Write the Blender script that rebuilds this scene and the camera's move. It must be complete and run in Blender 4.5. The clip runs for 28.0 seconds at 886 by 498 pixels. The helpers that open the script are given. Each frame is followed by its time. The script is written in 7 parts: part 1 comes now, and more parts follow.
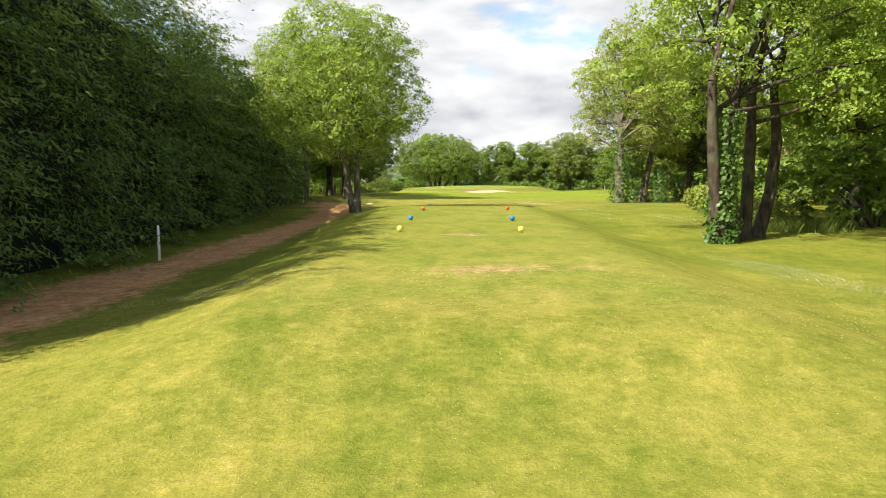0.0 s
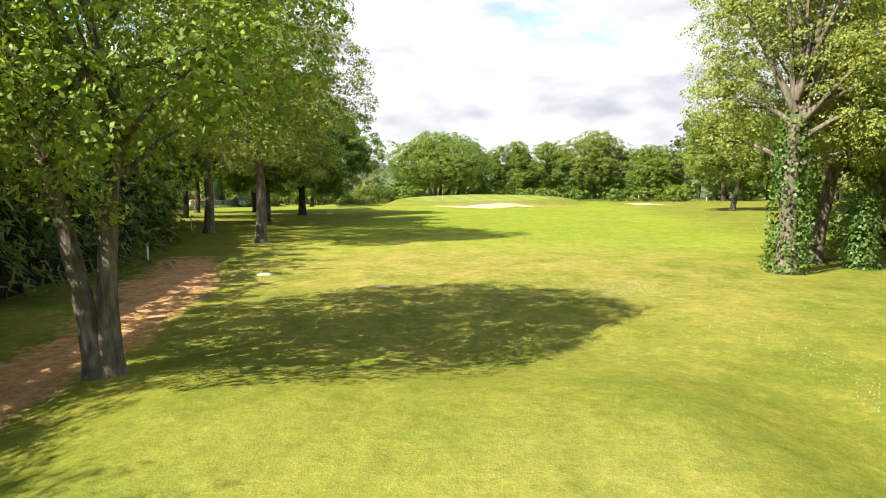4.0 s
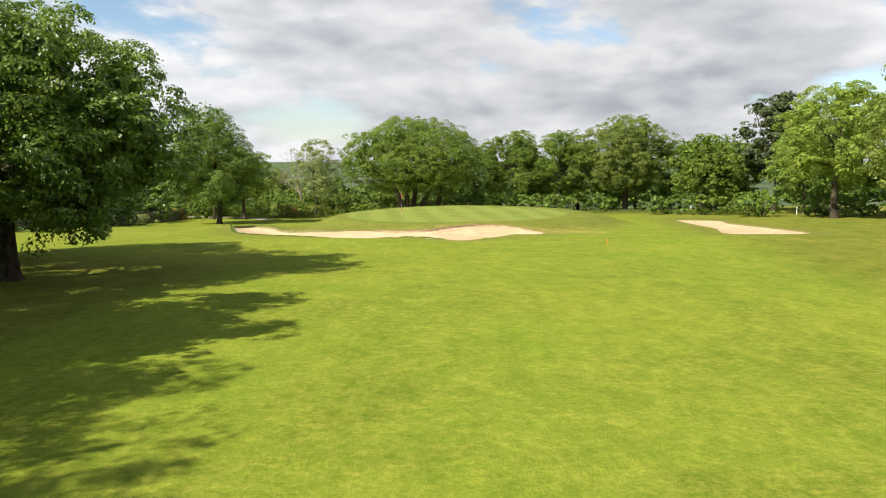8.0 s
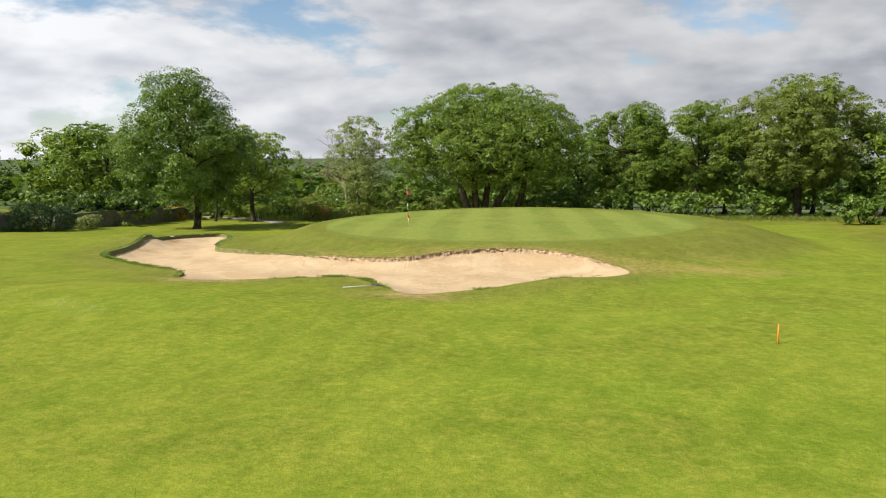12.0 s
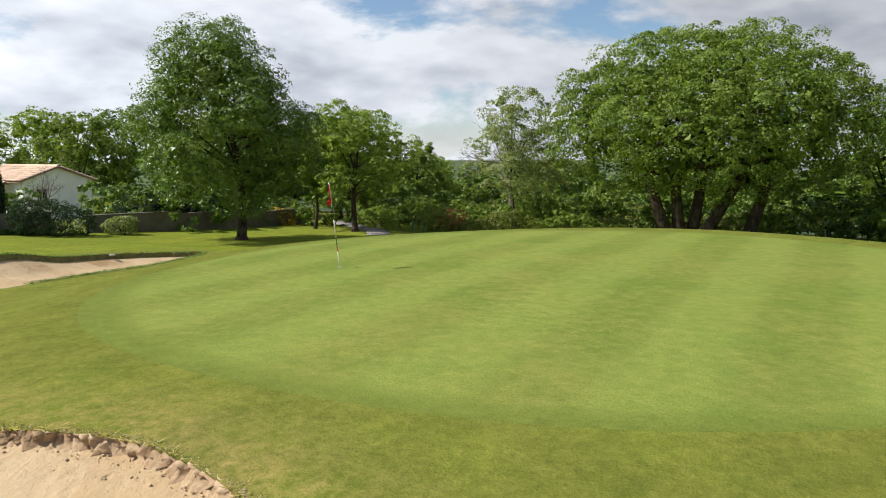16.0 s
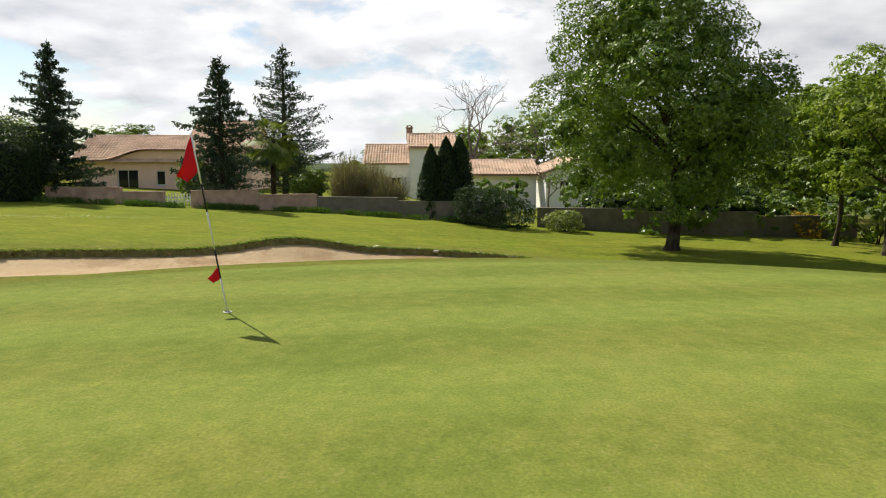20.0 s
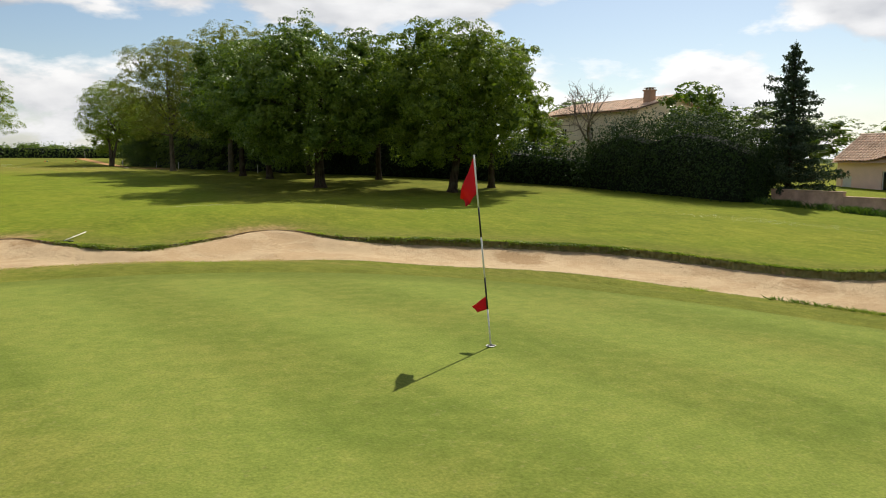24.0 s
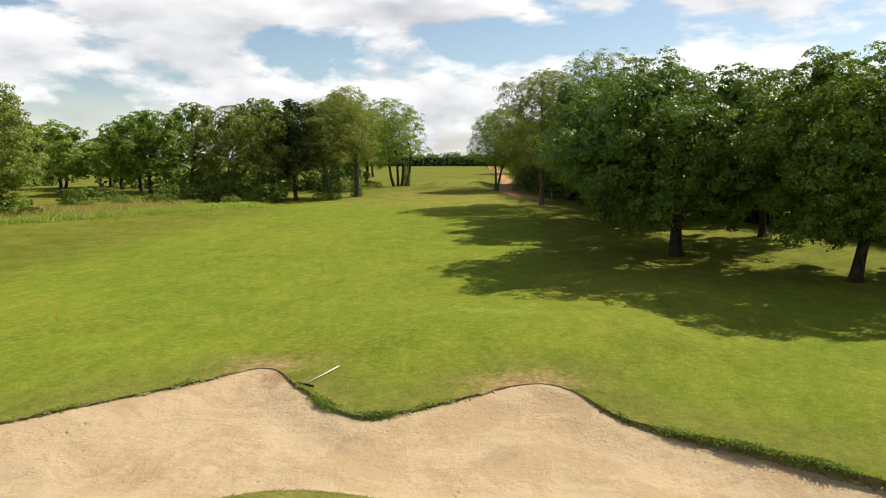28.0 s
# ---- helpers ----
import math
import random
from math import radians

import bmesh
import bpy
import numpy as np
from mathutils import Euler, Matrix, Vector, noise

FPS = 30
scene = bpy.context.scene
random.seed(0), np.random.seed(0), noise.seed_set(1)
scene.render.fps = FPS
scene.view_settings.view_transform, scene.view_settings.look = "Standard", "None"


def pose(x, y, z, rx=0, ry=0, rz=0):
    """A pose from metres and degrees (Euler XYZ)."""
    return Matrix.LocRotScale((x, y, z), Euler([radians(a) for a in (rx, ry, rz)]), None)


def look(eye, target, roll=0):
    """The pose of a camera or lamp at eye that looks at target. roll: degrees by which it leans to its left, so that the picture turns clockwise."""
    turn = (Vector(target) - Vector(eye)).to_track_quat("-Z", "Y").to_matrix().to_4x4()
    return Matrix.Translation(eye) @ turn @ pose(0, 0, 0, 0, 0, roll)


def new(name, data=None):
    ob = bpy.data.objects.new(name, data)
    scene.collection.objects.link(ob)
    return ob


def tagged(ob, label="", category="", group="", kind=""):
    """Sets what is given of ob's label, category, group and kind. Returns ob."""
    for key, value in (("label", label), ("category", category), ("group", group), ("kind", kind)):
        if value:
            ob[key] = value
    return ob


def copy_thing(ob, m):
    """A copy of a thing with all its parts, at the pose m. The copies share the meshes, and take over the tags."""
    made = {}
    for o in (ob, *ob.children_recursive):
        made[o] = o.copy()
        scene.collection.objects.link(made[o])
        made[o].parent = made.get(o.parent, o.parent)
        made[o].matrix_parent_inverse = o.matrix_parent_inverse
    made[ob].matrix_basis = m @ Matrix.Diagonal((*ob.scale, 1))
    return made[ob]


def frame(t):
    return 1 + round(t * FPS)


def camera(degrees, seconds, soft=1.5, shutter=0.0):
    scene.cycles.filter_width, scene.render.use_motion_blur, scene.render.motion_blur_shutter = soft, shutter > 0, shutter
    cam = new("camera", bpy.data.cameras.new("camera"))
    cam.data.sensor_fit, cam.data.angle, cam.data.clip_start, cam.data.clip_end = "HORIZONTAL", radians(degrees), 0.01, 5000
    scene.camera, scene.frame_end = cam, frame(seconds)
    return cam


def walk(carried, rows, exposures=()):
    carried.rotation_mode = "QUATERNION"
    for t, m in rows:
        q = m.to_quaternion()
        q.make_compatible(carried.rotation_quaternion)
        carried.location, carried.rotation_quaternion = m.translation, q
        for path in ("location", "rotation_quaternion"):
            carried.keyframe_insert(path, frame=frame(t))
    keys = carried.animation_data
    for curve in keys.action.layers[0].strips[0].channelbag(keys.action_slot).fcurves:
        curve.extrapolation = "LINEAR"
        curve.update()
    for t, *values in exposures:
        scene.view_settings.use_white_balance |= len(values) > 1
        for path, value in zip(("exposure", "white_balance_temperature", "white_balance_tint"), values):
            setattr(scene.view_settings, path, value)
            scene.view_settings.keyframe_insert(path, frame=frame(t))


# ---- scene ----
# Camera: a drone that flies from the tee over the fairway, circles the flag and looks back.
PATH = [
    (0.0, 0.000, 0.000, 3.000, 0.004, -6.734, -0.085),
    (0.5, 0.209, 2.633, 3.169, 0.153, -6.864, -0.015),
    (1.0, 0.319, 5.575, 3.297, 0.263, -6.871, 0.123),
    (1.5, 0.421, 8.722, 3.434, 0.368, -6.842, 0.153),
    (2.0, 0.571, 11.813, 3.549, 0.604, -6.734, 0.190),
    (2.5, 0.676, 15.039, 3.709, 0.674, -6.730, 0.179),
    (4.5, 1.400, 28.869, 4.090, 0.611, -6.832, -0.075),
    (5.0, 2.041, 33.424, 4.271, 0.744, -6.810, -0.184),
    (5.5, 2.773, 38.124, 4.321, 0.942, -6.859, -0.196),
    (6.0, 3.490, 42.901, 4.289, 1.152, -6.919, -0.210),
    (6.5, 4.087, 47.691, 4.222, 1.330, -6.972, -0.227),
    (7.0, 4.460, 52.426, 4.169, 1.246, -7.022, -0.144),
    (7.5, 4.716, 56.997, 4.106, 1.167, -7.055, -0.062),
    (8.0, 4.961, 61.294, 4.012, 1.079, -7.051, -0.014),
    (8.5, 5.302, 65.208, 3.864, 1.020, -6.975, 0.003),
    (9.0, 5.756, 68.799, 3.698, 1.103, -6.879, -0.003),
    (9.5, 6.338, 72.127, 3.552, 1.523, -6.821, -0.025),
    (10.0, 7.063, 75.253, 3.462, 2.737, -6.896, -0.055),
    (10.5, 7.879, 78.308, 3.380, 4.456, -7.025, -0.101),
    (11.0, 8.734, 81.419, 3.257, 6.476, -7.157, -0.147),
    (11.5, 9.576, 84.716, 3.044, 9.346, -7.237, -0.126),
    (12.0, 10.375, 88.108, 2.785, 12.581, -7.339, -0.120),
    (12.5, 11.103, 91.500, 2.525, 15.153, -7.468, -0.151),
    (14.5, 13.006, 104.150, 1.907, 24.482, -7.370, -0.245),
    (15.0, 13.060, 107.318, 1.891, 27.649, -7.246, -0.146),
    (15.5, 12.981, 110.402, 1.877, 31.501, -7.170, -0.072),
    (16.0, 12.807, 113.316, 1.812, 36.805, -7.161, -0.021),
    (16.5, 12.576, 115.973, 1.643, 42.575, -7.187, 0.043),
    (17.0, 12.231, 118.432, 1.417, 48.735, -7.215, 0.085),
    (17.5, 11.716, 120.752, 1.185, 55.164, -7.156, 0.045),
    (18.0, 11.092, 122.873, 0.982, 61.300, -7.082, -0.018),
    (18.5, 10.422, 124.733, 0.845, 67.846, -7.016, -0.071),
    (19.0, 9.767, 126.271, 0.810, 74.674, -6.963, -0.071),
    (19.5, 9.136, 127.530, 0.840, 81.468, -6.920, -0.065),
    (20.0, 8.539, 128.552, 0.898, 88.416, -6.893, -0.061),
    (20.5, 7.984, 129.379, 0.946, 95.985, -6.914, -0.040),
    (21.0, 7.468, 130.055, 0.989, 104.156, -6.946, -0.026),
    (21.5, 6.985, 130.624, 1.028, 112.185, -6.979, -0.028),
    (22.0, 6.532, 131.127, 1.068, 120.105, -7.015, -0.037),
    (22.5, 6.068, 131.577, 1.106, 127.714, -7.049, -0.055),
    (24.5, 3.682, 132.967, 1.212, 156.941, -7.065, -0.033),
    (25.0, 2.963, 133.208, 1.240, 163.846, -7.049, -0.033),
    (25.5, 2.217, 133.408, 1.267, 170.155, -7.030, -0.023),
    (26.0, 1.495, 133.517, 1.308, 176.084, -7.108, -0.041),
    (26.5, 0.812, 133.447, 1.339, 180.542, -7.159, -0.215),
    (27.0, 0.205, 132.391, 1.896, 181.590, -7.195, -0.409),
    (27.5, -0.258, 130.082, 3.361, 181.895, -7.228, -0.396),
    (28.0, -0.694, 127.080, 4.865, 181.984, -7.374, -0.007),
]
cam = camera(64.33, 28.0, soft=1.05)
walk(cam, [(t, pose(x, y, z, 90 + pitch, -roll, yaw)) for t, x, y, z, yaw, pitch, roll in PATH],
     exposures=[(0.0, 1.34, 6500, 10), (2.5, 1.58, 6490, 10), (5.0, 1.58, 6480, 10), (6.0, 1.06, 6460, 10), (7.0, 1.12, 6440, 10), (8.0, 0.96, 6420, 10), (11.0, 0.70, 6345, 10), (12.5, 0.61, 6276, 10), (14.5, 0.48, 6100, 10), (15.5, 0.49, 6066, 10), (16.0, 0.53, 6050, 10), (17.0, 0.66, 6250, 10), (18.0, 0.53, 6450, 10), (20.0, 0.43, 6500, 10), (22.0, 0.21, 6530, 10), (24.0, 0.32, 6560, 10), (25.0, 0.47, 6550, 10), (26.0, 0.55, 6540, 10), (27.0, 0.64, 6530, 10), (28.0, 0.48, 6520, 10)])

# ---------------------------------------------------------------- light
SUN_WAY = Vector((-1.77, -1.38, 2.2)).normalized()
SUN_HIGH = math.asin(SUN_WAY.z)
SUN_TURN = math.atan2(SUN_WAY.x, SUN_WAY.y)
lamp = bpy.data.lights.new("sun", "SUN")
lamp.energy, lamp.angle, lamp.color = 4.9, radians(0.55), (1.0, 0.94, 0.82)
sun = new("sun", lamp)
sun.matrix_world = look(SUN_WAY * 50, (0, 0, 0))

world = bpy.data.worlds.new("sky")
scene.world = world
world.use_nodes = True
wn, wl = world.node_tree.nodes, world.node_tree.links
wn.clear()


def wmath(op, a, b=0.0, clamp=False):
    n = wn.new("ShaderNodeMath")
    n.operation, n.use_clamp = op, clamp
    for k, v in enumerate((a, b)):
        if isinstance(v, (int, float)):
            n.inputs[k].default_value = v
        else:
            wl.new(v, n.inputs[k])
    return n.outputs[0]


sky = wn.new("ShaderNodeTexSky")
sky.sky_type, sky.sun_disc = "NISHITA", False
sky.sun_elevation, sky.sun_rotation = SUN_HIGH, SUN_TURN
sky.air_density, sky.dust_density, sky.ozone_density = 1.0, 0.6, 1.5
coord = wn.new("ShaderNodeTexCoord")
split = wn.new("ShaderNodeSeparateXYZ")
wl.new(coord.outputs["Generated"], split.inputs[0])
height = wmath("MAXIMUM", split.outputs[2], 0.0)


def wplane(rise):
    """The cloud sheet seen from below, a little higher up by rise."""
    lift = wmath("ADD", height, 0.85)
    v = wn.new("ShaderNodeCombineXYZ")
    wl.new(wmath("DIVIDE", split.outputs[0], lift), v.inputs[0])
    wl.new(wmath("DIVIDE", split.outputs[1], lift), v.inputs[1])
    wl.new(wmath("MULTIPLY", wmath("ADD", height, rise), 2.3), v.inputs[2])
    return v.outputs[0]


def wnoise(plane, scale, detail, rough, offset, distort=0.0):
    shift = wn.new("ShaderNodeVectorMath")
    shift.operation = "ADD"
    wl.new(plane, shift.inputs[0])
    shift.inputs[1].default_value = offset
    n = wn.new("ShaderNodeTexNoise")
    wl.new(shift.outputs[0], n.inputs["Vector"])
    n.inputs["Scale"].default_value, n.inputs["Detail"].default_value = scale, detail
    n.inputs["Roughness"].default_value, n.inputs["Distortion"].default_value = rough, distort
    return n.outputs["Fac"]


here, above = wplane(0.0), wplane(0.022)
CLOUD_AT = (5.3, 2.2, 0.0)
body = wnoise(here, 4.2, 7.0, 0.55, CLOUD_AT, 0.1)
upper = wnoise(above, 4.2, 3.0, 0.50, CLOUD_AT, 0.1)
fine = wnoise(here, 10.0, 5.0, 0.55, (8.0, 2.0, 4.0), 0.2)
# a nearly closed sheet ahead of the tee (towards +y), broken cumulus behind it, open blue overhead
ahead = wmath("MULTIPLY", wmath("ADD", split.outputs[1], 0.35), 2.0, True)
overhead = wmath("DIVIDE", wmath("SUBTRACT", height, 0.26), 0.25, True)
cover = wmath("ADD", wmath("ADD", body, 0.015), wmath("MULTIPLY", ahead, 0.075))
cover = wmath("SUBTRACT", cover, wmath("MULTIPLY", overhead, 0.13))
cover = wmath("ADD", cover, wmath("MULTIPLY", wmath("SUBTRACT", fine, 0.5), 0.05))
soft = wmath("ADD", 0.075, wmath("MULTIPLY", ahead, 0.02))
mask = wmath("DIVIDE", wmath("SUBTRACT", cover, 0.455), soft, True)
low = wmath("DIVIDE", wmath("SUBTRACT", 0.09, height), 0.09, True)
mask = wmath("MAXIMUM", mask, wmath("MULTIPLY", low, 0.75))
relief = wmath("MULTIPLY", wmath("SUBTRACT", body, upper), 3.4)
shade = wmath("ADD", wmath("ADD", 0.72, relief), wmath("MULTIPLY", wmath("SUBTRACT", fine, 0.5), 0.75))
thick = wmath("DIVIDE", wmath("SUBTRACT", cover, 0.56), 0.16, True)
shade = wmath("SUBTRACT", shade, wmath("MULTIPLY", thick, 0.22), True)
west = wmath("MULTIPLY", wmath("MAXIMUM", wmath("MULTIPLY", split.outputs[0], -1.0), 0.0), 0.28)
east = wmath("MULTIPLY", wmath("MAXIMUM", wmath("SUBTRACT", split.outputs[0], 0.45), 0.0), 0.9)
bright = wmath("SUBTRACT", wmath("ADD", wmath("ADD", 0.77, west), east), wmath("MULTIPLY", split.outputs[1], 0.22))
cloud = wn.new("ShaderNodeMixRGB")
cloud.inputs[1].default_value, cloud.inputs[2].default_value = (0.36, 0.38, 0.42, 1), (0.78, 0.78, 0.78, 1)
wl.new(shade, cloud.inputs[0])
gleam = wn.new("ShaderNodeMixRGB")
gleam.blend_type, gleam.inputs[0].default_value = "MULTIPLY", 1.0
wl.new(cloud.outputs[0], gleam.inputs[1])
wl.new(bright, gleam.inputs[2])
clear = wn.new("ShaderNodeMixRGB")
clear.blend_type, clear.inputs[0].default_value, clear.inputs[2].default_value = "MULTIPLY", 1.0, (0.082, 0.082, 0.080, 1)
wl.new(sky.outputs[0], clear.inputs[1])
both = wn.new("ShaderNodeMixRGB")
wl.new(mask, both.inputs[0])
wl.new(clear.outputs[0], both.inputs[1])
wl.new(gleam.outputs[0], both.inputs[2])
back = wn.new("ShaderNodeBackground")
back.inputs[1].default_value = 1.0
wl.new(both.outputs[0], back.inputs[0])
wl.new(back.outputs[0], wn.new("ShaderNodeOutputWorld").inputs[0])


# ---------------------------------------------------------------- materials
class Mat:
    """A small wrapper round a node tree."""

    def __init__(self, name, rough=0.8, spec=0.25):
        self.m = bpy.data.materials.new(name)
        self.m.use_nodes = True
        self.n, self.l = self.m.node_tree.nodes, self.m.node_tree.links
        self.b = self.n["Principled BSDF"]
        self.out = self.n["Material Output"]
        self.b.inputs["Roughness"].default_value = rough
        self.b.inputs["Specular IOR Level"].default_value = spec
        self.geo = self.n.new("ShaderNodeNewGeometry")
        self.tc = self.n.new("ShaderNodeTexCoord")

    def put(self, v, socket):
        if isinstance(v, (int, float)):
            socket.default_value = v
        elif isinstance(v, tuple):
            socket.default_value = (*v, 1) if len(v) == 3 and len(socket.default_value) == 4 else v
        else:
            self.l.new(v, socket)

    def math(self, op, a, b=0.0, clamp=False):
        n = self.n.new("ShaderNodeMath")
        n.operation, n.use_clamp = op, clamp
        self.put(a, n.inputs[0]), self.put(b, n.inputs[1])
        return n.outputs[0]

    def noise(self, scale, detail=4.0, rough=0.55, stretch=None, local=False, distort=0.0):
        n = self.n.new("ShaderNodeTexNoise")
        n.inputs["Scale"].default_value, n.inputs["Detail"].default_value = scale, detail
        n.inputs["Roughness"].default_value, n.inputs["Distortion"].default_value = rough, distort
        src = self.tc.outputs["Object"] if local else self.geo.outputs["Position"]
        if stretch:
            mp = self.n.new("ShaderNodeMapping")
            mp.inputs["Scale"].default_value = stretch
            self.l.new(src, mp.inputs[0])
            src = mp.outputs[0]
        self.l.new(src, n.inputs["Vector"])
        return n.outputs["Fac"]

    def step(self, v, lo, hi):
        n = self.n.new("ShaderNodeMapRange")
        n.clamp = True
        self.put(v, n.inputs[0])
        n.inputs[1].default_value, n.inputs[2].default_value = lo, hi
        return n.outputs[0]

    def mix(self, fac, a, b, kind="MIX"):
        n = self.n.new("ShaderNodeMixRGB")
        n.blend_type = kind
        self.put(fac, n.inputs[0]), self.put(a, n.inputs[1]), self.put(b, n.inputs[2])
        return n.outputs[0]

    def attr(self, name):
        n = self.n.new("ShaderNodeAttribute")
        n.attribute_name = name
        return n.outputs["Fac"]

    def rand(self):
        return self.n.new("ShaderNodeObjectInfo").outputs["Random"]

    def color(self, v):
        self.put(v, self.b.inputs["Base Color"])

    def bump(self, v, strength=0.5, distance=0.05):
        n = self.n.new("ShaderNodeBump")
        n.inputs["Strength"].default_value, n.inputs["Distance"].default_value = strength, distance
        self.put(v, n.inputs["Height"])
        self.l.new(n.outputs[0], self.b.inputs["Normal"])


def grass_material():
    m = Mat("turf", 1.0, 0.03)
    big, mid, fine = m.noise(0.07, 3), m.noise(0.55, 5, 0.62), m.noise(4.5, 6, 0.72)
    patch = m.noise(0.19, 6, 0.68, None, False, 0.6)
    tuft = m.noise(11.0, 5, 0.75)
    blades = m.noise(45.0, 2, 0.7)
    blot = m.noise(1.7, 3, 0.6, (1.0, 0.55, 1.0), False, 0.5)
    stripes = m.noise(0.9, 4, 0.6, (1.0, 0.16, 1.0))
    rough_grass = m.mix(m.step(mid, 0.3, 0.7), (0.102, 0.127, 0.019), (0.178, 0.175, 0.031))
    rough_grass = m.mix(m.math("MULTIPLY", m.step(big, 0.42, 0.62), 0.6), rough_grass, (0.186, 0.182, 0.034))
    rough_grass = m.mix(m.math("MULTIPLY", m.step(patch, 0.50, 0.62), 0.55), rough_grass, (0.108, 0.132, 0.020))
    rough_grass = m.mix(m.math("MULTIPLY", m.step(m.math("ADD", fine, m.math("MULTIPLY", mid, 0.5)), 0.80, 1.02), 0.30), rough_grass, (0.27, 0.235, 0.085))
    fair = m.mix(m.step(mid, 0.32, 0.68), (0.144, 0.192, 0.021), (0.186, 0.216, 0.029))
    fair = m.mix(m.math("MULTIPLY", m.step(stripes, 0.4, 0.65), 0.5), fair, (0.132, 0.182, 0.019))
    fair = m.mix(m.math("MULTIPLY", m.step(big, 0.48, 0.66), 0.45), fair, (0.205, 0.220, 0.029))
    fair = m.mix(m.math("MULTIPLY", m.step(patch, 0.50, 0.62), 0.75), fair, (0.108, 0.150, 0.016))
    fair = m.mix(m.math("MULTIPLY", m.step(m.math("ADD", fine, m.math("MULTIPLY", patch, 0.7)), 0.80, 1.05), 0.5), fair, (0.235, 0.222, 0.042))
    base = m.mix(m.attr("fairway"), rough_grass, fair)
    tee = m.mix(m.step(mid, 0.3, 0.7), (0.136, 0.160, 0.028), (0.188, 0.184, 0.042))
    tee = m.mix(m.math("MULTIPLY", m.step(patch, 0.48, 0.6), 0.5), tee, (0.215, 0.200, 0.056))
    base = m.mix(m.attr("tee"), base, tee)
    base = m.mix(m.math("MULTIPLY", m.attr("fringe"), m.step(mid, 0.0, 0.5)), base, (0.134, 0.140, 0.032))
    crumb = m.math("MULTIPLY", m.attr("lip"), m.step(m.math("ADD", m.math("MULTIPLY", mid, 0.6), fine), 0.62, 1.0))
    base = m.mix(m.math("MULTIPLY", crumb, 0.9), base, (0.27, 0.205, 0.085))
    dry = m.math("MULTIPLY", m.attr("dry"), m.step(m.math("ADD", mid, fine), 0.78, 1.2))
    base = m.mix(m.math("MULTIPLY", dry, 0.9), base, (0.270, 0.218, 0.072))
    dirt = m.mix(m.step(fine, 0.3, 0.7), (0.335, 0.160, 0.084), (0.50, 0.290, 0.165))
    edge = m.step(m.math("ADD", m.attr("dirt"), m.math("MULTIPLY", m.math("SUBTRACT", m.math("ADD", mid, m.math("MULTIPLY", fine, 0.8)), 0.9), 1.2)), 0.34, 0.72)
    dirt = m.mix(m.attr("path"), m.mix(m.step(fine, 0.3, 0.7), (0.205, 0.140, 0.070), (0.360, 0.262, 0.140)), dirt)
    base = m.mix(edge, base, dirt)
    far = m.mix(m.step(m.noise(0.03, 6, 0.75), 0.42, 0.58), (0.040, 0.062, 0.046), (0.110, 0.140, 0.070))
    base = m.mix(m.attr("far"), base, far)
    speck = m.mix(m.step(blades, 0.2, 0.8), (0.74, 0.76, 0.70), (1.25, 1.22, 1.16))
    base = m.mix(1.0, base, speck, "MULTIPLY")
    base = m.mix(1.0, base, m.mix(m.step(tuft, 0.25, 0.75), (0.74, 0.78, 0.70), (1.24, 1.21, 1.17)), "MULTIPLY")
    base = m.mix(1.0, base, m.mix(m.step(fine, 0.25, 0.75), (0.80, 0.83, 0.76), (1.17, 1.14, 1.13)), "MULTIPLY")
    base = m.mix(1.0, base, m.mix(m.step(blot, 0.3, 0.7), (0.83, 0.87, 0.80), (1.14, 1.11, 1.10)), "MULTIPLY")
    m.color(base)
    m.bump(m.math("ADD", m.math("ADD", m.math("MULTIPLY", blades, 0.3), m.math("MULTIPLY", tuft, 0.5)), fine), 0.5, 0.07)
    return m.m


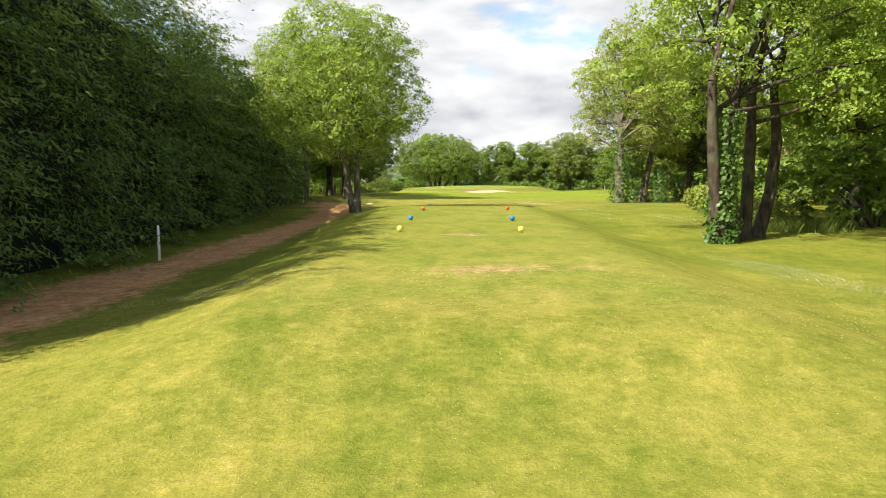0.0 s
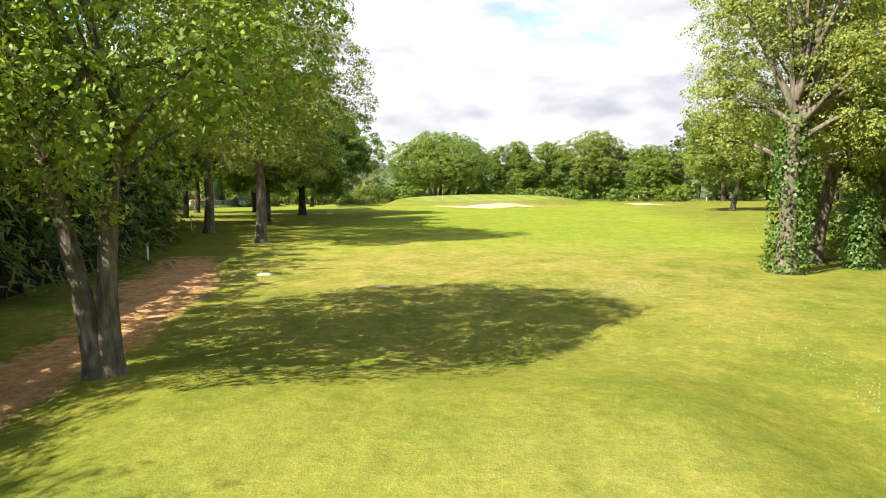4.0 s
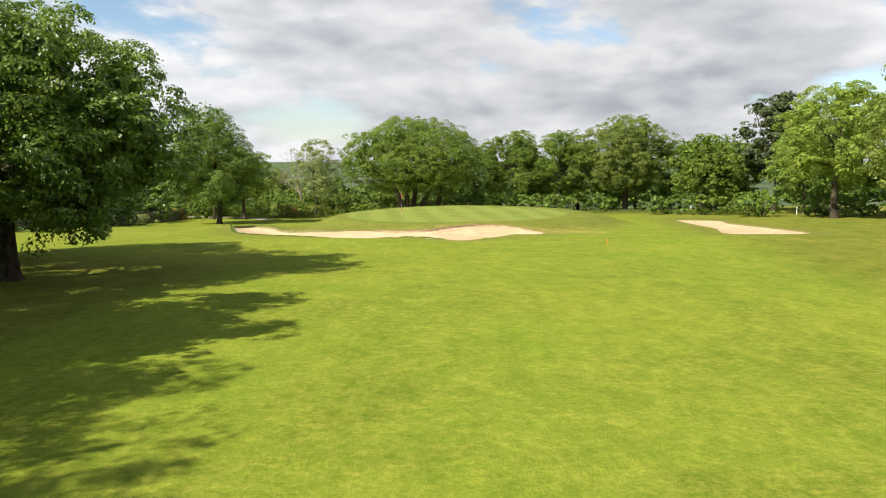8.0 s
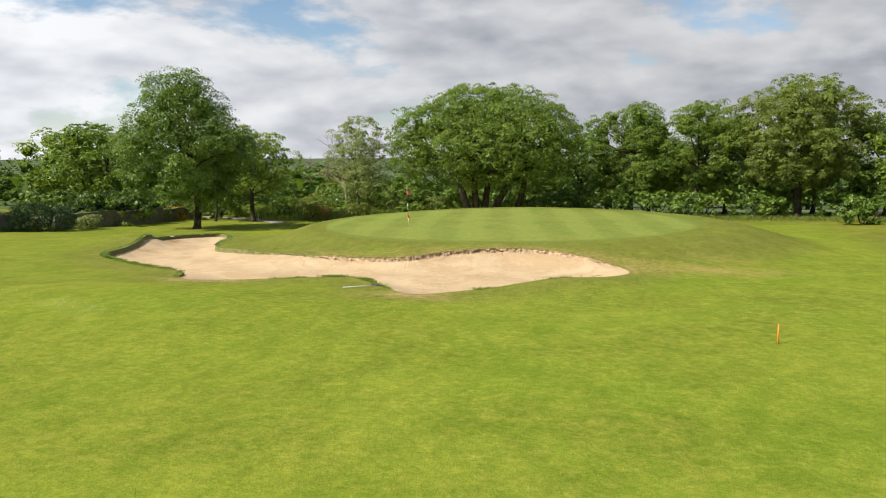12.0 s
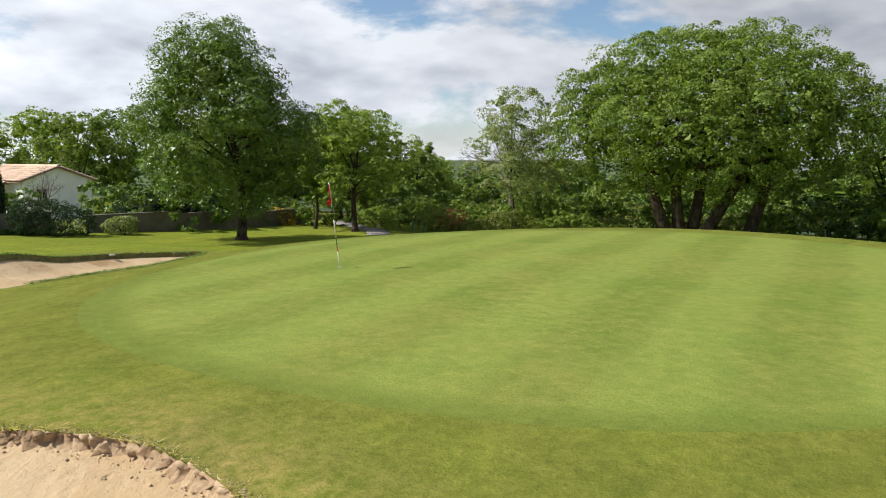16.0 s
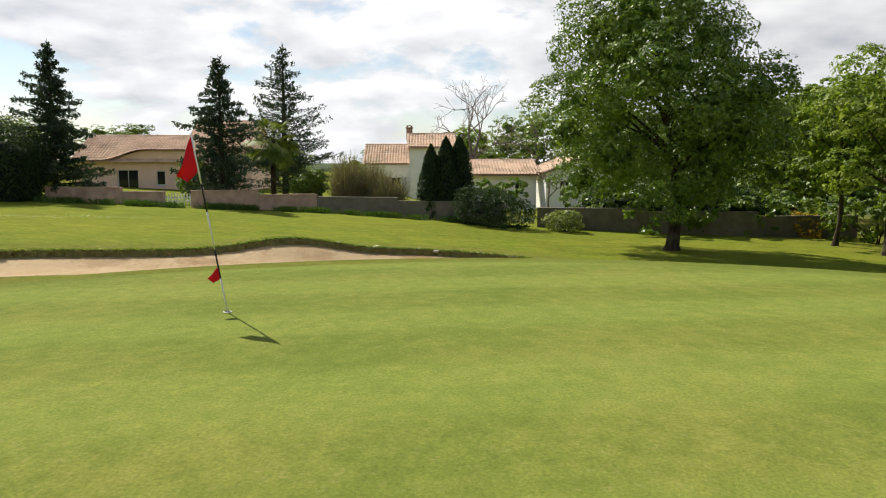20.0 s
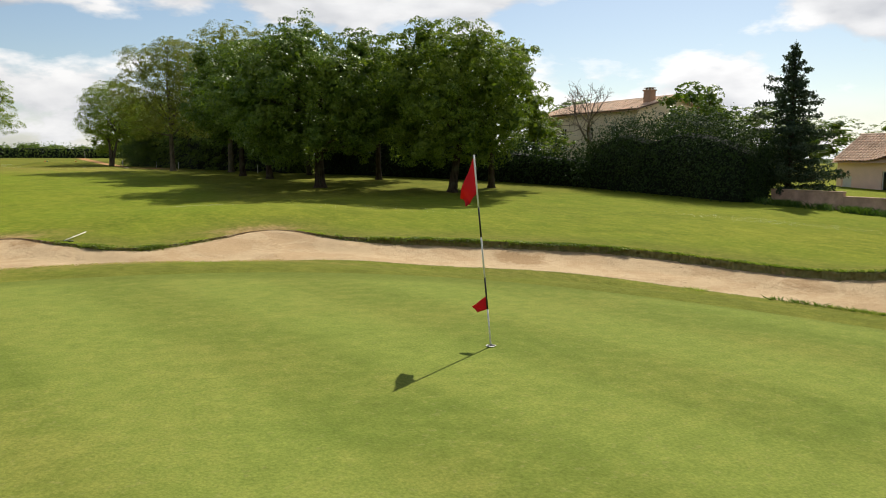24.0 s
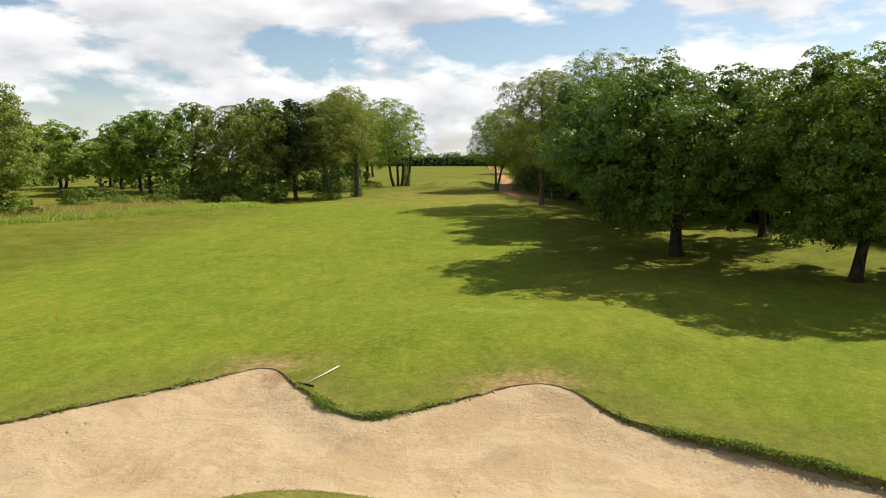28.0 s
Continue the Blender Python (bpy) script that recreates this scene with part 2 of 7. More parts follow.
def green_material():
    m = Mat("putting_turf", 1.0, 0.04)
    mid, fine, blades = m.noise(0.4, 5, 0.65), m.noise(4.0, 5, 0.7), m.noise(38.0, 2, 0.6)
    speckle = m.noise(14.0, 3, 0.6)
    wave = m.n.new("ShaderNodeTexWave")
    wave.inputs["Scale"].default_value, wave.inputs["Distortion"].default_value, wave.inputs["Detail Scale"].default_value = 0.112, 1.4, 0.5
    mp = m.n.new("ShaderNodeMapping")
    mp.inputs["Rotation"].default_value = (0, 0, radians(-8))
    m.l.new(m.geo.outputs["Position"], mp.inputs[0])
    m.l.new(mp.outputs[0], wave.inputs[0])
    c = m.mix(m.step(mid, 0.3, 0.7), (0.121, 0.160, 0.029), (0.166, 0.190, 0.038))
    c = m.mix(m.math("MULTIPLY", m.step(m.math("ADD", wave.outputs["Fac"], m.math("MULTIPLY", m.math("SUBTRACT", mid, 0.5), 0.9)), 0.25, 0.75), 0.60), c, (0.190, 0.230, 0.048))
    c = m.mix(m.math("MULTIPLY", m.step(m.math("ADD", m.math("MULTIPLY", fine, 0.6), m.math("MULTIPLY", mid, 0.6)), 0.56, 0.80), 0.45), c, (0.205, 0.195, 0.050))
    c = m.mix(m.math("MULTIPLY", m.step(speckle, 0.58, 0.72), 0.3), c, (0.27, 0.245, 0.10))
    rim = m.step(m.math("ADD", m.attr("rim"), m.math("MULTIPLY", m.math("SUBTRACT", fine, 0.5), 0.35)), 0.3, 0.9)
    c = m.mix(m.math("MULTIPLY", rim, 0.8), c, (0.120, 0.146, 0.028))
    c = m.mix(1.0, c, m.mix(m.step(blades, 0.25, 0.75), (0.76, 0.78, 0.74), (1.21, 1.19, 1.16)), "MULTIPLY")
    c = m.mix(1.0, c, m.mix(m.step(fine, 0.25, 0.75), (0.80, 0.82, 0.78), (1.18, 1.16, 1.15)), "MULTIPLY")
    m.color(c)
    m.bump(m.math("ADD", blades, fine), 0.35, 0.02)
    return m.m


def sand_material():
    m = Mat("sand", 0.95, 0.1)
    mid, fine, wide = m.noise(0.9, 6, 0.65), m.noise(8.0, 6, 0.72), m.noise(0.5, 6, 0.7, None, False, 0.5)
    lumps = m.noise(2.6, 5, 0.6)

    def furrows(turn, scale, lo, hi, seed):
        """Rake marks in long narrow patches."""
        mp = m.n.new("ShaderNodeMapping")
        mp.inputs["Rotation"].default_value = (0, 0, radians(turn))
        m.l.new(m.geo.outputs["Position"], mp.inputs[0])
        wave = m.n.new("ShaderNodeTexWave")
        wave.inputs["Scale"].default_value, wave.inputs["Distortion"].default_value = scale, 2.2
        wave.inputs["Detail Scale"].default_value = 1.4
        m.l.new(mp.outputs[0], wave.inputs[0])
        area = m.n.new("ShaderNodeMapping")
        area.inputs["Scale"].default_value, area.inputs["Location"].default_value = (1.5, 0.45, 0.0), (seed, 0, 0)
        m.l.new(mp.outputs[0], area.inputs[0])
        n = m.n.new("ShaderNodeTexNoise")
        n.inputs["Scale"].default_value, n.inputs["Detail"].default_value = 0.9, 4
        m.l.new(area.outputs[0], n.inputs["Vector"])
        return m.math("MULTIPLY", wave.outputs["Fac"], m.step(n.outputs["Fac"], lo, hi))

    raked = m.math("ADD", furrows(34, 7.6, 0.60, 0.68, 1.0), furrows(-48, 8.2, 0.61, 0.69, 5.0))
    prints = m.n.new("ShaderNodeTexVoronoi")
    prints.inputs["Scale"].default_value = 3.6
    m.l.new(m.geo.outputs["Position"], prints.inputs["Vector"])
    dent = m.math("MULTIPLY", m.step(m.math("ADD", prints.outputs["Distance"], m.math("MULTIPLY", fine, 0.12)), 0.28, 0.12), m.step(m.noise(0.8, 4, 0.6), 0.56, 0.62))
    c = m.mix(m.step(mid, 0.35, 0.65), (0.472, 0.352, 0.210), (0.424, 0.310, 0.180))
    c = m.mix(m.math("MULTIPLY", m.step(m.math("ADD", wide, m.math("MULTIPLY", m.math("SUBTRACT", fine, 0.5), 0.25)), 0.49, 0.56), 0.75), c, (0.385, 0.265, 0.145))
    c = m.mix(m.math("MULTIPLY", m.step(fine, 0.56, 0.72), 0.4), c, (0.33, 0.235, 0.135))
    c = m.mix(m.math("MULTIPLY", dent, 0.4), c, (0.33, 0.232, 0.130))
    c = m.mix(m.math("MULTIPLY", raked, 0.25), c, (0.30, 0.212, 0.12))
    soil = m.step(m.math("ADD", m.attr("soil"), m.math("MULTIPLY", m.math("SUBTRACT", m.math("ADD", lumps, m.math("MULTIPLY", fine, 0.6)), 0.8), 1.2)), 0.25, 0.6)
    c = m.mix(m.math("MULTIPLY", soil, 0.92), c, (0.30, 0.195, 0.098))
    m.color(c)
    h = m.math("ADD", m.math("ADD", m.math("MULTIPLY", fine, 0.6), m.math("MULTIPLY", lumps, 1.0)), m.math("MULTIPLY", raked, 0.22))
    m.bump(m.math("SUBTRACT", h, m.math("MULTIPLY", dent, 0.8)), 0.75, 0.07)
    return m.m


def leaf_material(name, dark, light, yellow, trans=0.30, rough=0.6):
    """Leaves: colour varies leaf by leaf and patch by patch, and light comes through them."""
    m = Mat(name, rough, 0.3)
    c = m.mix(m.geo.outputs["Random Per Island"], dark, light)
    c = m.mix(m.math("MULTIPLY", m.step(m.noise(0.55, 3), 0.45, 0.7), 0.55), c, yellow)
    c = m.mix(m.math("MULTIPLY", m.rand(), 0.25), c, m.mix(1.0, c, (0.8, 0.85, 0.9), "MULTIPLY"))
    m.color(c)
    t = m.n.new("ShaderNodeBsdfTranslucent")
    m.put(m.mix(1.0, c, (1.4, 1.45, 0.7), "MULTIPLY"), t.inputs[0])
    mixer = m.n.new("ShaderNodeMixShader")
    mixer.inputs[0].default_value = trans
    m.l.new(m.b.outputs[0], mixer.inputs[1]), m.l.new(t.outputs[0], mixer.inputs[2])
    m.l.new(mixer.outputs[0], m.out.inputs[0])
    return m.m


def bark_material(name, dark, light):
    m = Mat(name, 0.95, 0.1)
    ridges = m.noise(9.0, 5, 0.65, (1, 1, 0.22))
    c = m.mix(m.step(ridges, 0.35, 0.65), dark, light)
    c = m.mix(m.math("MULTIPLY", m.step(m.noise(2.0, 4), 0.5, 0.65), 0.5), c, (0.10, 0.11, 0.06))
    m.color(c)
    m.bump(ridges, 0.9, 0.05)
    return m.m


def plain(name, color, rough=0.6, var=0.15, scale=3.0, bump=0.15, metal=0.0):
    m = Mat(name, rough, 0.3)
    dark = tuple(v * (1 - var) for v in color)
    c = m.mix(m.step(m.noise(scale, 6, 0.65), 0.3, 0.7), dark, color)
    m.color(m.mix(m.math("MULTIPLY", m.rand(), var), c, dark))
    m.b.inputs["Metallic"].default_value = metal
    m.bump(m.noise(scale * 9, 4), bump, 0.01)
    return m.m


TURF, GREEN, SAND = grass_material(), green_material(), sand_material()
LEAF_SPRING = leaf_material("spring_leaf", (0.108, 0.176, 0.020), (0.268, 0.346, 0.046), (0.290, 0.315, 0.055), 0.36)
LEAF_OAK = leaf_material("oak_leaf", (0.050, 0.095, 0.010), (0.205, 0.280, 0.032), (0.205, 0.252, 0.036), 0.36)
LEAF_DEEP = leaf_material("deep_leaf", (0.050, 0.100, 0.014), (0.172, 0.252, 0.034), (0.182, 0.230, 0.036), 0.28, 0.42)
LEAF_OLIVE = leaf_material("olive_leaf", (0.096, 0.128, 0.022), (0.244, 0.268, 0.050), (0.250, 0.240, 0.056), 0.36)
LEAF_PALE = leaf_material("pale_spring_leaf", (0.148, 0.182, 0.036), (0.292, 0.325, 0.068), (0.310, 0.285, 0.074), 0.38)
LEAF_DULL = leaf_material("dull_olive_leaf", (0.078, 0.118, 0.020), (0.208, 0.256, 0.042), (0.222, 0.240, 0.046), 0.37)
LEAF_GREY = leaf_material("grey_leaf", (0.135, 0.170, 0.055), (0.270, 0.310, 0.105), (0.290, 0.300, 0.105), 0.38)
LEAF_HEDGE = leaf_material("cypress_spray", (0.018, 0.044, 0.010), (0.165, 0.235, 0.044), (0.175, 0.222, 0.042), 0.34, 0.7)
LEAF_FIR = leaf_material("fir_needle", (0.022, 0.042, 0.026), (0.066, 0.098, 0.058), (0.080, 0.098, 0.052), 0.15, 0.85)
LEAF_PINE = leaf_material("pine_needle", (0.030, 0.052, 0.016), (0.088, 0.112, 0.034), (0.098, 0.104, 0.036), 0.15, 0.6)
LEAF_IVY = leaf_material("ivy_leaf", (0.030, 0.072, 0.014), (0.090, 0.165, 0.025), (0.115, 0.165, 0.028), 0.2, 0.45)
LEAF_LAUREL = leaf_material("laurel_leaf", (0.012, 0.030, 0.010), (0.036, 0.066, 0.016), (0.046, 0.070, 0.018), 0.2, 0.85)
LEAF_REED = leaf_material("dry_reed", (0.150, 0.120, 0.070), (0.270, 0.220, 0.125), (0.19, 0.19, 0.08), 0.2, 0.7)
LEAF_STRAW = leaf_material("straw_grass", (0.26, 0.22, 0.085), (0.42, 0.36, 0.17), (0.30, 0.31, 0.10), 0.5, 0.7)
LEAF_MEADOW = leaf_material("meadow_grass", (0.20, 0.28, 0.060), (0.31, 0.38, 0.10), (0.36, 0.35, 0.13), 0.62, 0.6)
LEAF_GRASS = leaf_material("long_grass", (0.125, 0.185, 0.030), (0.235, 0.290, 0.060), (0.285, 0.270, 0.085), 0.62, 0.6)
LEAF_GORSE = leaf_material("gorse_bloom", (0.45, 0.27, 0.02), (0.62, 0.40, 0.03), (0.30, 0.25, 0.03), 0.2, 0.7)
PETAL = leaf_material("daisy_petal", (0.62, 0.62, 0.56), (0.80, 0.80, 0.76), (0.75, 0.72, 0.60), 0.2, 0.7)
BARK = bark_material("oak_bark", (0.021, 0.016, 0.012), (0.082, 0.060, 0.042))
BARK_PALE = bark_material("pale_bark", (0.060, 0.049, 0.038), (0.200, 0.160, 0.118))
TWIG = bark_material("bare_twig", (0.12, 0.095, 0.075), (0.26, 0.21, 0.17))
# near-black filling: the shade deep among the sprays, put into a colour
SHADE_CORE = plain("hedge_inner_shade", (0.010, 0.018, 0.008), 0.95, 0.4, 2.0)


# ---------------------------------------------------------------- lie of the land
def s01(v):
    v = np.clip(v, 0.0, 1.0)
    return v * v * (3 - 2 * v)


FALL_Y = np.array([-3000, -600, -200, -90, -40, 0, 40, 60, 75, 90, 103, 115, 140, 160, 185, 260, 420, 900, 1800, 3200], float)
FALL_Z = np.array([6.0, 4.0, 3.2, 2.2, 1.2, 0.74, 0.64, 0.24, -0.12, -0.55, -0.98, -1.45, -2.75, -3.35, -4.6, -9.5, -15, -14, -6, 3.0])
TABLE_Y = np.arange(-420.0, 720.0, 1.0)
TABLE_Z = np.convolve(np.pad(np.interp(TABLE_Y, FALL_Y, FALL_Z), 9, "edge"), np.hanning(21)[1:-1] / np.hanning(21).sum(), "valid")

GREEN_X, GREEN_Y, GREEN_R = 5.0, 129.5, 11.0


def closed_curve(points, step=0.12):
    """A smooth closed outline through a few corners."""
    p = np.array(points, float)
    out = []
    for k in range(len(p)):
        a, b, c, d = p[k - 1], p[k], p[(k + 1) % len(p)], p[(k + 2) % len(p)]
        n = max(2, int(np.linalg.norm(c - b) / step))
        u = np.linspace(0, 1, n, endpoint=False)[:, None]
        out.append(0.5 * (2 * b + (c - a) * u + (2 * a - 5 * b + 4 * c - d) * u**2 + (3 * b - a - 3 * c + d) * u**3))
    return np.concatenate(out)


BUNKER = closed_curve([(11.4, 114.3), (10.8, 112.5), (9.0, 111.1), (6.5, 108.6), (5.0, 107.6), (3.7, 109.1), (2.1, 110.8), (0.6, 110.4), (-2.0, 108.8), (-3.4, 109.0), (-4.6, 110.9),
                       (-7.4, 112.5), (-11.6, 115.8), (-13.4, 119.2), (-15.3, 124.2), (-17.2, 128.6), (-15.6, 132.5), (-12.7, 128.8), (-11.5, 125.8), (-10.1, 122.8), (-8.2, 120.2), (-6.1, 118.5),
                       (-3.9, 117.0), (-1.3, 115.7), (2.3, 114.95), (4.3, 115.9), (6.7, 116.8), (9.3, 116.3)])
SIDE_BUNKER = closed_curve([(27.4, 133.6), (29.6, 132.2), (30.5, 129.4), (29.4, 124.2), (30.0, 117.0), (30.2, 111.6), (27.0, 110.0), (24.2, 111.4), (25.6, 117.7), (25.9, 123.5), (26.5, 129.0)])
ANGLES = np.linspace(0, 2 * np.pi, 520, endpoint=False)
WOBBLE = 1 + 0.025 * np.sin(3 * ANGLES + 0.6) + 0.015 * np.sin(5 * ANGLES)
GREEN_EDGE = np.stack([GREEN_X + GREEN_R * WOBBLE * np.cos(ANGLES), GREEN_Y + GREEN_R * WOBBLE * np.sin(ANGLES)], 1)


def green_blend(x, y):
    r = np.hypot((x - GREEN_X) / GREEN_R, (y - GREEN_Y) / GREEN_R)
    left = s01((2.0 - x) / 7.0)
    return 1 - s01((r - 1.13 + 0.11 * left) / (0.47 - 0.10 * left))


def land(x, y):
    """Height of the ground, without the bunkers' hollows."""
    x, y = np.asarray(x, float), np.asarray(y, float)
    z = np.where((y > -400) & (y < 700), np.interp(y, TABLE_Y, TABLE_Z), np.interp(y, FALL_Y, FALL_Z))
    z = z + np.where(x > 0, 0.02, 0.005) * np.clip(x, -60, 60) * s01((y - 90) / 45) * (1 - s01((y - 200) / 200))
    z = z + 0.007 * np.clip(-x - 26, 0, 40) * (1 - s01((y - 85) / 30)) * s01((y - 30) / 30)
    z = z + 0.02 * np.clip(x - 14, 0, 25) * s01((y - 45) / 20) * (1 - s01((y - 95) / 20))
    z = z + 0.42 * np.exp(-((x + 15.6) ** 2 + (y - 124.0) ** 2) / 4.5)
    z = z + 0.11 * np.exp(-((x - 9.2) ** 2 / 4 + (y - 110.8) ** 2 / 3))
    z = z + 0.18 * np.exp(-(((x + 6.4) / 3.2) ** 2 + ((y - 118.6) / 2.7) ** 2))
    z = z + 0.21 * np.exp(-(((x + 2.2) / 2.6) ** 2 + ((y - 116.3) / 2.0) ** 2))
    z = z + 0.40 * np.exp(-(((x + 2.2) / 6.2) ** 2 + ((y - 103.9) / 3.4) ** 2)) + 0.28 * np.exp(-(((x - 25.0) / 6.0) ** 2 + ((y - 105.5) / 3.6) ** 2))
    tee = s01((x + 5.0) / 3.0) * s01((6.4 - x) / 3.0) * s01((y - 4.5) / 4.0) * s01((37.5 - y) / 5.0)
    z = z + 0.50 * tee
    z = z - 0.16 * s01((-x - 4.0) / 2.5) * s01((x + 13) / 3) * s01((46 - y) / 10) * s01((y + 40) / 20)
    top = -0.815 + 0.018 * np.minimum(x - 5.0, 0) + 0.004 * np.maximum(x - 5.0, 0) - 0.0006 * ((x - 5) ** 2 + (y - 129) ** 2)
    z = z + green_blend(x, y) * (top - z)
    z = z + 0.05 * np.sin(x * 0.21 + 0.5) * np.sin(y * 0.17) * (1 - green_blend(x, y)) * (1 - tee)
    return z


def g(x, y):
    return float(land(x, y))


def outline_distance(px, py, line):
    """Distance to a closed outline, nearest place on it, and whether a point is inside."""
    pts = np.stack([px, py], 1)
    best = np.full(len(pts), 1e9)
    near = np.zeros_like(pts)
    inside = np.zeros(len(pts), bool)
    for a, b in zip(line, np.roll(line, -1, 0)):
        ab = b - a
        u = np.clip(((pts - a) @ ab) / (ab @ ab), 0, 1)[:, None]
        q = a + u * ab
        d = np.hypot(*(pts - q).T)
        hit = d < best
        best[hit], near[hit] = d[hit], q[hit]
        cross = (a[1] > pts[:, 1]) != (b[1] > pts[:, 1])
        with np.errstate(divide="ignore", invalid="ignore"):
            xs = a[0] + (pts[:, 1] - a[1]) * ab[0] / ab[1]
        inside ^= cross & (pts[:, 0] < xs)
    return best, near, inside


def bunker_drop(x, y, d):
    """How far the sand lies under the turf, d metres in from the edge."""
    near_green = s01((green_blend(x, y) - 0.12) / 0.3)
    worn = np.clip(np.exp(-((x - 4.9) ** 2 + (y - 106.9) ** 2) / 2.2) + np.exp(-((x + 2.7) ** 2 + (y - 108.3) ** 2) / 2.4) + np.exp(-((x - 11.4) ** 2 + (y - 114.0) ** 2) / 4.0), 0, 1)
    bank = 0.06 + 0.13 * s01((-x - 3.6) / 3.0)
    edge = (near_green * 0.135 + (1 - near_green) * bank) * (1 - 0.93 * worn) + 0.012
    return edge + (0.20 + 0.07 * near_green) * s01(d / 1.3)


def mesh_np(name, verts, faces, material):
    """A mesh from arrays; faces all have the same number of corners, or are a list of tuples."""
    me = bpy.data.meshes.new(name)
    if isinstance(faces, np.ndarray):
        k = faces.shape[1]
        me.vertices.add(len(verts)), me.loops.add(faces.size), me.polygons.add(len(faces))
        me.vertices.foreach_set("co", np.ascontiguousarray(verts, dtype=np.float32).ravel())
        me.loops.foreach_set("vertex_index", faces.astype(np.int32).ravel())
        me.polygons.foreach_set("loop_start", np.arange(0, faces.size, k, dtype=np.int32))
        me.update(calc_edges=True)
    else:
        me.from_pydata([tuple(v) for v in verts], [], faces)
        me.update()
    if material:
        me.materials.append(material)
    return me


def smooth(me):
    me.polygons.foreach_set("use_smooth", np.ones(len(me.polygons), bool))
    return me


def part_np(name, verts, faces, material, parent, label="", soft=False):
    me = mesh_np(name, verts, faces, material)
    ob = new(name, smooth(me) if soft else me)
    ob.parent = parent
    return tagged(ob, label)


def part(name, bm, material, parent, label="", soft=False):
    """Link a bmesh as one mesh object under a thing or a part."""
    me = bpy.data.meshes.new(name)
    bm.to_mesh(me)
    bm.free()
    me.materials.append(material)
    ob = new(name, smooth(me) if soft else me)
    ob.parent = parent
    return tagged(ob, label)


def thing(name, x, y, label, category, group="", z=None, turn=0.0):
    ob = new(name)
    ob.empty_display_size = 0.2
    ob.matrix_basis = pose(x, y, g(x, y) if z is None else z, 0, 0, turn)
    return tagged(ob, label, category, group)


def spread(start, stop, first, grow):
    """Ever wider steps from start to stop."""
    out, step, at = [], first, start
    way = 1 if stop > start else -1
    while (stop - at) * way > 0:
        at += step * way
        step *= grow
        out.append(at)
    return out


grid_x = np.array(sorted(spread(-18.5, -2600, 0.5, 1.12) + list(np.arange(-18.5, 17.01, 0.25)) + list(np.arange(17.5, 37, 0.5)) + spread(37, 2600, 0.6, 1.13)))
grid_y = np.array(sorted(spread(-2, -2600, 0.8, 1.12) + list(np.arange(-2, 106, 0.5)) + list(np.arange(106, 134, 0.25)) + list(np.arange(134, 146, 0.5)) + spread(145.5, 3100, 0.6, 1.10)))
GX, GY = np.meshgrid(grid_x, grid_y)
shape = GX.shape
vx, vy = GX.ravel().copy(), GY.ravel().copy()
zone = np.zeros(len(vx), int)
edge_d = np.full(len(vx), 9.0)
out_d = np.full(len(vx), 9.0)
for code, line, reach in ((1, BUNKER, 0.19), (2, SIDE_BUNKER, 0.37), (3, GREEN_EDGE, 0.19)):
    lo, hi = line.min(0) - 1.5, line.max(0) + 1.5
    some = np.where((vx > lo[0]) & (vx < hi[0]) & (vy > lo[1]) & (vy < hi[1]))[0]
    d, near, inside = outline_distance(vx[some], vy[some], line)
    snap = d < reach
    vx[some[snap]], vy[some[snap]] = near[snap, 0], near[snap, 1]
    zone[some[inside & ~snap]] = code
    zone[some[snap]] = -code
    if code < 3:
        edge_d[some] = np.where(inside & ~snap, d, np.where(snap, 0.0, edge_d[some]))
        out_d[some] = np.minimum(out_d[some], np.where(snap, 0.0, d))
vz = land(vx, vy)
idx = np.arange(len(vx)).reshape(shape)
quads = np.stack([idx[:-1, :-1], idx[:-1, 1:], idx[1:, 1:], idx[1:, :-1]], -1).reshape(-1, 4)
# two triangles a cell, cut along an outline where one crosses it
on_line = zone[quads] < 0
cut_other = on_line[:, 1] & on_line[:, 3] & ~(on_line[:, 0] & on_line[:, 2])
quads = np.concatenate([np.where(cut_other[:, None], quads[:, [0, 1, 3]], quads[:, [0, 1, 2]]), np.where(cut_other[:, None], quads[:, [1, 2, 3]], quads[:, [0, 2, 3]])])
ax, ay = vx[quads], vy[quads]
area = (ax[:, 1] - ax[:, 0]) * (ay[:, 2] - ay[:, 0]) - (ax[:, 2] - ax[:, 0]) * (ay[:, 1] - ay[:, 0])
quads = np.where((area < 0)[:, None], quads[:, [0, 2, 1]], quads)[np.abs(area) > 1e-5]
qz = zone[quads]
mid = np.stack([vx[quads].mean(1), vy[quads].mean(1)], 1)


def inside_of(code, line):
    """Triangles within an outline."""
    sure = ((qz == code) | (qz == -code)).all(1)
    flat = np.where((qz == -code).all(1))[0]
    if len(flat):
        sure[flat] = outline_distance(mid[flat, 0], mid[flat, 1], line)[2]
    return sure


def path_mask(x, y):
    centre = np.interp(y, [-30, 0, 10, 15, 20, 27, 33, 38, 45, 52], [-8.0, -7.95, -7.45, -7.0, -6.35, -5.9, -5.7, -5.9, -7.0, -9.2])
    wide = np.interp(y, [-30, 10, 20, 36, 44, 52], [1.5, 1.5, 1.4, 1.25, 1.6, 1.7])
    return np.clip(1.25 - np.abs(x - centre) / wide, 0, 1) * s01((55 - y) / 6)


def spot(x, y, cx, cy, rx, ry):
    return np.clip(1 - np.hypot((x - cx) / rx, (y - cy) / ry), 0, 1)


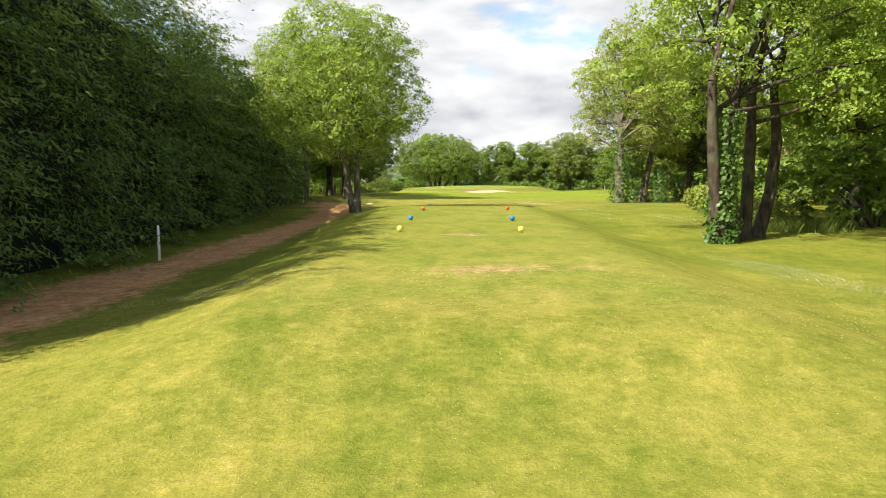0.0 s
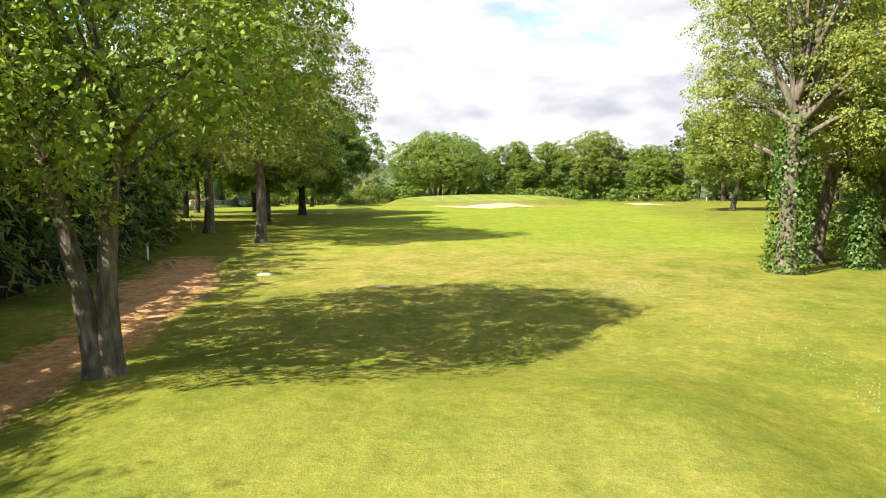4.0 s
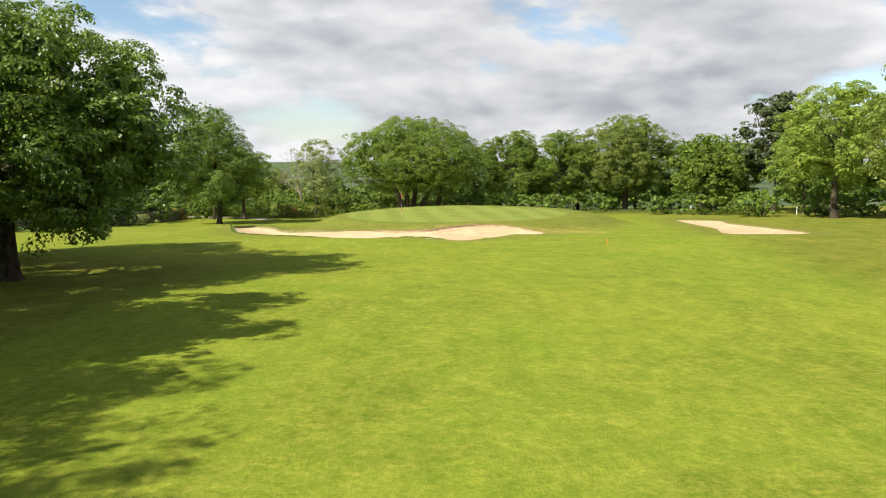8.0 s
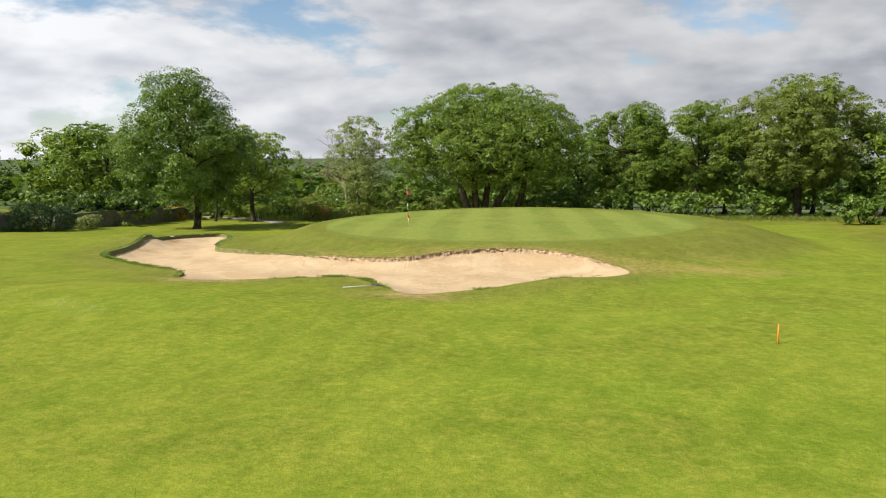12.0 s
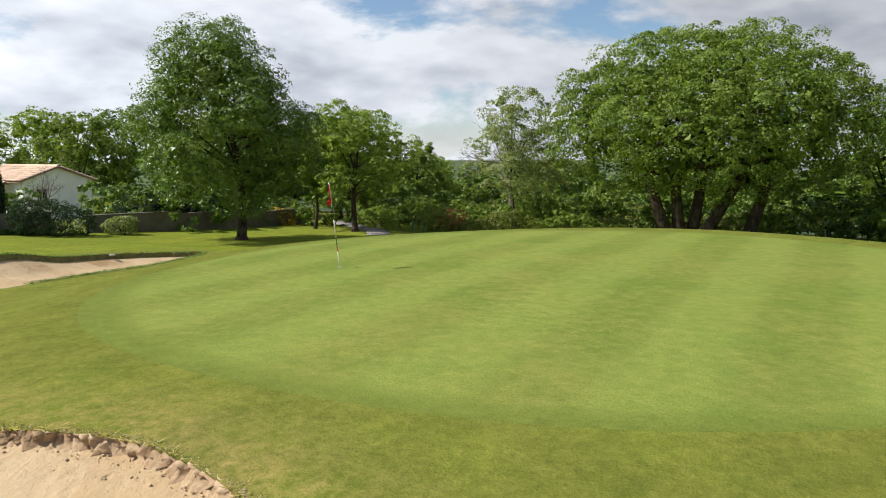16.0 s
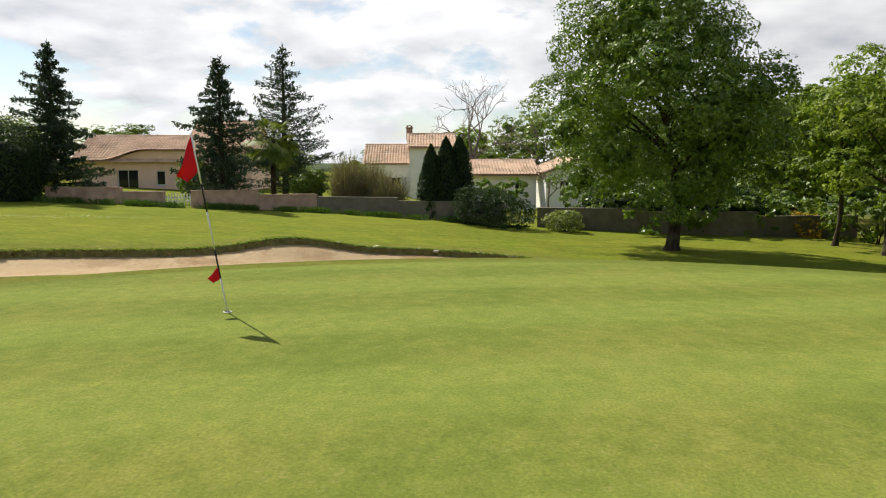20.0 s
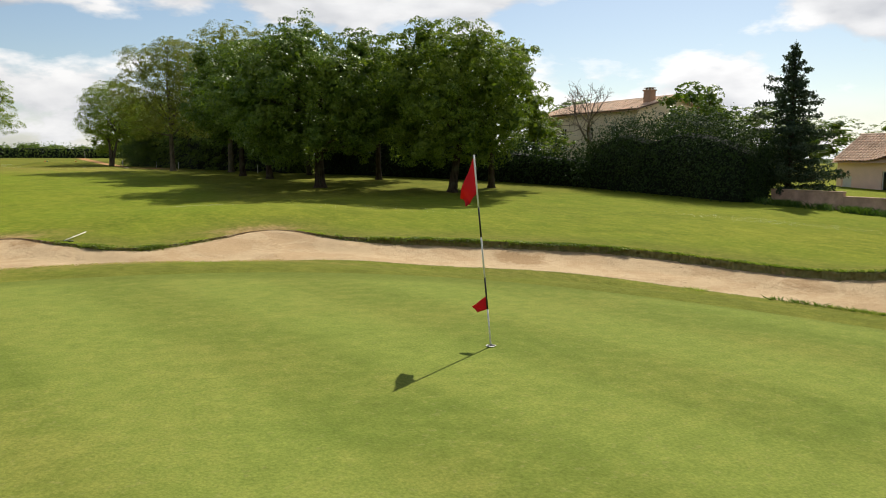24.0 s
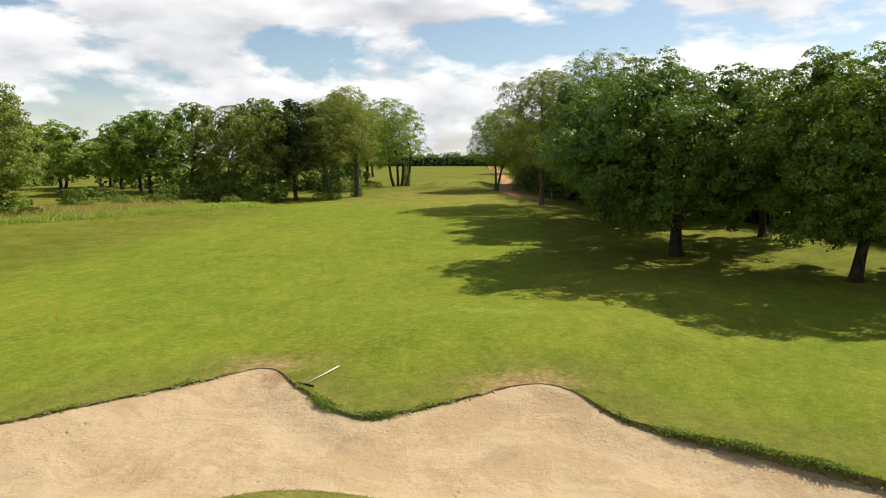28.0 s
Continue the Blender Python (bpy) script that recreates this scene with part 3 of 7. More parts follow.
def ground_part(name, keep, material, label, hollow=False):
    q = quads[keep]
    used, back = np.unique(q, return_inverse=True)
    x, y, z = vx[used], vy[used], vz[used].copy()
    if hollow:
        z -= bunker_drop(x, y, edge_d[used])
        z += 0.03 * np.sin(x * 2.1 + y) * np.sin(y * 1.7) * s01(edge_d[used] / 0.8)
    me = smooth(mesh_np(name, np.stack([x, y, z], 1), back.reshape(-1, 3), material))
    green_r = np.hypot(x - GREEN_X, y - GREEN_Y) / GREEN_R
    masks = {
        "fairway": np.maximum(s01((x + 8.5 - 0.05 * (y - 60)) / 4), 0.75 * s01((y - 92) / 8)) * s01((19 + 0.12 * (y - 60) - x) / 5) * s01((y - 48) / 10) * (1 - s01((y - 146) / 6)),
        "tee": s01((x + 3.2) / 1.5) * s01((4.8 - x) / 1.5) * s01((y - 8) / 2) * s01((34 - y) / 3),
        "fringe": np.maximum(s01((1.62 - green_r) / 0.3) * 0.85, 0.7 * np.exp(-((out_d[used] - 0.5) / 1.6) ** 2)),
        "dirt": np.maximum.reduce([path_mask(x, y), 0.85 * spot(x, y, 1.2, 12.2, 2.6, 1.0), 0.85 * spot(x, y, 0.7, 18.6, 1.2, 0.8), 0.75 * spot(x, y, -8.0, 46, 3.5, 7), 0.75 * spot(x, y, 8.8, 55.4, 1.1, 0.7),
                                   0.95 * spot(x, y, 5.1, 107.5, 2.2, 1.25), 0.92 * spot(x, y, -2.2, 108.6, 2.6, 1.3), 0.55 * spot(x, y, 11.6, 114.4, 1.3, 1.4)]),
        "path": s01(path_mask(x, y) / 0.3),
        "dry": np.clip(2.6 * spot(x, y, 13.6, 114.8, 4.6, 2.0) + 0.8 * spot(x, y, 15.2, 117.6, 2.2, 1.3) + 0.55 * spot(x, y, 0, 9, 14, 9) + 1.15 * spot(x, y, 1, 50, 16, 17) + 0.9 * spot(x, y, -2, 108.6, 3, 1.6) + 0.8 * spot(x, y, 4.9, 107.2, 2.4, 1.4), 0, 1),
        "soil": np.maximum.reduce([spot(x, y, -8.8, 114.9, 1.2, 1.5), spot(x, y, -16.7, 128.3, 1.1, 1.0), 0.8 * spot(x, y, 4.4, 108.0, 1.3, 1.2), 0.6 * spot(x, y, -13.6, 121.4, 1.0, 1.0)]),
        "lip": np.exp(-(out_d[used] / 1.0) ** 2) * (0.25 + 0.75 * s01((green_blend(x, y) - 0.12) / 0.3)),
        "rim": s01((green_r - 0.90) / 0.10),
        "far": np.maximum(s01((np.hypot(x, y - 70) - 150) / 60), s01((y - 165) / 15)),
    }
    for key, values in masks.items():
        a = me.attributes.new(key, "FLOAT", "POINT")
        a.data.foreach_set("value", values.astype(np.float32))
    return tagged(new(name, me), label, "ground", kind="structure")


in_bunker, in_side, in_green = inside_of(1, BUNKER), inside_of(2, SIDE_BUNKER), inside_of(3, GREEN_EDGE)
on_path = (path_mask(mid[:, 0], mid[:, 1]) > 0.5) & ~in_bunker & ~in_side & ~in_green
tee_box = (mid[:, 0] > -3.0) & (mid[:, 0] < 4.5) & (mid[:, 1] > 8.5) & (mid[:, 1] < 34.0) & ~on_path
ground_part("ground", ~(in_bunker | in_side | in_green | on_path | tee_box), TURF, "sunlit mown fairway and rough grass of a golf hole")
ground_part("path", on_path, TURF, "worn reddish bare-earth footpath beside the hedge")
ground_part("tee_box", tee_box, TURF, "raised mown tee box with worn patches")
ground_part("putting_green", in_green, GREEN, "raised putting green, closely mown in faint stripes")
ground_part("bunker", in_bunker, SAND, "long winding bunker of pale raked sand", True)
ground_part("bunker_far", in_side, SAND, "small kidney-shaped bunker of pale sand", True)


def lip_material():
    m = Mat("turf_lip", 0.95, 0.1)
    n = m.noise(5.0, 6, 0.72)
    c = m.mix(m.step(n, 0.36, 0.62), (0.28, 0.182, 0.104), (0.50, 0.365, 0.228))
    c = m.mix(m.math("MULTIPLY", m.step(m.noise(22.0, 3, 0.7), 0.54, 0.70), 0.45), c, (0.135, 0.078, 0.042))
    grown = m.step(m.math("ADD", m.attr("turf"), m.math("MULTIPLY", m.math("SUBTRACT", m.noise(3.2, 5, 0.7), 0.5), 1.6)), 0.35, 0.65)
    c = m.mix(m.math("MULTIPLY", grown, 0.8), c, (0.120, 0.138, 0.036))
    m.color(c)
    m.bump(m.noise(26, 5, 0.7), 0.6, 0.02)
    return m.m


LIP = lip_material()
CRUMB = plain("earth_crumb", (0.50, 0.365, 0.225), 0.95, 0.25, 9.0, 0.5)


def lip(name, line, label, seed):
    """The crumbling upright edge of turf and earth round a bunker: rows of knobbly ground from the turf down to the sand."""
    r = np.random.RandomState(seed)
    p = np.concatenate([line, line[:1]])
    at = np.concatenate([[0], np.cumsum(np.hypot(*np.diff(p, axis=0).T))])
    n = int(at[-1] / 0.035)
    u = np.linspace(0, at[-1], n, endpoint=False)
    p = np.stack([np.interp(u, at, p[:, 0]), np.interp(u, at, p[:, 1])], 1)
    t = np.roll(p, -1, 0) - np.roll(p, 1, 0)
    t /= np.hypot(t[:, 0], t[:, 1])[:, None]
    inward = np.stack([-t[:, 1], t[:, 0]], 1)
    if outline_distance(*(p[:1] + inward[:1] * 0.05).T, line)[2][0] == 0:
        inward = -inward
    top = land(p[:, 0], p[:, 1])
    drop = bunker_drop(p[:, 0], p[:, 1], np.zeros(n))
    bare = s01((green_blend(p[:, 0], p[:, 1]) - 0.12) / 0.3)
    rows = []
    for out, down, knob in ((-0.09, 0.0, 0.015), (-0.015, -0.006, 0.035), (0.012, 0.22, 0.035), (0.002, 0.48, 0.045), (0.045, 0.78, 0.045), (0.12, 1.12, 0.03)):
        bumps = np.convolve(np.pad(r.normal(0, 1, n), 3, "wrap"), np.array([0.15, 0.0, 0.35, 1.0, 0.25, 0.15, 0.2]) / 1.1, "valid")
        size = np.minimum(1.0, 0.25 + drop / 0.12)
        reach = (out + knob * bumps) * size
        z = top - np.where(down < 0, down * size**2, 0.02 if down == 0 else down * (drop + 0.03)) + (r.normal(0, 0.012, n) * size if 0 < down < 1 else 0)
        rows.append(np.c_[p + inward * reach[:, None], z])
    k = np.arange(5)[:, None] * n + np.arange(n)[None]
    nx = np.arange(5)[:, None] * n + (np.arange(n)[None] + 1) % n
    me = smooth(mesh_np(name, np.concatenate(rows), np.stack([k, nx, nx + n, k + n], -1).reshape(-1, 4), LIP))
    a = me.attributes.new("turf", "FLOAT", "POINT")
    a.data.foreach_set("value", np.tile((0.8 * (1 - bare) - 0.1 * bare) * s01((drop - 0.03) / 0.05) - 0.3 * s01((0.06 - drop) / 0.03), 6).astype(np.float32))
    return tagged(new(name, me), label, "turf edge", kind="structure")


lip("bunker_edge", BUNKER, "ragged turf and brown earth lip round the bunker", 5)
lip("bunker_far_edge", SIDE_BUNKER, "low turf lip round the far bunker", 6)


# ---------------------------------------------------------------- plants
def tube(points, radii, sides=7):
    """A tapered tube along points: vertices and quads."""
    p = np.array(points, float)
    t = np.gradient(p, axis=0)
    t /= np.linalg.norm(t, axis=1)[:, None] + 1e-9
    ref = np.where(np.abs(t[:, 2:3]) > 0.9, np.array([[1.0, 0, 0]]), np.array([[0, 0, 1.0]]))
    u = np.cross(t, ref)
    u /= np.linalg.norm(u, axis=1)[:, None] + 1e-9
    w = np.cross(t, u)
    a = np.linspace(0, 2 * np.pi, sides, endpoint=False)
    ring = np.cos(a)[None, :, None] * u[:, None] + np.sin(a)[None, :, None] * w[:, None]
    v = (p[:, None] + ring * np.array(radii, float)[:, None, None]).reshape(-1, 3)
    k = np.arange(len(p) - 1)[:, None] * sides
    i = np.arange(sides)[None]
    j = (i + 1) % sides
    f = np.stack([k + i, k + j, k + sides + j, k + sides + i], -1).reshape(-1, 4)
    return v, f


def joined(pieces):
    vs, fs, n = [], [], 0
    for v, f in pieces:
        vs.append(v), fs.append(f + n)
        n += len(v)
    return np.concatenate(vs), np.concatenate(fs)


def leaves(centres, size, rnd, up=0.35, out=None, slim=0.55, coarse=False, wild=0.62, axis=None):
    """One bent diamond for each centre, or a three-cornered leaf on plants that stay far off."""
    n = len(centres)
    nrm = rnd.normal(0, wild, (n, 3))
    nrm[:, 2] += up * 1.4
    if out is not None:
        nrm += out * 1.1
    nrm /= np.linalg.norm(nrm, axis=1)[:, None]
    ref = rnd.normal(0, 1, (n, 3))
    u = np.cross(nrm, ref)
    if axis is not None:
        u = axis + 0.35 * ref - nrm * ((axis + 0.35 * ref) * nrm).sum(1)[:, None]
    u /= np.linalg.norm(u, axis=1)[:, None] + 1e-9
    w = np.cross(nrm, u)
    s = (size * rnd.uniform(0.6, 1.35, n))[:, None]
    if coarse and axis is not None:
        v = np.stack([centres - u * s * 1.2 + w * s * slim, centres - u * s * 1.1 - w * s * slim, centres + u * s * 1.5], 1)
        return v.reshape(-1, 3), np.arange(3 * n).reshape(-1, 3)
    if coarse:
        v = np.stack([centres - u * s * 0.72, centres + w * s * slim * 1.45 + u * s * 0.3, centres + u * s * 0.62 - w * s * slim * 1.15], 1)
        return v.reshape(-1, 3), np.arange(3 * n).reshape(-1, 3)
    v = np.stack([centres - u * s, centres + w * s * slim + nrm * s * 0.15, centres + u * s, centres - w * s * slim + nrm * s * 0.15], 1)
    return v.reshape(-1, 3), np.arange(4 * n).reshape(-1, 4)


def crown_clumps(rnd, lobes, count, per, clump):
    """Leaf centres: compact domes of leaves, spaced apart on the outer skin of some rounded lobes, and the ways the leaves face."""
    lobes = np.array(lobes, float)
    flat = np.array([1, 1, 0.82])
    weight = lobes[:, 3] ** 2
    want = max(count // per, 4)
    pick = rnd.choice(len(lobes), want * 9, p=weight / weight.sum())
    d = rnd.normal(0, 1, (len(pick), 3))
    d[:, 2] += 0.35
    d /= np.linalg.norm(d, axis=1)[:, None]
    r = lobes[pick, 3] * (0.78 + 0.26 * rnd.uniform(0, 1, len(pick)) + 0.25 * (rnd.uniform(0, 1, len(pick)) < 0.06))
    dome = lobes[pick, :3] + d * r[:, None] * flat
    # leave out the domes that lie deep inside another lobe, and all but one in each cell of a loose lattice
    deep = np.linalg.norm((dome[:, None] - lobes[None, :, :3]) / flat, axis=2) / lobes[None, :, 3]
    deep[np.arange(len(pick)), pick] = 9
    outer = np.where(deep.min(1) > 0.72)[0]
    cell = np.floor(dome[outer] / (clump * 1.15) + rnd.uniform(0, 1, 3)).astype(np.int64) @ np.array([1, 4099, 16785407])
    first = outer[np.sort(np.unique(cell, return_index=True)[1])]
    if len(first) < want:
        first = np.concatenate([first, rnd.permutation(np.setdiff1d(outer, first))[: want - len(first)]])
    first = first[:want]
    dome, d = dome[first], d[first]
    n = len(dome) * per
    face = rnd.normal(0, 0.62, (n, 3)) + np.repeat(d, per, 0) * 0.5 + np.array([0, 0, 0.42])
    face /= np.linalg.norm(face, axis=1)[:, None]
    wide = np.repeat(clump * rnd.uniform(0.55, 1.35, len(dome)), per) * (0.70 + 0.32 * np.sqrt(rnd.uniform(0, 1, n)))
    lump = 1 + 0.22 * np.sin(face[:, 0] * 5 + np.repeat(rnd.uniform(0, 6, len(dome)), per)) * np.sin(face[:, 1] * 5 + face[:, 2] * 4)
    centre = np.repeat(dome, per, 0) + face * (wide * lump)[:, None] * np.array([1.15, 1.15, 0.70])
    return centre, face


def crown_lobes(rnd, R, lo, hi, count, cone=0.0, shift=(0, 0), even=False):
    """Rounded lobes filling a crown from height lo to hi."""
    out, mid, half = [], (lo + hi) / 2, (hi - lo) / 2
    for k in range(count):
        h = -0.85 + 1.75 * ((k + rnd.uniform(0.1, 0.9)) / count)
        a = k * 2.4 + rnd.uniform(-0.5, 0.5)
        wide = math.sqrt(max(0.06, 1 - min(abs(h), 0.97) ** 2.2)) if h > 0 else math.sqrt(max(0.1, 1 - abs(h) ** 2.6))
        wide *= 1 - cone * max(h, 0)
        size = R * rnd.uniform(0.19, 0.36) * (1 - 0.4 * cone * max(h, 0))
        reach = max(0.0, R * wide - size * 0.75) * (rnd.uniform(0.86, 1.0) if even else rnd.uniform(0.70, 1.08))
        z = mid + h * (half - size * 0.55)
        out.append((math.cos(a) * reach + shift[0], math.sin(a) * reach + shift[1], z, size))
    for k in range(3):
        core = min(R * 0.42, half * 0.5)
        out.append((rnd.normal(0, R * 0.15) + shift[0], rnd.normal(0, R * 0.15) + shift[1], min(mid + half * (k - 0.8) * 0.55, hi - core * 0.95), core))
    return out


def tree(name, label, x, y, high, R, low, trunk, leaf, seed, count, size=0.17, bark=None, lean=(0.0, 0.0), stems=((0.0, 0.0),), lobes=16, group="", per=40, shift=(0, 0), limbs=12, clump=0.36, coarse=True, fill=1.0, even=False, cone=0.0, spread_stems=0.35, turn=0.0):
    """A broadleaf tree: a tapered trunk with limbs, and a crown of tufts of leaves."""
    rnd = np.random.RandomState(seed)
    root = thing(name, x, y, label, "tree", group, turn=turn)
    if count > 12000:
        count, size, per, clump = int(count * 1.2), size * 0.92, int(per * 2.4), clump * 1.35
    shape_ = crown_lobes(rnd, R, low, high, lobes, cone, shift, even)
    pieces = []
    fork = low + (high - low) * 0.22
    tops = []
    for sx, sy, *own in stems:
        lx, ly = own or (lean[0] + sx * spread_stems, lean[1] + sy * spread_stems)
        zs = np.array([-0.25, 0.0, 0.25, 0.3 * fork, 0.65 * fork, fork])
        k = zs.clip(0) / max(fork, 0.1)
        bend = rnd.normal(0, 0.10, 2)
        px = sx + lx * k + bend[0] * np.sin(k * 3.1)
        py = sy + ly * k + bend[1] * np.sin(k * 3.1)
        rad = trunk * np.array([1.75, 1.5, 1.12, 0.95, 0.82, 0.62])
        pieces.append(tube(np.stack([px, py, zs], 1), rad, 10))
        tops.append(np.array([px[-1], py[-1], fork]))
        crown_top = np.array([shift[0] + lx, shift[1] + ly, low + (high - low) * 0.86])
        u = np.linspace(0, 1, 6)[:, None]
        mid_ = (tops[-1] + crown_top) / 2 + np.append(rnd.normal(0, 0.35, 2), 0)
        pieces.append(tube((1 - u) ** 2 * tops[-1] + 2 * u * (1 - u) * mid_ + u**2 * crown_top, trunk * np.linspace(0.62, 0.1, 6), 7))
    order = rnd.permutation(len(shape_))[: max(limbs, 1)]
    for k in order:
        end = np.array(shape_[k][:3]) + rnd.normal(0, 0.2, 3)
        start = tops[k % len(tops)] + np.array([0, 0, rnd.uniform(-0.25 * fork, (high - low) * 0.3)])
        if start[2] > end[2] - 0.2:
            start[2] = max(fork * 0.72, end[2] - 0.9)
        mid_ = start * 0.45 + end * 0.55 + np.array([0, 0, 0.12 * (high - low) * rnd.uniform(-0.3, 0.9)])
        u = np.linspace(0, 1, 6)[:, None]
        pieces.append(tube((1 - u) ** 2 * start + 2 * u * (1 - u) * mid_ + u**2 * end, trunk * np.linspace(0.42, 0.07, 6) * rnd.uniform(0.7, 1.1), 6))
        for _ in range(3):
            tip = end + rnd.normal(0, min(shape_[k][3], 1.3) * 0.45, 3)
            pieces.append(tube([mid_ * 0.3 + end * 0.7, (end + tip) / 2, tip], trunk * np.array([0.11, 0.07, 0.03]), 4))
    v, f = joined(pieces)
    part_np("trunk", v, f, bark or BARK, root, soft=True)
    c, d = crown_clumps(rnd, shape_, count, per, clump)
    v, f = leaves(c, size, rnd, 0.2, d, coarse=coarse, wild=0.42)
    inner = np.array(shape_)[rnd.randint(0, len(shape_), max(8, int(fill * count / 6.5)))]
    way = rnd.normal(0, 1, (len(inner), 3))
    way /= np.linalg.norm(way, axis=1)[:, None]
    c2 = inner[:, :3] + way * (inner[:, 3] * rnd.uniform(0.1, 0.58, len(inner)))[:, None]
    v, f = joined([(v, f), leaves(c2, size * 2.3, rnd, 0.3, way, 0.75, coarse)])
    part_np("crown", v, f, leaf, root)
    return root


def shrub(name, label, x, y, size, leaf, seed, count, leaf_size=0.14, group="", category="shrub"):
    """A rounded bush: some stems and a skin of small leaves over several lobes."""
    rnd = np.random.RandomState(seed)
    root = thing(name, x, y, label, category, group, turn=rnd.uniform(0, 360))
    sx, sy, sz = size
    lobes_ = [(rnd.uniform(-0.6, 0.6) * sx, rnd.uniform(-0.6, 0.6) * sy, sz * rnd.uniform(0.3, 0.72), min(sx, sy, sz) * rnd.uniform(0.4, 0.62)) for _ in range(9)]
    pieces = []
    for k in range(7):
        end = np.array(lobes_[k % 9][:3])
        pieces.append(tube([(end[0] * 0.15, end[1] * 0.15, -0.1), (end[0] * 0.5, end[1] * 0.5, end[2] * 0.5), tuple(end)], [0.05, 0.035, 0.012], 5))
    v, f = joined(pieces)
    part_np("stem", v, f, BARK, root)
    c, d = crown_clumps(rnd, lobes_, count, 22, 0.24)
    c[:, 2] = np.maximum(c[:, 2], 0.03)
    v, f = leaves(c, leaf_size, rnd, 0.3, d, coarse=True)
    part_np("foliage", v, f, leaf, root)
    return root


def bare_tree(name, label, x, y, high, seed, bark, group="", twiglets=1100, wide=0.38):
    """A tree without leaves: trunk, limbs and fine twigs that fork three times."""
    rnd = np.random.RandomState(seed)
    root = thing(name, x, y, label, "tree", group)
    pieces, tips = [], [(np.array([0, 0, -0.2]), np.array([0, 0, 1.0]), high * 0.3, 0.022 * high)]
    for level in range(6):
        nxt = []
        for p, d, length, r in tips:
            mid_ = p + d * length * 0.5 + rnd.normal(0, 0.04 * length, 3)
            q = p + d * length
            pieces.append(tube([p, mid_, q], [r, r * 0.85, r * 0.65], 6 if level < 2 else 3))
            for _ in range(4 if level == 0 else 3):
                nd = d + rnd.normal(0, wide + 0.05 * level, 3) + np.array([0, 0, 0.12])
                nxt.append((q, nd / np.linalg.norm(nd), length * rnd.uniform(0.58, 0.82), r * 0.56))
        rnd.shuffle(nxt)
        tips = nxt[:twiglets]
    v, f = joined(pieces)
    part_np("trunk", v, f, bark, root)
    return root


def conifer(name, label, x, y, high, R, leaf, seed, count, low=0.6, group="", droop=0.35, tip=1.15):
    """A fir: a straight trunk, whorls of drooping boughs and short needle sprays."""
    rnd = np.random.RandomState(seed)
    root = thing(name, x, y, label, "conifer", group)
    pieces = [tube([(0, 0, -0.2), (0, 0, high * 0.5), (0.05, 0.03, high)], [0.022 * high, 0.014 * high, 0.01], 8)]
    cs = []
    boughs = int(high * 15)
    for k in range(boughs):
        h = low + (high * 0.98 - low) * abs((k + rnd.uniform(-1.5, 1.5)) / boughs)
        reach = R * max(0.02, 1 - (h - low) / (high - low)) ** tip + 0.10
        a = k * 2.4 + rnd.normal(0, 0.4)
        length = reach * (rnd.uniform(0.35, 0.95) if rnd.uniform() < 0.8 else rnd.uniform(0.95, 1.25))
        way = np.array([math.cos(a), math.sin(a), 0])
        side = np.array([-way[1], way[0], 0])
        dip = droop * rnd.uniform(0.4, 1.3)

        def along(w):
            return np.array([0, 0, h]) + way * (w * length)[:, None] + np.array([0, 0, 1]) * ((0.30 * w - dip * w**1.6 + 0.10 * w**4) * length)[:, None]

        if length > 0.4:
            pieces.append(tube(along(np.linspace(0, 1, 5)), [0.03, 0.024, 0.018, 0.012, 0.005], 4))
        n = max(4, int(count * length / (boughs * R * 0.45)))
        w = rnd.uniform(0.10, 1.04, n) ** 0.8
        spread_ = (rnd.normal(0, 1, n) * 0.16 * length * (1.15 - w))[:, None]
        cs.append(along(w) + side * spread_ + rnd.normal(0, 0.05, (n, 3)) - np.array([0, 0, 1]) * np.abs(rnd.normal(0, 0.13, n))[:, None])
    v, f = joined(pieces)
    part_np("trunk", v, f, BARK, root)
    c = np.concatenate(cs)
    v, f = leaves(c, 0.115, rnd, 0.1, None, 0.34)
    part_np("needles", v, f, leaf, root)
    return root


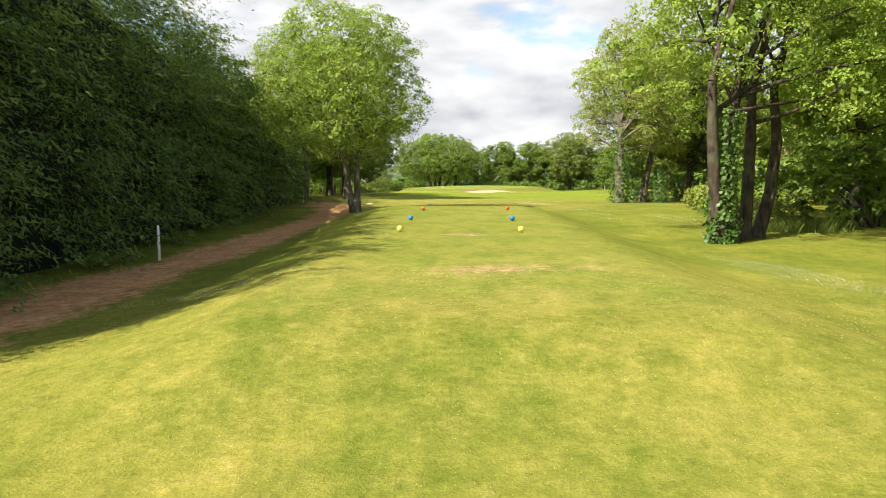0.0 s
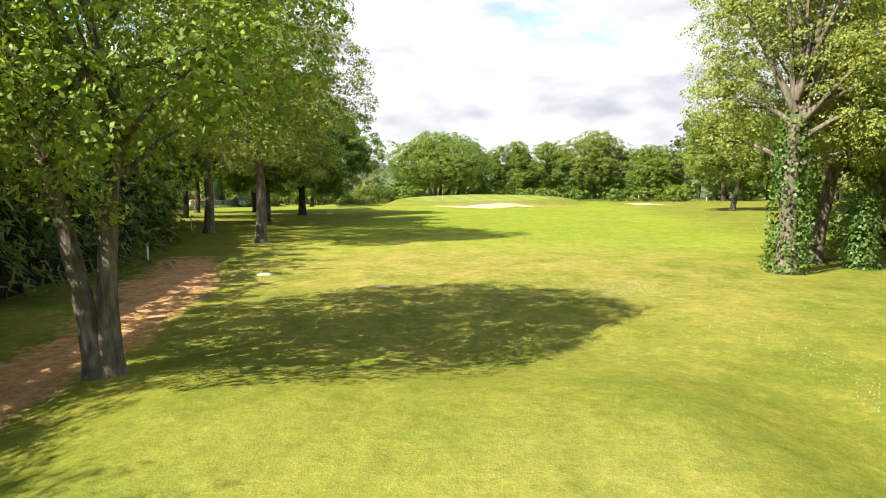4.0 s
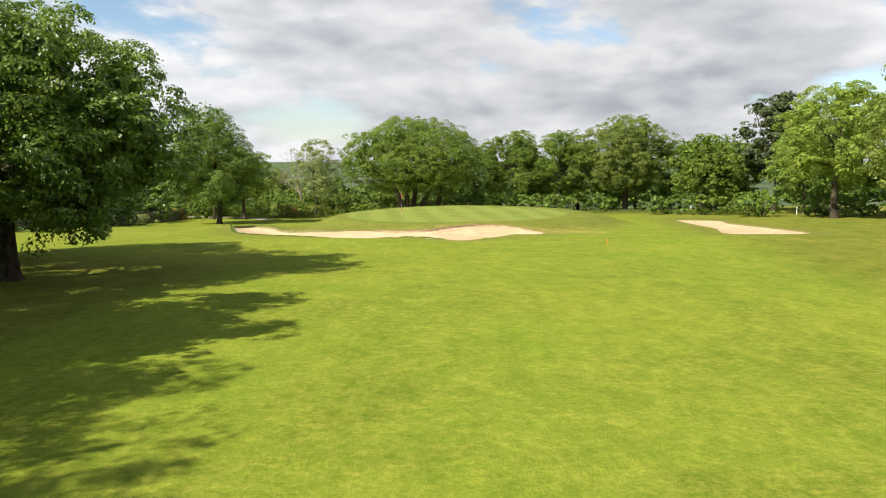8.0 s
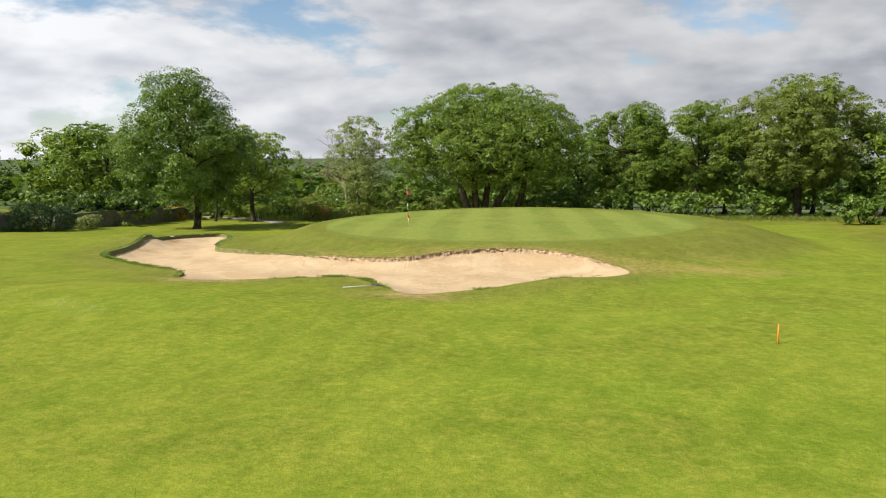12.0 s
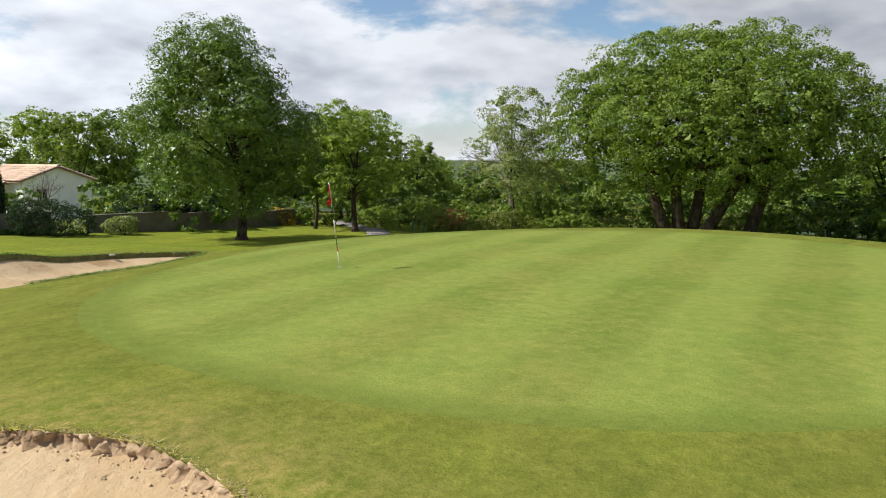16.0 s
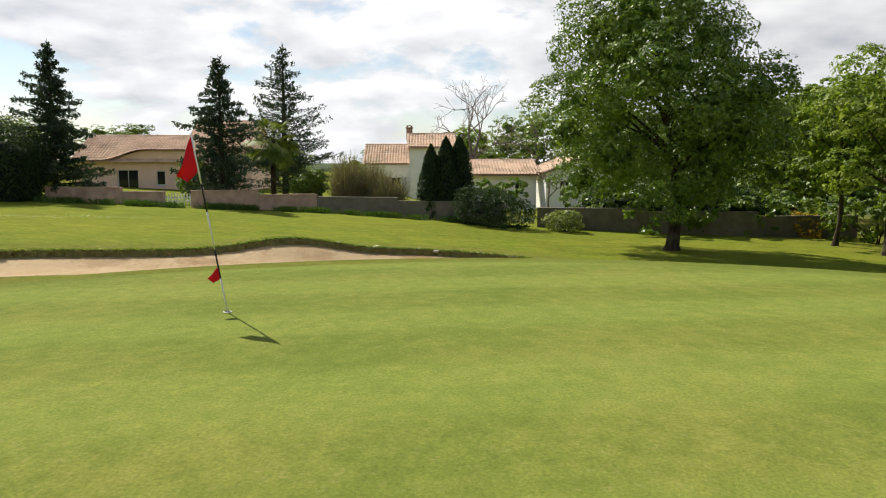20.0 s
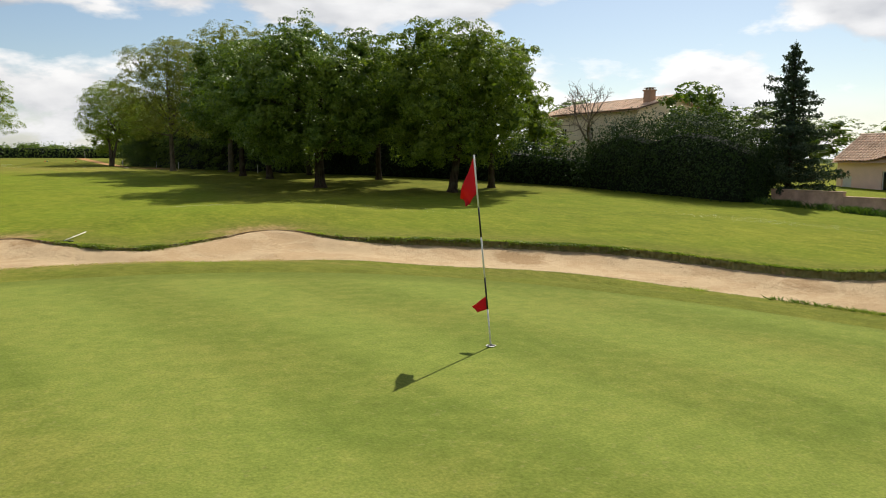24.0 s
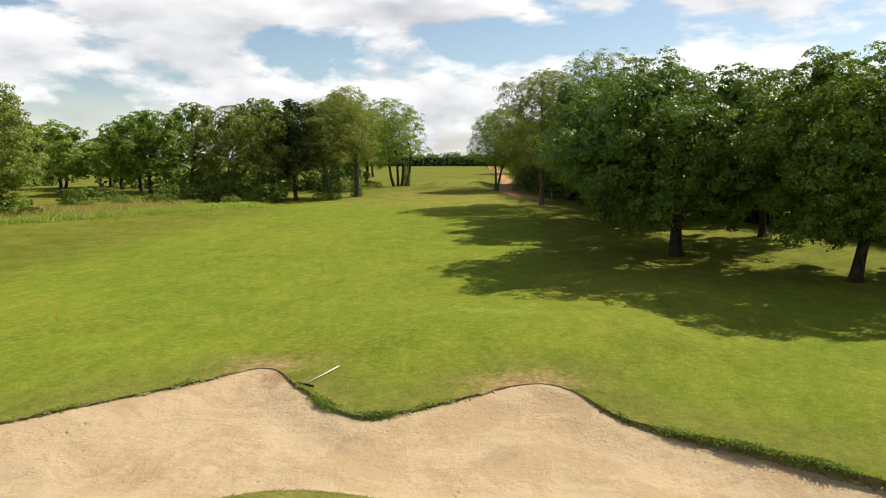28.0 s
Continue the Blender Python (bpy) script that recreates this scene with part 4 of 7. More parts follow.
def hedge(name, label, line, wide, high, leaf, seed, density, size=0.2, ragged=0.35, category="hedge", shaggy=0.25, slim=0.45, far_side=1.0, coarse=False, bough=0.0):
    """A clipped or grown-out hedge along a line: a near-black solid for its inner shade and a skin of sprays."""
    rnd = np.random.RandomState(seed)
    p = np.array(line, float)
    root = thing(name, p[0, 0], p[0, 1], label, category)
    base = np.array([p[0, 0], p[0, 1], g(*p[0])])
    seg = np.hypot(*np.diff(p, axis=0).T)
    total = seg.sum()
    along = np.concatenate([[0], np.cumsum(seg)])

    def spot_at(s, side, h):
        """s metres along, side -1..1 across, h 0..1 up."""
        x, y = np.interp(s, along, p[:, 0]), np.interp(s, along, p[:, 1])
        k = np.clip(np.searchsorted(along, s, "right") - 1, 0, len(seg) - 1)
        d = (p[k + 1] - p[k]) / seg[k][:, None]
        top = high * (1 + 0.06 * np.sin(s * 0.9) + 0.05 * np.sin(s * 2.3 + 1)) if np.isscalar(high) else np.interp(s, along, high)
        taper = 1 - 0.16 * h**3 + 0.10 * np.sin(s * 1.3 + h * 3) + 0.07 * np.sin(s * 3.1)
        X = x - d[:, 1] * side * wide / 2 * taper
        Y = y + d[:, 0] * side * wide / 2 * taper
        return np.stack([X, Y, land(X, Y) + h * top], 1)

    # solid added within the hedge, coloured as the shade between its boughs
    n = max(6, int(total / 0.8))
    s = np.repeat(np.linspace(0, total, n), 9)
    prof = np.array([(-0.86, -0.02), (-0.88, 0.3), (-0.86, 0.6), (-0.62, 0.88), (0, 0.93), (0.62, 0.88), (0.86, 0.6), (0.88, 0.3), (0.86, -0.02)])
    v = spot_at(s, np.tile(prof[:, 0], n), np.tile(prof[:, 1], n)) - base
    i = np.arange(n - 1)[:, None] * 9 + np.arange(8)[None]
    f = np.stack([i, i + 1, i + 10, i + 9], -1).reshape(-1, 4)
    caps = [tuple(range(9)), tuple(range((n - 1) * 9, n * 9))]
    part_np("inside", v, [tuple(q) for q in f] + caps, SHADE_CORE, root)
    mean_high = high if np.isscalar(high) else float(np.mean(high))
    count = int(density * total * (2 * mean_high + wide))
    s = rnd.uniform(-0.2, total + 0.2, count)
    pick = rnd.uniform(0, 2 * mean_high + wide, count)
    side = np.where(pick < mean_high, -1.0, np.where(pick < 2 * mean_high, 1.0, rnd.uniform(-1, 1, count)))
    on_top = pick >= 2 * mean_high
    keep_ = (side < 0.9) | on_top | (rnd.uniform(0, 1, count) < far_side)
    s, pick, side, on_top, count = s[keep_], pick[keep_], side[keep_], on_top[keep_], int(keep_.sum())
    h = np.where(on_top, 1.0, rnd.uniform(0.0, 1, count) ** 0.85)
    c = spot_at(np.clip(s, 0, total), side * (1 + rnd.normal(0, shaggy * 0.4, count)), h) - base
    bulge = 0.5 + 0.5 * np.sin(s * 2.2 + h * 9) * np.sin(h * 14 + s)
    c += rnd.normal(0, 0.10 + shaggy * 0.25, (count, 3)) + np.array([0, 0, 1]) * (np.where(on_top, np.abs(rnd.normal(0, ragged, count)), 0))[:, None]
    k = np.clip(np.searchsorted(along, s, "right") - 1, 0, len(seg) - 1)
    d = (p[k + 1] - p[k]) / seg[k][:, None]
    out = np.stack([-d[:, 1] * side, d[:, 0] * side, np.where(on_top, 1.0, 0.3)], 1)
    c += out * (bulge * (0.8 if bough else 0.3))[:, None]
    if bough:
        thin = rnd.uniform(0, 1, count) < 0.25 + 0.9 * bulge
        s, h, c, out, side, on_top, bulge, count = s[thin], h[thin], c[thin], out[thin], side[thin], on_top[thin], bulge[thin], int(thin.sum())
    if bough:
        # drooping boughs: groups of sprays that reach out and hang, with dark gaps between
        per = 42
        c0, out0 = c[: count // 4], out[: count // 4]
        k = rnd.choice(count, (count - len(c0)) // per, replace=False)
        u = rnd.uniform(0, 1, len(k) * per)
        reach = np.repeat(bough * rnd.uniform(0.5, 1.3, len(k)), per)
        c, out = np.repeat(c[k], per, 0), np.repeat(out[k], per, 0)
        sway = np.repeat(rnd.normal(0, 0.35, (len(k), 2)), per, 0)
        c = c + (out * np.array([1, 1, 0.4]) + np.c_[sway, np.zeros(len(u))]) * (u * reach)[:, None] + rnd.normal(0, 0.13, (len(u), 3)) * np.array([1, 1, 0.6]) - np.array([0, 0, 1]) * (0.5 * u**2 * reach)[:, None]
        c, out = np.concatenate([c0, c]), np.concatenate([out0, out + np.array([0, 0, 0.7])])
    m_ = int(density * 2.6 * wide * mean_high)
    tail = rnd.uniform(0, 1, m_) < 0.5
    e = spot_at(np.where(tail, 0.0, total), rnd.uniform(-0.95, 0.95, m_), rnd.uniform(0, 1, m_)) - base
    ways = np.where(tail[:, None], -(p[1] - p[0]) / seg[0], (p[-1] - p[-2]) / seg[-1])
    ways = np.c_[ways, np.full(m_, 0.3)]
    e += ways * rnd.uniform(0.0, 0.45, m_)[:, None] + rnd.normal(0, 0.1, (m_, 3))
    faces_ = np.concatenate([out, ways])
    hang = faces_ * np.array([1, 1, 0]) + np.array([0, 0, -0.35]) + rnd.normal(0, 0.6, faces_.shape)
    v, f = leaves(np.concatenate([c, e]), size, rnd, 0.15, faces_, slim, coarse, axis=hang if bough else None)
    part_np("foliage", v, f, leaf, root)
    return root


def tufts(name, label, xs, ys, high, leaf, seed, lean=0.35, width=0.012, category="grass"):
    """Blades of long grass at given places, as one object."""
    rnd = np.random.RandomState(seed)
    n = len(xs)
    z = land(xs, ys)
    h = high * rnd.uniform(0.45, 1.3, n)
    a = rnd.uniform(0, 2 * np.pi, n)
    w = width * rnd.uniform(0.7, 1.6, n)
    tip = np.stack([np.cos(a), np.sin(a)], 1) * (h * lean * rnd.uniform(0.2, 1.4, n))[:, None]
    b = rnd.uniform(0, np.pi, n)
    side = np.stack([np.cos(b), np.sin(b)], 1) * w[:, None]
    base = np.stack([xs, ys, z - 0.02], 1)
    v = np.stack([base - np.c_[side, np.zeros(n)], base + np.c_[side, np.zeros(n)],
                  base + np.c_[tip * 0.45 + side * 0.7, h * 0.62], base + np.c_[tip, h]], 1).reshape(-1, 3)
    f = np.arange(4 * n).reshape(-1, 4)
    me = mesh_np(name, v, f, leaf)
    return tagged(new(name, me), label, category, kind="stuff")


# the tall conifer hedge along the tee and its lower run behind the trees
hedge("conifer_hedge", "tall dark green cypress hedge with shaggy feathery sprays", [(-11.5, 6.4), (-11.4, 10.5), (-11.1, 18), (-11.4, 28), (-11.5, 31)], 3.3,
      [8.7, 9.0, 8.6, 7.3, 6.9], LEAF_HEDGE, 11, 560, 0.062, 0.25, shaggy=0.5, slim=0.46, far_side=0.1, coarse=True, bough=1.05)
hedge("conifer_hedge", "dark cypress hedge running on behind the trees", [(-11.5, 31), (-11.8, 36), (-12.2, 44), (-12.7, 50), (-15.4, 58), (-18.6, 65.5)], 3.6,
      [6.9, 6.3, 5.8, 5.8, 6.0, 6.2], LEAF_HEDGE, 14, 140, 0.125, 0.35, shaggy=0.5, slim=0.42, far_side=0.2, coarse=True, bough=0.75)
hedge("dark_hedge", "lower dark hedge standing in the shade of the trees", [(-20.3, 66.8), (-24.0, 74), (-28.5, 86), (-31, 94)], 1.8, [5.0, 4.0, 2.6, 1.9], LEAF_LAUREL, 12, 60, 0.13, 0.45, shaggy=0.5)
hedge("laurel_hedge", "broad dark laurel hedge grown out over a wall", [(-31.5, 94.3), (-31.6, 96.4), (-31.8, 98.8), (-31.9, 101.2), (-32.0, 103.8), (-32.2, 106.2)], 3.2, [3.2, 4.2, 3.6, 4.3, 4.0, 3.1], LEAF_LAUREL, 13, 200, 0.085, 0.40, shaggy=0.85)

ROW = "trees along the left of the fairway"
tree("tree", "single round broadleaf tree in fresh yellow-green leaf beside the tee path", -4.44, 35.6, 10.3, 4.45, 2.4, 0.165, LEAF_SPRING, 21, 66000, 0.054, BARK_PALE, per=32, clump=0.32, fill=0.15, coarse=False, group=ROW, lobes=30, limbs=24, stems=((-0.1, 0.0, -0.9, 0.1), (0.12, 0.05, 0.2, 0.3)), shift=(-0.85, 0))
tree("tree", "slender tree with sparse spring foliage and mossy pale trunk", -7.96, 58.0, 13.0, 5.0, 2.5, 0.24, LEAF_OLIVE, 22, 74000, 0.068, BARK_PALE, per=26, clump=0.30, fill=0.08, group=ROW, lobes=26, limbs=16)
tree("tree", "broadleaf tree with pale mossy trunk near the hedge", -12.34, 63.6, 14.0, 6.2, 2.8, 0.26, LEAF_OLIVE, 23, 40000, 0.075, BARK_PALE, per=26, clump=0.30, fill=0.15, group=ROW, lobes=20)
tree("tree", "broadleaf tree of the shaded row with a dark trunk", -11.4, 71.5, 11.3, 5.5, 1.9, 0.24, LEAF_DEEP, 24, 34000, 0.105, group=ROW, lobes=24, fill=2.2)
tree("tree", "broadleaf tree of the shaded row with a forked dark trunk", -12.37, 76.1, 11.2, 5.6, 1.9, 0.24, LEAF_DEEP, 25, 32000, 0.105, group=ROW, lobes=24, fill=2.2)
tree("tree", "large dense dark green tree that shades the fairway", -12.26, 87.9, 10.3, 6.8, 1.3, 0.33, LEAF_DEEP, 26, 74000, 0.092, group=ROW, lobes=30, limbs=16, fill=2.0)
tree("tree", "bright green broadleaf tree with a leaning trunk on the lawn", -18.37, 94.8, 10.4, 5.6, 1.2, 0.27, LEAF_OAK, 27, 50000, 0.095, lean=(-0.5, 0.1), group=ROW, lobes=22)
tree("tree", "broadleaf tree beside the laurel hedge", -23.2, 92.0, 10.2, 4.6, 2.2, 0.22, LEAF_OAK, 28, 20000, 0.11, group=ROW)
tree("tree", "dark broadleaf tree in front of the hedge", -20.0, 80.5, 10.0, 4.6, 2.3, 0.22, LEAF_DEEP, 29, 16000, 0.12, group=ROW)
tree("tree", "dark broadleaf tree behind the cypress hedge", -20.5, 59.5, 11.0, 5.0, 2.3, 0.22, LEAF_DEEP, 19, 15000, 0.12, group=ROW)
tree("tree", "dark broadleaf tree at the end of the cypress hedge", -22.5, 68.0, 11.0, 5.0, 2.3, 0.22, LEAF_DEEP, 20, 15000, 0.12, group=ROW)
tree("tree", "broadleaf tree deep in the shaded row", -17.5, 71.0, 9.6, 4.2, 2.5, 0.2, LEAF_DEEP, 30, 14000, 0.12, group=ROW)

RIGHT = "trees along the right of the fairway"
tree("tree", "group of ivy-clad trunks under one spreading spring-green crown", 9.3, 21.9, 12.4, 6.2, 2.6, 0.20, LEAF_SPRING, 31, 74000, 0.060, fill=0.15, clump=0.34, per=40, coarse=False, group=RIGHT, lobes=26, limbs=18,
     stems=((-0.95, -0.7), (-0.2, 0.0), (0.3, 0.5), (0.9, 0.9)), shift=(1.6, 1.2), spread_stems=0.6)
tree("tree", "airy ivy-clad tree with thin olive spring leaf", 11.85, 47.5, 12.2, 4.1, 2.6, 0.30, LEAF_PALE, 32, 52000, 0.055, BARK_PALE, fill=0.1, coarse=False, group=RIGHT, shift=(1.2, 0.6), lobes=20, limbs=18, per=26, clump=0.3)
tree("tree", "leaning ivy-clad tree with thin olive spring leaf", 14.2, 50.4, 11.0, 4.4, 2.6, 0.26, LEAF_PALE, 33, 44000, 0.058, BARK_PALE, fill=0.1, group=RIGHT, lean=(0.9, 0.2), lobes=18, limbs=16, per=26, clump=0.3)
tree("tree", "spring-green tree behind the ivy-clad trunks", 17.5, 30.0, 12.5, 5.2, 2.8, 0.24, LEAF_SPRING, 34, 28000, 0.11, group=RIGHT)
tree("tree", "spring-green tree in the belt beside the tee", 15.8, 12.0, 12.0, 5.0, 3.0, 0.24, LEAF_SPRING, 35, 18000, 0.12, group=RIGHT)
tree("tree", "small-leaved tree with an open crown beside long grass", 25.5, 51.2, 9.8, 4.6, 2.0, 0.17, LEAF_OLIVE, 36, 14000, 0.1, TWIG, group=RIGHT, lobes=18, limbs=18, stems=((-0.3, 0), (0.4, 0.2)))
tree("tree", "spreading light-leaved tree with a leaning trunk at the fairway edge", 27.4, 91.0, 9.6, 5.0, 2.0, 0.24, LEAF_DULL, 37, 34000, 0.095, lean=(0.9, 0.3), group=RIGHT, lobes=20)
tree("tree", "bright green broadleaf tree beside the far bunker", 41.8, 130.5, 13.2, 6.2, 2.4, 0.33, LEAF_SPRING, 38, 40000, 0.10, group=RIGHT, lobes=22)

BACK = "trees behind the green"
tree("oak_tree", "great rounded oak with several trunks behind the green", -1.3, 157.5, 13.2, 9.7, 2.6, 0.37, LEAF_OAK, 41, 110000, 0.10, group=BACK, even=True, cone=0.32, lobes=66, limbs=44, fill=0.5, stems=((-0.75, -0.7, -1.5, -0.8), (-0.2, -0.3, -0.3, -0.6), (0.25, 0.1, 0.5, 0.6), (0.75, 0.2, 2.6, 0.4), (3.3, 0.6, 1.2, 0.8)), shift=(0.3, 2.0), clump=0.44)
tree("tree", "dark dense broadleaf tree standing on the lawn by the green", -21.5, 139.3, 12.4, 5.25, 1.2, 0.27, LEAF_DEEP, 42, 62000, 0.088, group=BACK, lobes=36, limbs=18, cone=0.48, shift=(-0.3, -0.9), clump=0.46, fill=0.7)
tree("tree", "smaller fresh-green broadleaf tree beside the valley path", -21.5, 148.9, 8.8, 4.0, 2.0, 0.2, LEAF_SPRING, 43, 19000, 0.095, fill=0.3, group=BACK)
tree("tree", "slim young tree with a thin trunk", -25.4, 148.8, 8.2, 3.0, 2.4, 0.12, LEAF_OAK, 44, 8000, 0.12, group=BACK)
tree("tree", "slender half-leafed grey-green tree with a leaning trunk", -14.25, 158.6, 10.6, 4.2, 1.4, 0.12, LEAF_GREY, 45, 22000, 0.085, BARK, fill=0.15, group=BACK, lean=(-0.5, 0), limbs=18)
bare_tree("bare_tree", "leafless grey tree behind the green", -17.5, 163.0, 10.4, 46, TWIG, BACK)
tree("tree", "broad olive-green oak at the back of the course", 29.0, 162.0, 13.3, 7.4, 1.8, 0.36, LEAF_DULL, 47, 70000, 0.092, group=BACK, lobes=26)
tree("tree", "mid-green oak between its neighbours behind the green", 20.3, 166.0, 11.8, 5.6, 1.6, 0.3, LEAF_OAK, 48, 48000, 0.092, group=BACK)
tree("tree", "broadleaf tree beside the great oak", 13.6, 168.0, 12.2, 5.0, 1.6, 0.28, LEAF_OAK, 49, 46000, 0.092, group=BACK)


# plants that repeat: one of each kind, then copies at their own size and turn
def far_copy(ob, x, y, scale, turn, label="", group=""):
    c = copy_thing(ob, pose(x, y, g(x, y) - 0.05, 0, 0, turn) @ Matrix.Diagonal((scale[0], scale[0], scale[1], 1)))
    return tagged(c, label, group=group)


WOODS = "woodland trees round the course"
rnd = np.random.RandomState(77)
kind_a = tree("woodland_tree", "mid-green broadleaf tree in the woodland edge", 36.0, 151.0, 10.0, 4.6, 1.0, 0.22, LEAF_OAK, 51, 8500, 0.148, group=WOODS, per=24, clump=0.42)
kind_b = tree("woodland_tree", "dark green broadleaf tree in the woodland edge", 45.0, 143.0, 10.0, 4.4, 0.8, 0.22, LEAF_DEEP, 52, 8500, 0.148, group=WOODS, per=24, clump=0.42)
kind_c = tree("woodland_tree", "light spring-green tree in the woodland edge", 46.0, 33.0, 9.0, 4.2, 1.0, 0.2, LEAF_SPRING, 53, 8000, 0.146, group=WOODS, per=24, clump=0.42)
kind_d = tree("woodland_tree", "thin olive-leaved tree in the woodland edge", 36.2, 73.2, 9.5, 4.0, 1.2, 0.16, LEAF_OLIVE, 54, 8000, 0.125, TWIG, group=WOODS, limbs=18, per=20, clump=0.36)
kind_far = tree("woodland_tree", "distant mid-green tree in the valley woods", -14.0, 260.0, 9.0, 4.6, 0.4, 0.2, LEAF_DEEP, 56, 850, 0.5, group=WOODS, limbs=1, per=14, clump=0.85)
pine = tree("pine_tree", "dark pine with a rugged rounded crown", 45.5, 152.0, 15.0, 4.8, 2.8, 0.3, LEAF_PINE, 55, 11900, 0.19, group=WOODS, lobes=16, per=40, clump=0.5, fill=2.5)
bush_a = shrub("shrub", "rounded mid-green bush in rough grass", 11.5, 158.0, (2.6, 2.2, 2.4), LEAF_OAK, 61, 1900, 0.17, "bushes in the rough")
bush_b = shrub("shrub", "dark tangled bush under the trees", 24.5, 158.0, (3.0, 2.0, 2.6), LEAF_DEEP, 62, 1900, 0.18, "bushes in the rough")
bush_c = shrub("shrub", "light green low bush at the edge of the rough", 14.6, 35.0, (2.2, 2.0, 1.25), LEAF_SPRING, 63, 3400, 0.085, "bushes in the rough")
bush_d = shrub("shrub", "olive bramble bush at the edge of the rough", 14.8, 40.0, (2.2, 2.0, 1.3), LEAF_OLIVE, 64, 2800, 0.085, "bushes in the rough")
# right-hand belt between tee and green
for x, y, s, h, k in ((41, 38, 1.1, 1.1, 2), (35, 36, 1.1, 1.15, 0), (43, 69, 1.15, 1.0, 1), (42, 66, 1.1, 1.1, 2), (55, 31, 1.0, 0.75, 0), (50.5, 27, 1.1, 0.8, 2), (61, 37, 1.0, 0.85, 0), (66, 20, 1.2, 0.9, 0), (47, 46, 1.1, 0.95, 2), (37, 44, 1.1, 1.0, 0), (23.5, 42, 1.0, 1.1, 1), (26, 36, 1.1, 1.2, 0), (22, 22, 1.1, 1.25, 0), (25, 12, 1.1, 1.2, 1), (27, 26, 1.2, 1.25, 2),
                       (21, 3, 1.1, 1.2, 0), (40, 84, 1.2, 1.1, 0), (36, 95, 1.2, 1.15, 2), (43, 100, 1.2, 1.1, 1), (33.5, 84, 1.0, 0.95, 3), (47, 112, 1.2, 1.25, 2), (54, 124, 1.3, 1.2, 1), (50, 134, 1.2, 1.3, 0), (58, 140, 1.3, 1.3, 1),
                       (19.6, 52.5, 0.9, 1.05, 3), (44, 76, 1.2, 1.1, 0), (20, -6, 1.1, 1.2, 2), (19, -20, 1.1, 1.1, 0)):
    far_copy((kind_a, kind_b, kind_c, kind_d)[k], x, y, (s, h), rnd.uniform(0, 360))
far_copy(pine, 17.8, 51.5, (0.7, 0.72), 40)
far_copy(pine, 52.0, 118.0, (1.0, 1.0), 100)
# behind the green
for x, y, s, h, k in ((38, 152, 0.95, 0.85, 0), (47, 147, 1.1, 1.0, 2), (41, 156, 1.1, 1.0, 1), (37, 163, 1.15, 1.0, 1), (43, 160, 1.0, 0.95, 0), (24, 172, 1.1, 1.05, 1), (8, 172, 1.0, 1.0, 1), (16, 175, 1.1, 1.1, 0), (33, 172, 1.1, 1.05, 1), (50, 150, 1.1, 1.15, 0),
                       (-34, 160, 1.1, 1.0, 1), (-41, 154, 1.15, 1.0, 0), (-47, 158, 1.2, 1.05, 1), (-54, 162, 1.2, 1.1, 2), (-62, 155, 1.2, 1.1, 1), (-29, 156, 0.8, 0.8, 0), (-70, 150, 1.3, 1.2, 2), (-58, 148, 1.0, 1.0, 0),
                       (-5, 190, 0.9, 0.8, 0), (-26, 185, 0.8, 0.75, 3), (-38, 178, 0.9, 0.8, 2), (60, 168, 1.3, 1.2, 1), (-48, 170, 1.1, 1.0, 1), (-33, 170, 0.9, 0.8, 0)):
    far_copy((kind_a, kind_b, kind_c, kind_d)[k], x, y, (s, h), rnd.uniform(0, 360))
# woods in the valley
for k in range(150):
    x, y = rnd.uniform(-150, 110), 195 + 230 * rnd.uniform(0, 1) ** 1.4
    far_copy(kind_far, x, y, (rnd.uniform(0.9, 1.6), rnd.uniform(0.6, 0.95)), rnd.uniform(0, 360))
# round the houses
for x, y, s, h, k in ((-72, 112, 1.1, 0.55, 0), (-74, 94, 1.2, 0.6, 1), (-66, 88, 1.2, 0.62, 1), (-78, 124, 1.0, 0.55, 0), (-78, 134, 1.1, 0.9, 2), (-70, 140, 1.1, 0.95, 1), (-60, 72, 1.5, 0.8, 1), (-56, 62, 1.4, 0.85, 1), (-66, 80, 1.4, 0.75, 1),
                       (-30, 62, 1.0, 0.9, 1), (-34, 70, 1.0, 0.9, 0), (-30, 48, 1.0, 0.9, 1), (-36, 80, 0.8, 0.6, 0)):
    far_copy((kind_a, kind_b, kind_c, kind_d)[k], x, y, (s, h), rnd.uniform(0, 360))
# far behind the tee
for k in range(26):
    x, y = -70 + k * 5.4 + rnd.uniform(-2, 2), -112 + rnd.uniform(-14, 14)
    s = rnd.uniform(0.6, 1.0)
    far_copy(kind_far, x, y, (s * 1.25, s * (0.62 if -30 < x < 22 else 0.9)), rnd.uniform(0, 360))
hedge("dark_hedge", "low dark hedge closing the view far behind the tee", [(-62, -96), (-20, -98), (20, -97), (62, -95)], 2.2, [3.2, 2.9, 3.0, 3.3], LEAF_DEEP, 80, 9, 0.30, 0.5, shaggy=0.6, coarse=True)
far_copy(kind_a, -11.5, -40, (1.0, 0.9), 30)
# scrub under the belt
for k, (x, y) in enumerate(((47, 28), (43, 31), (39, 32), (35, 35.5), (31.5, 39), (28.5, 42.5), (25, 45.5), (22, 48.5), (37, 29), (31, 32), (27, 37), (51, 24), (20.5, 50.5), (24, 40))):
    far_copy((bush_b, bush_a, bush_b)[k % 3], x, y, (rnd.uniform(0.8, 1.2), rnd.uniform(0.9, 1.25)), rnd.uniform(0, 360))
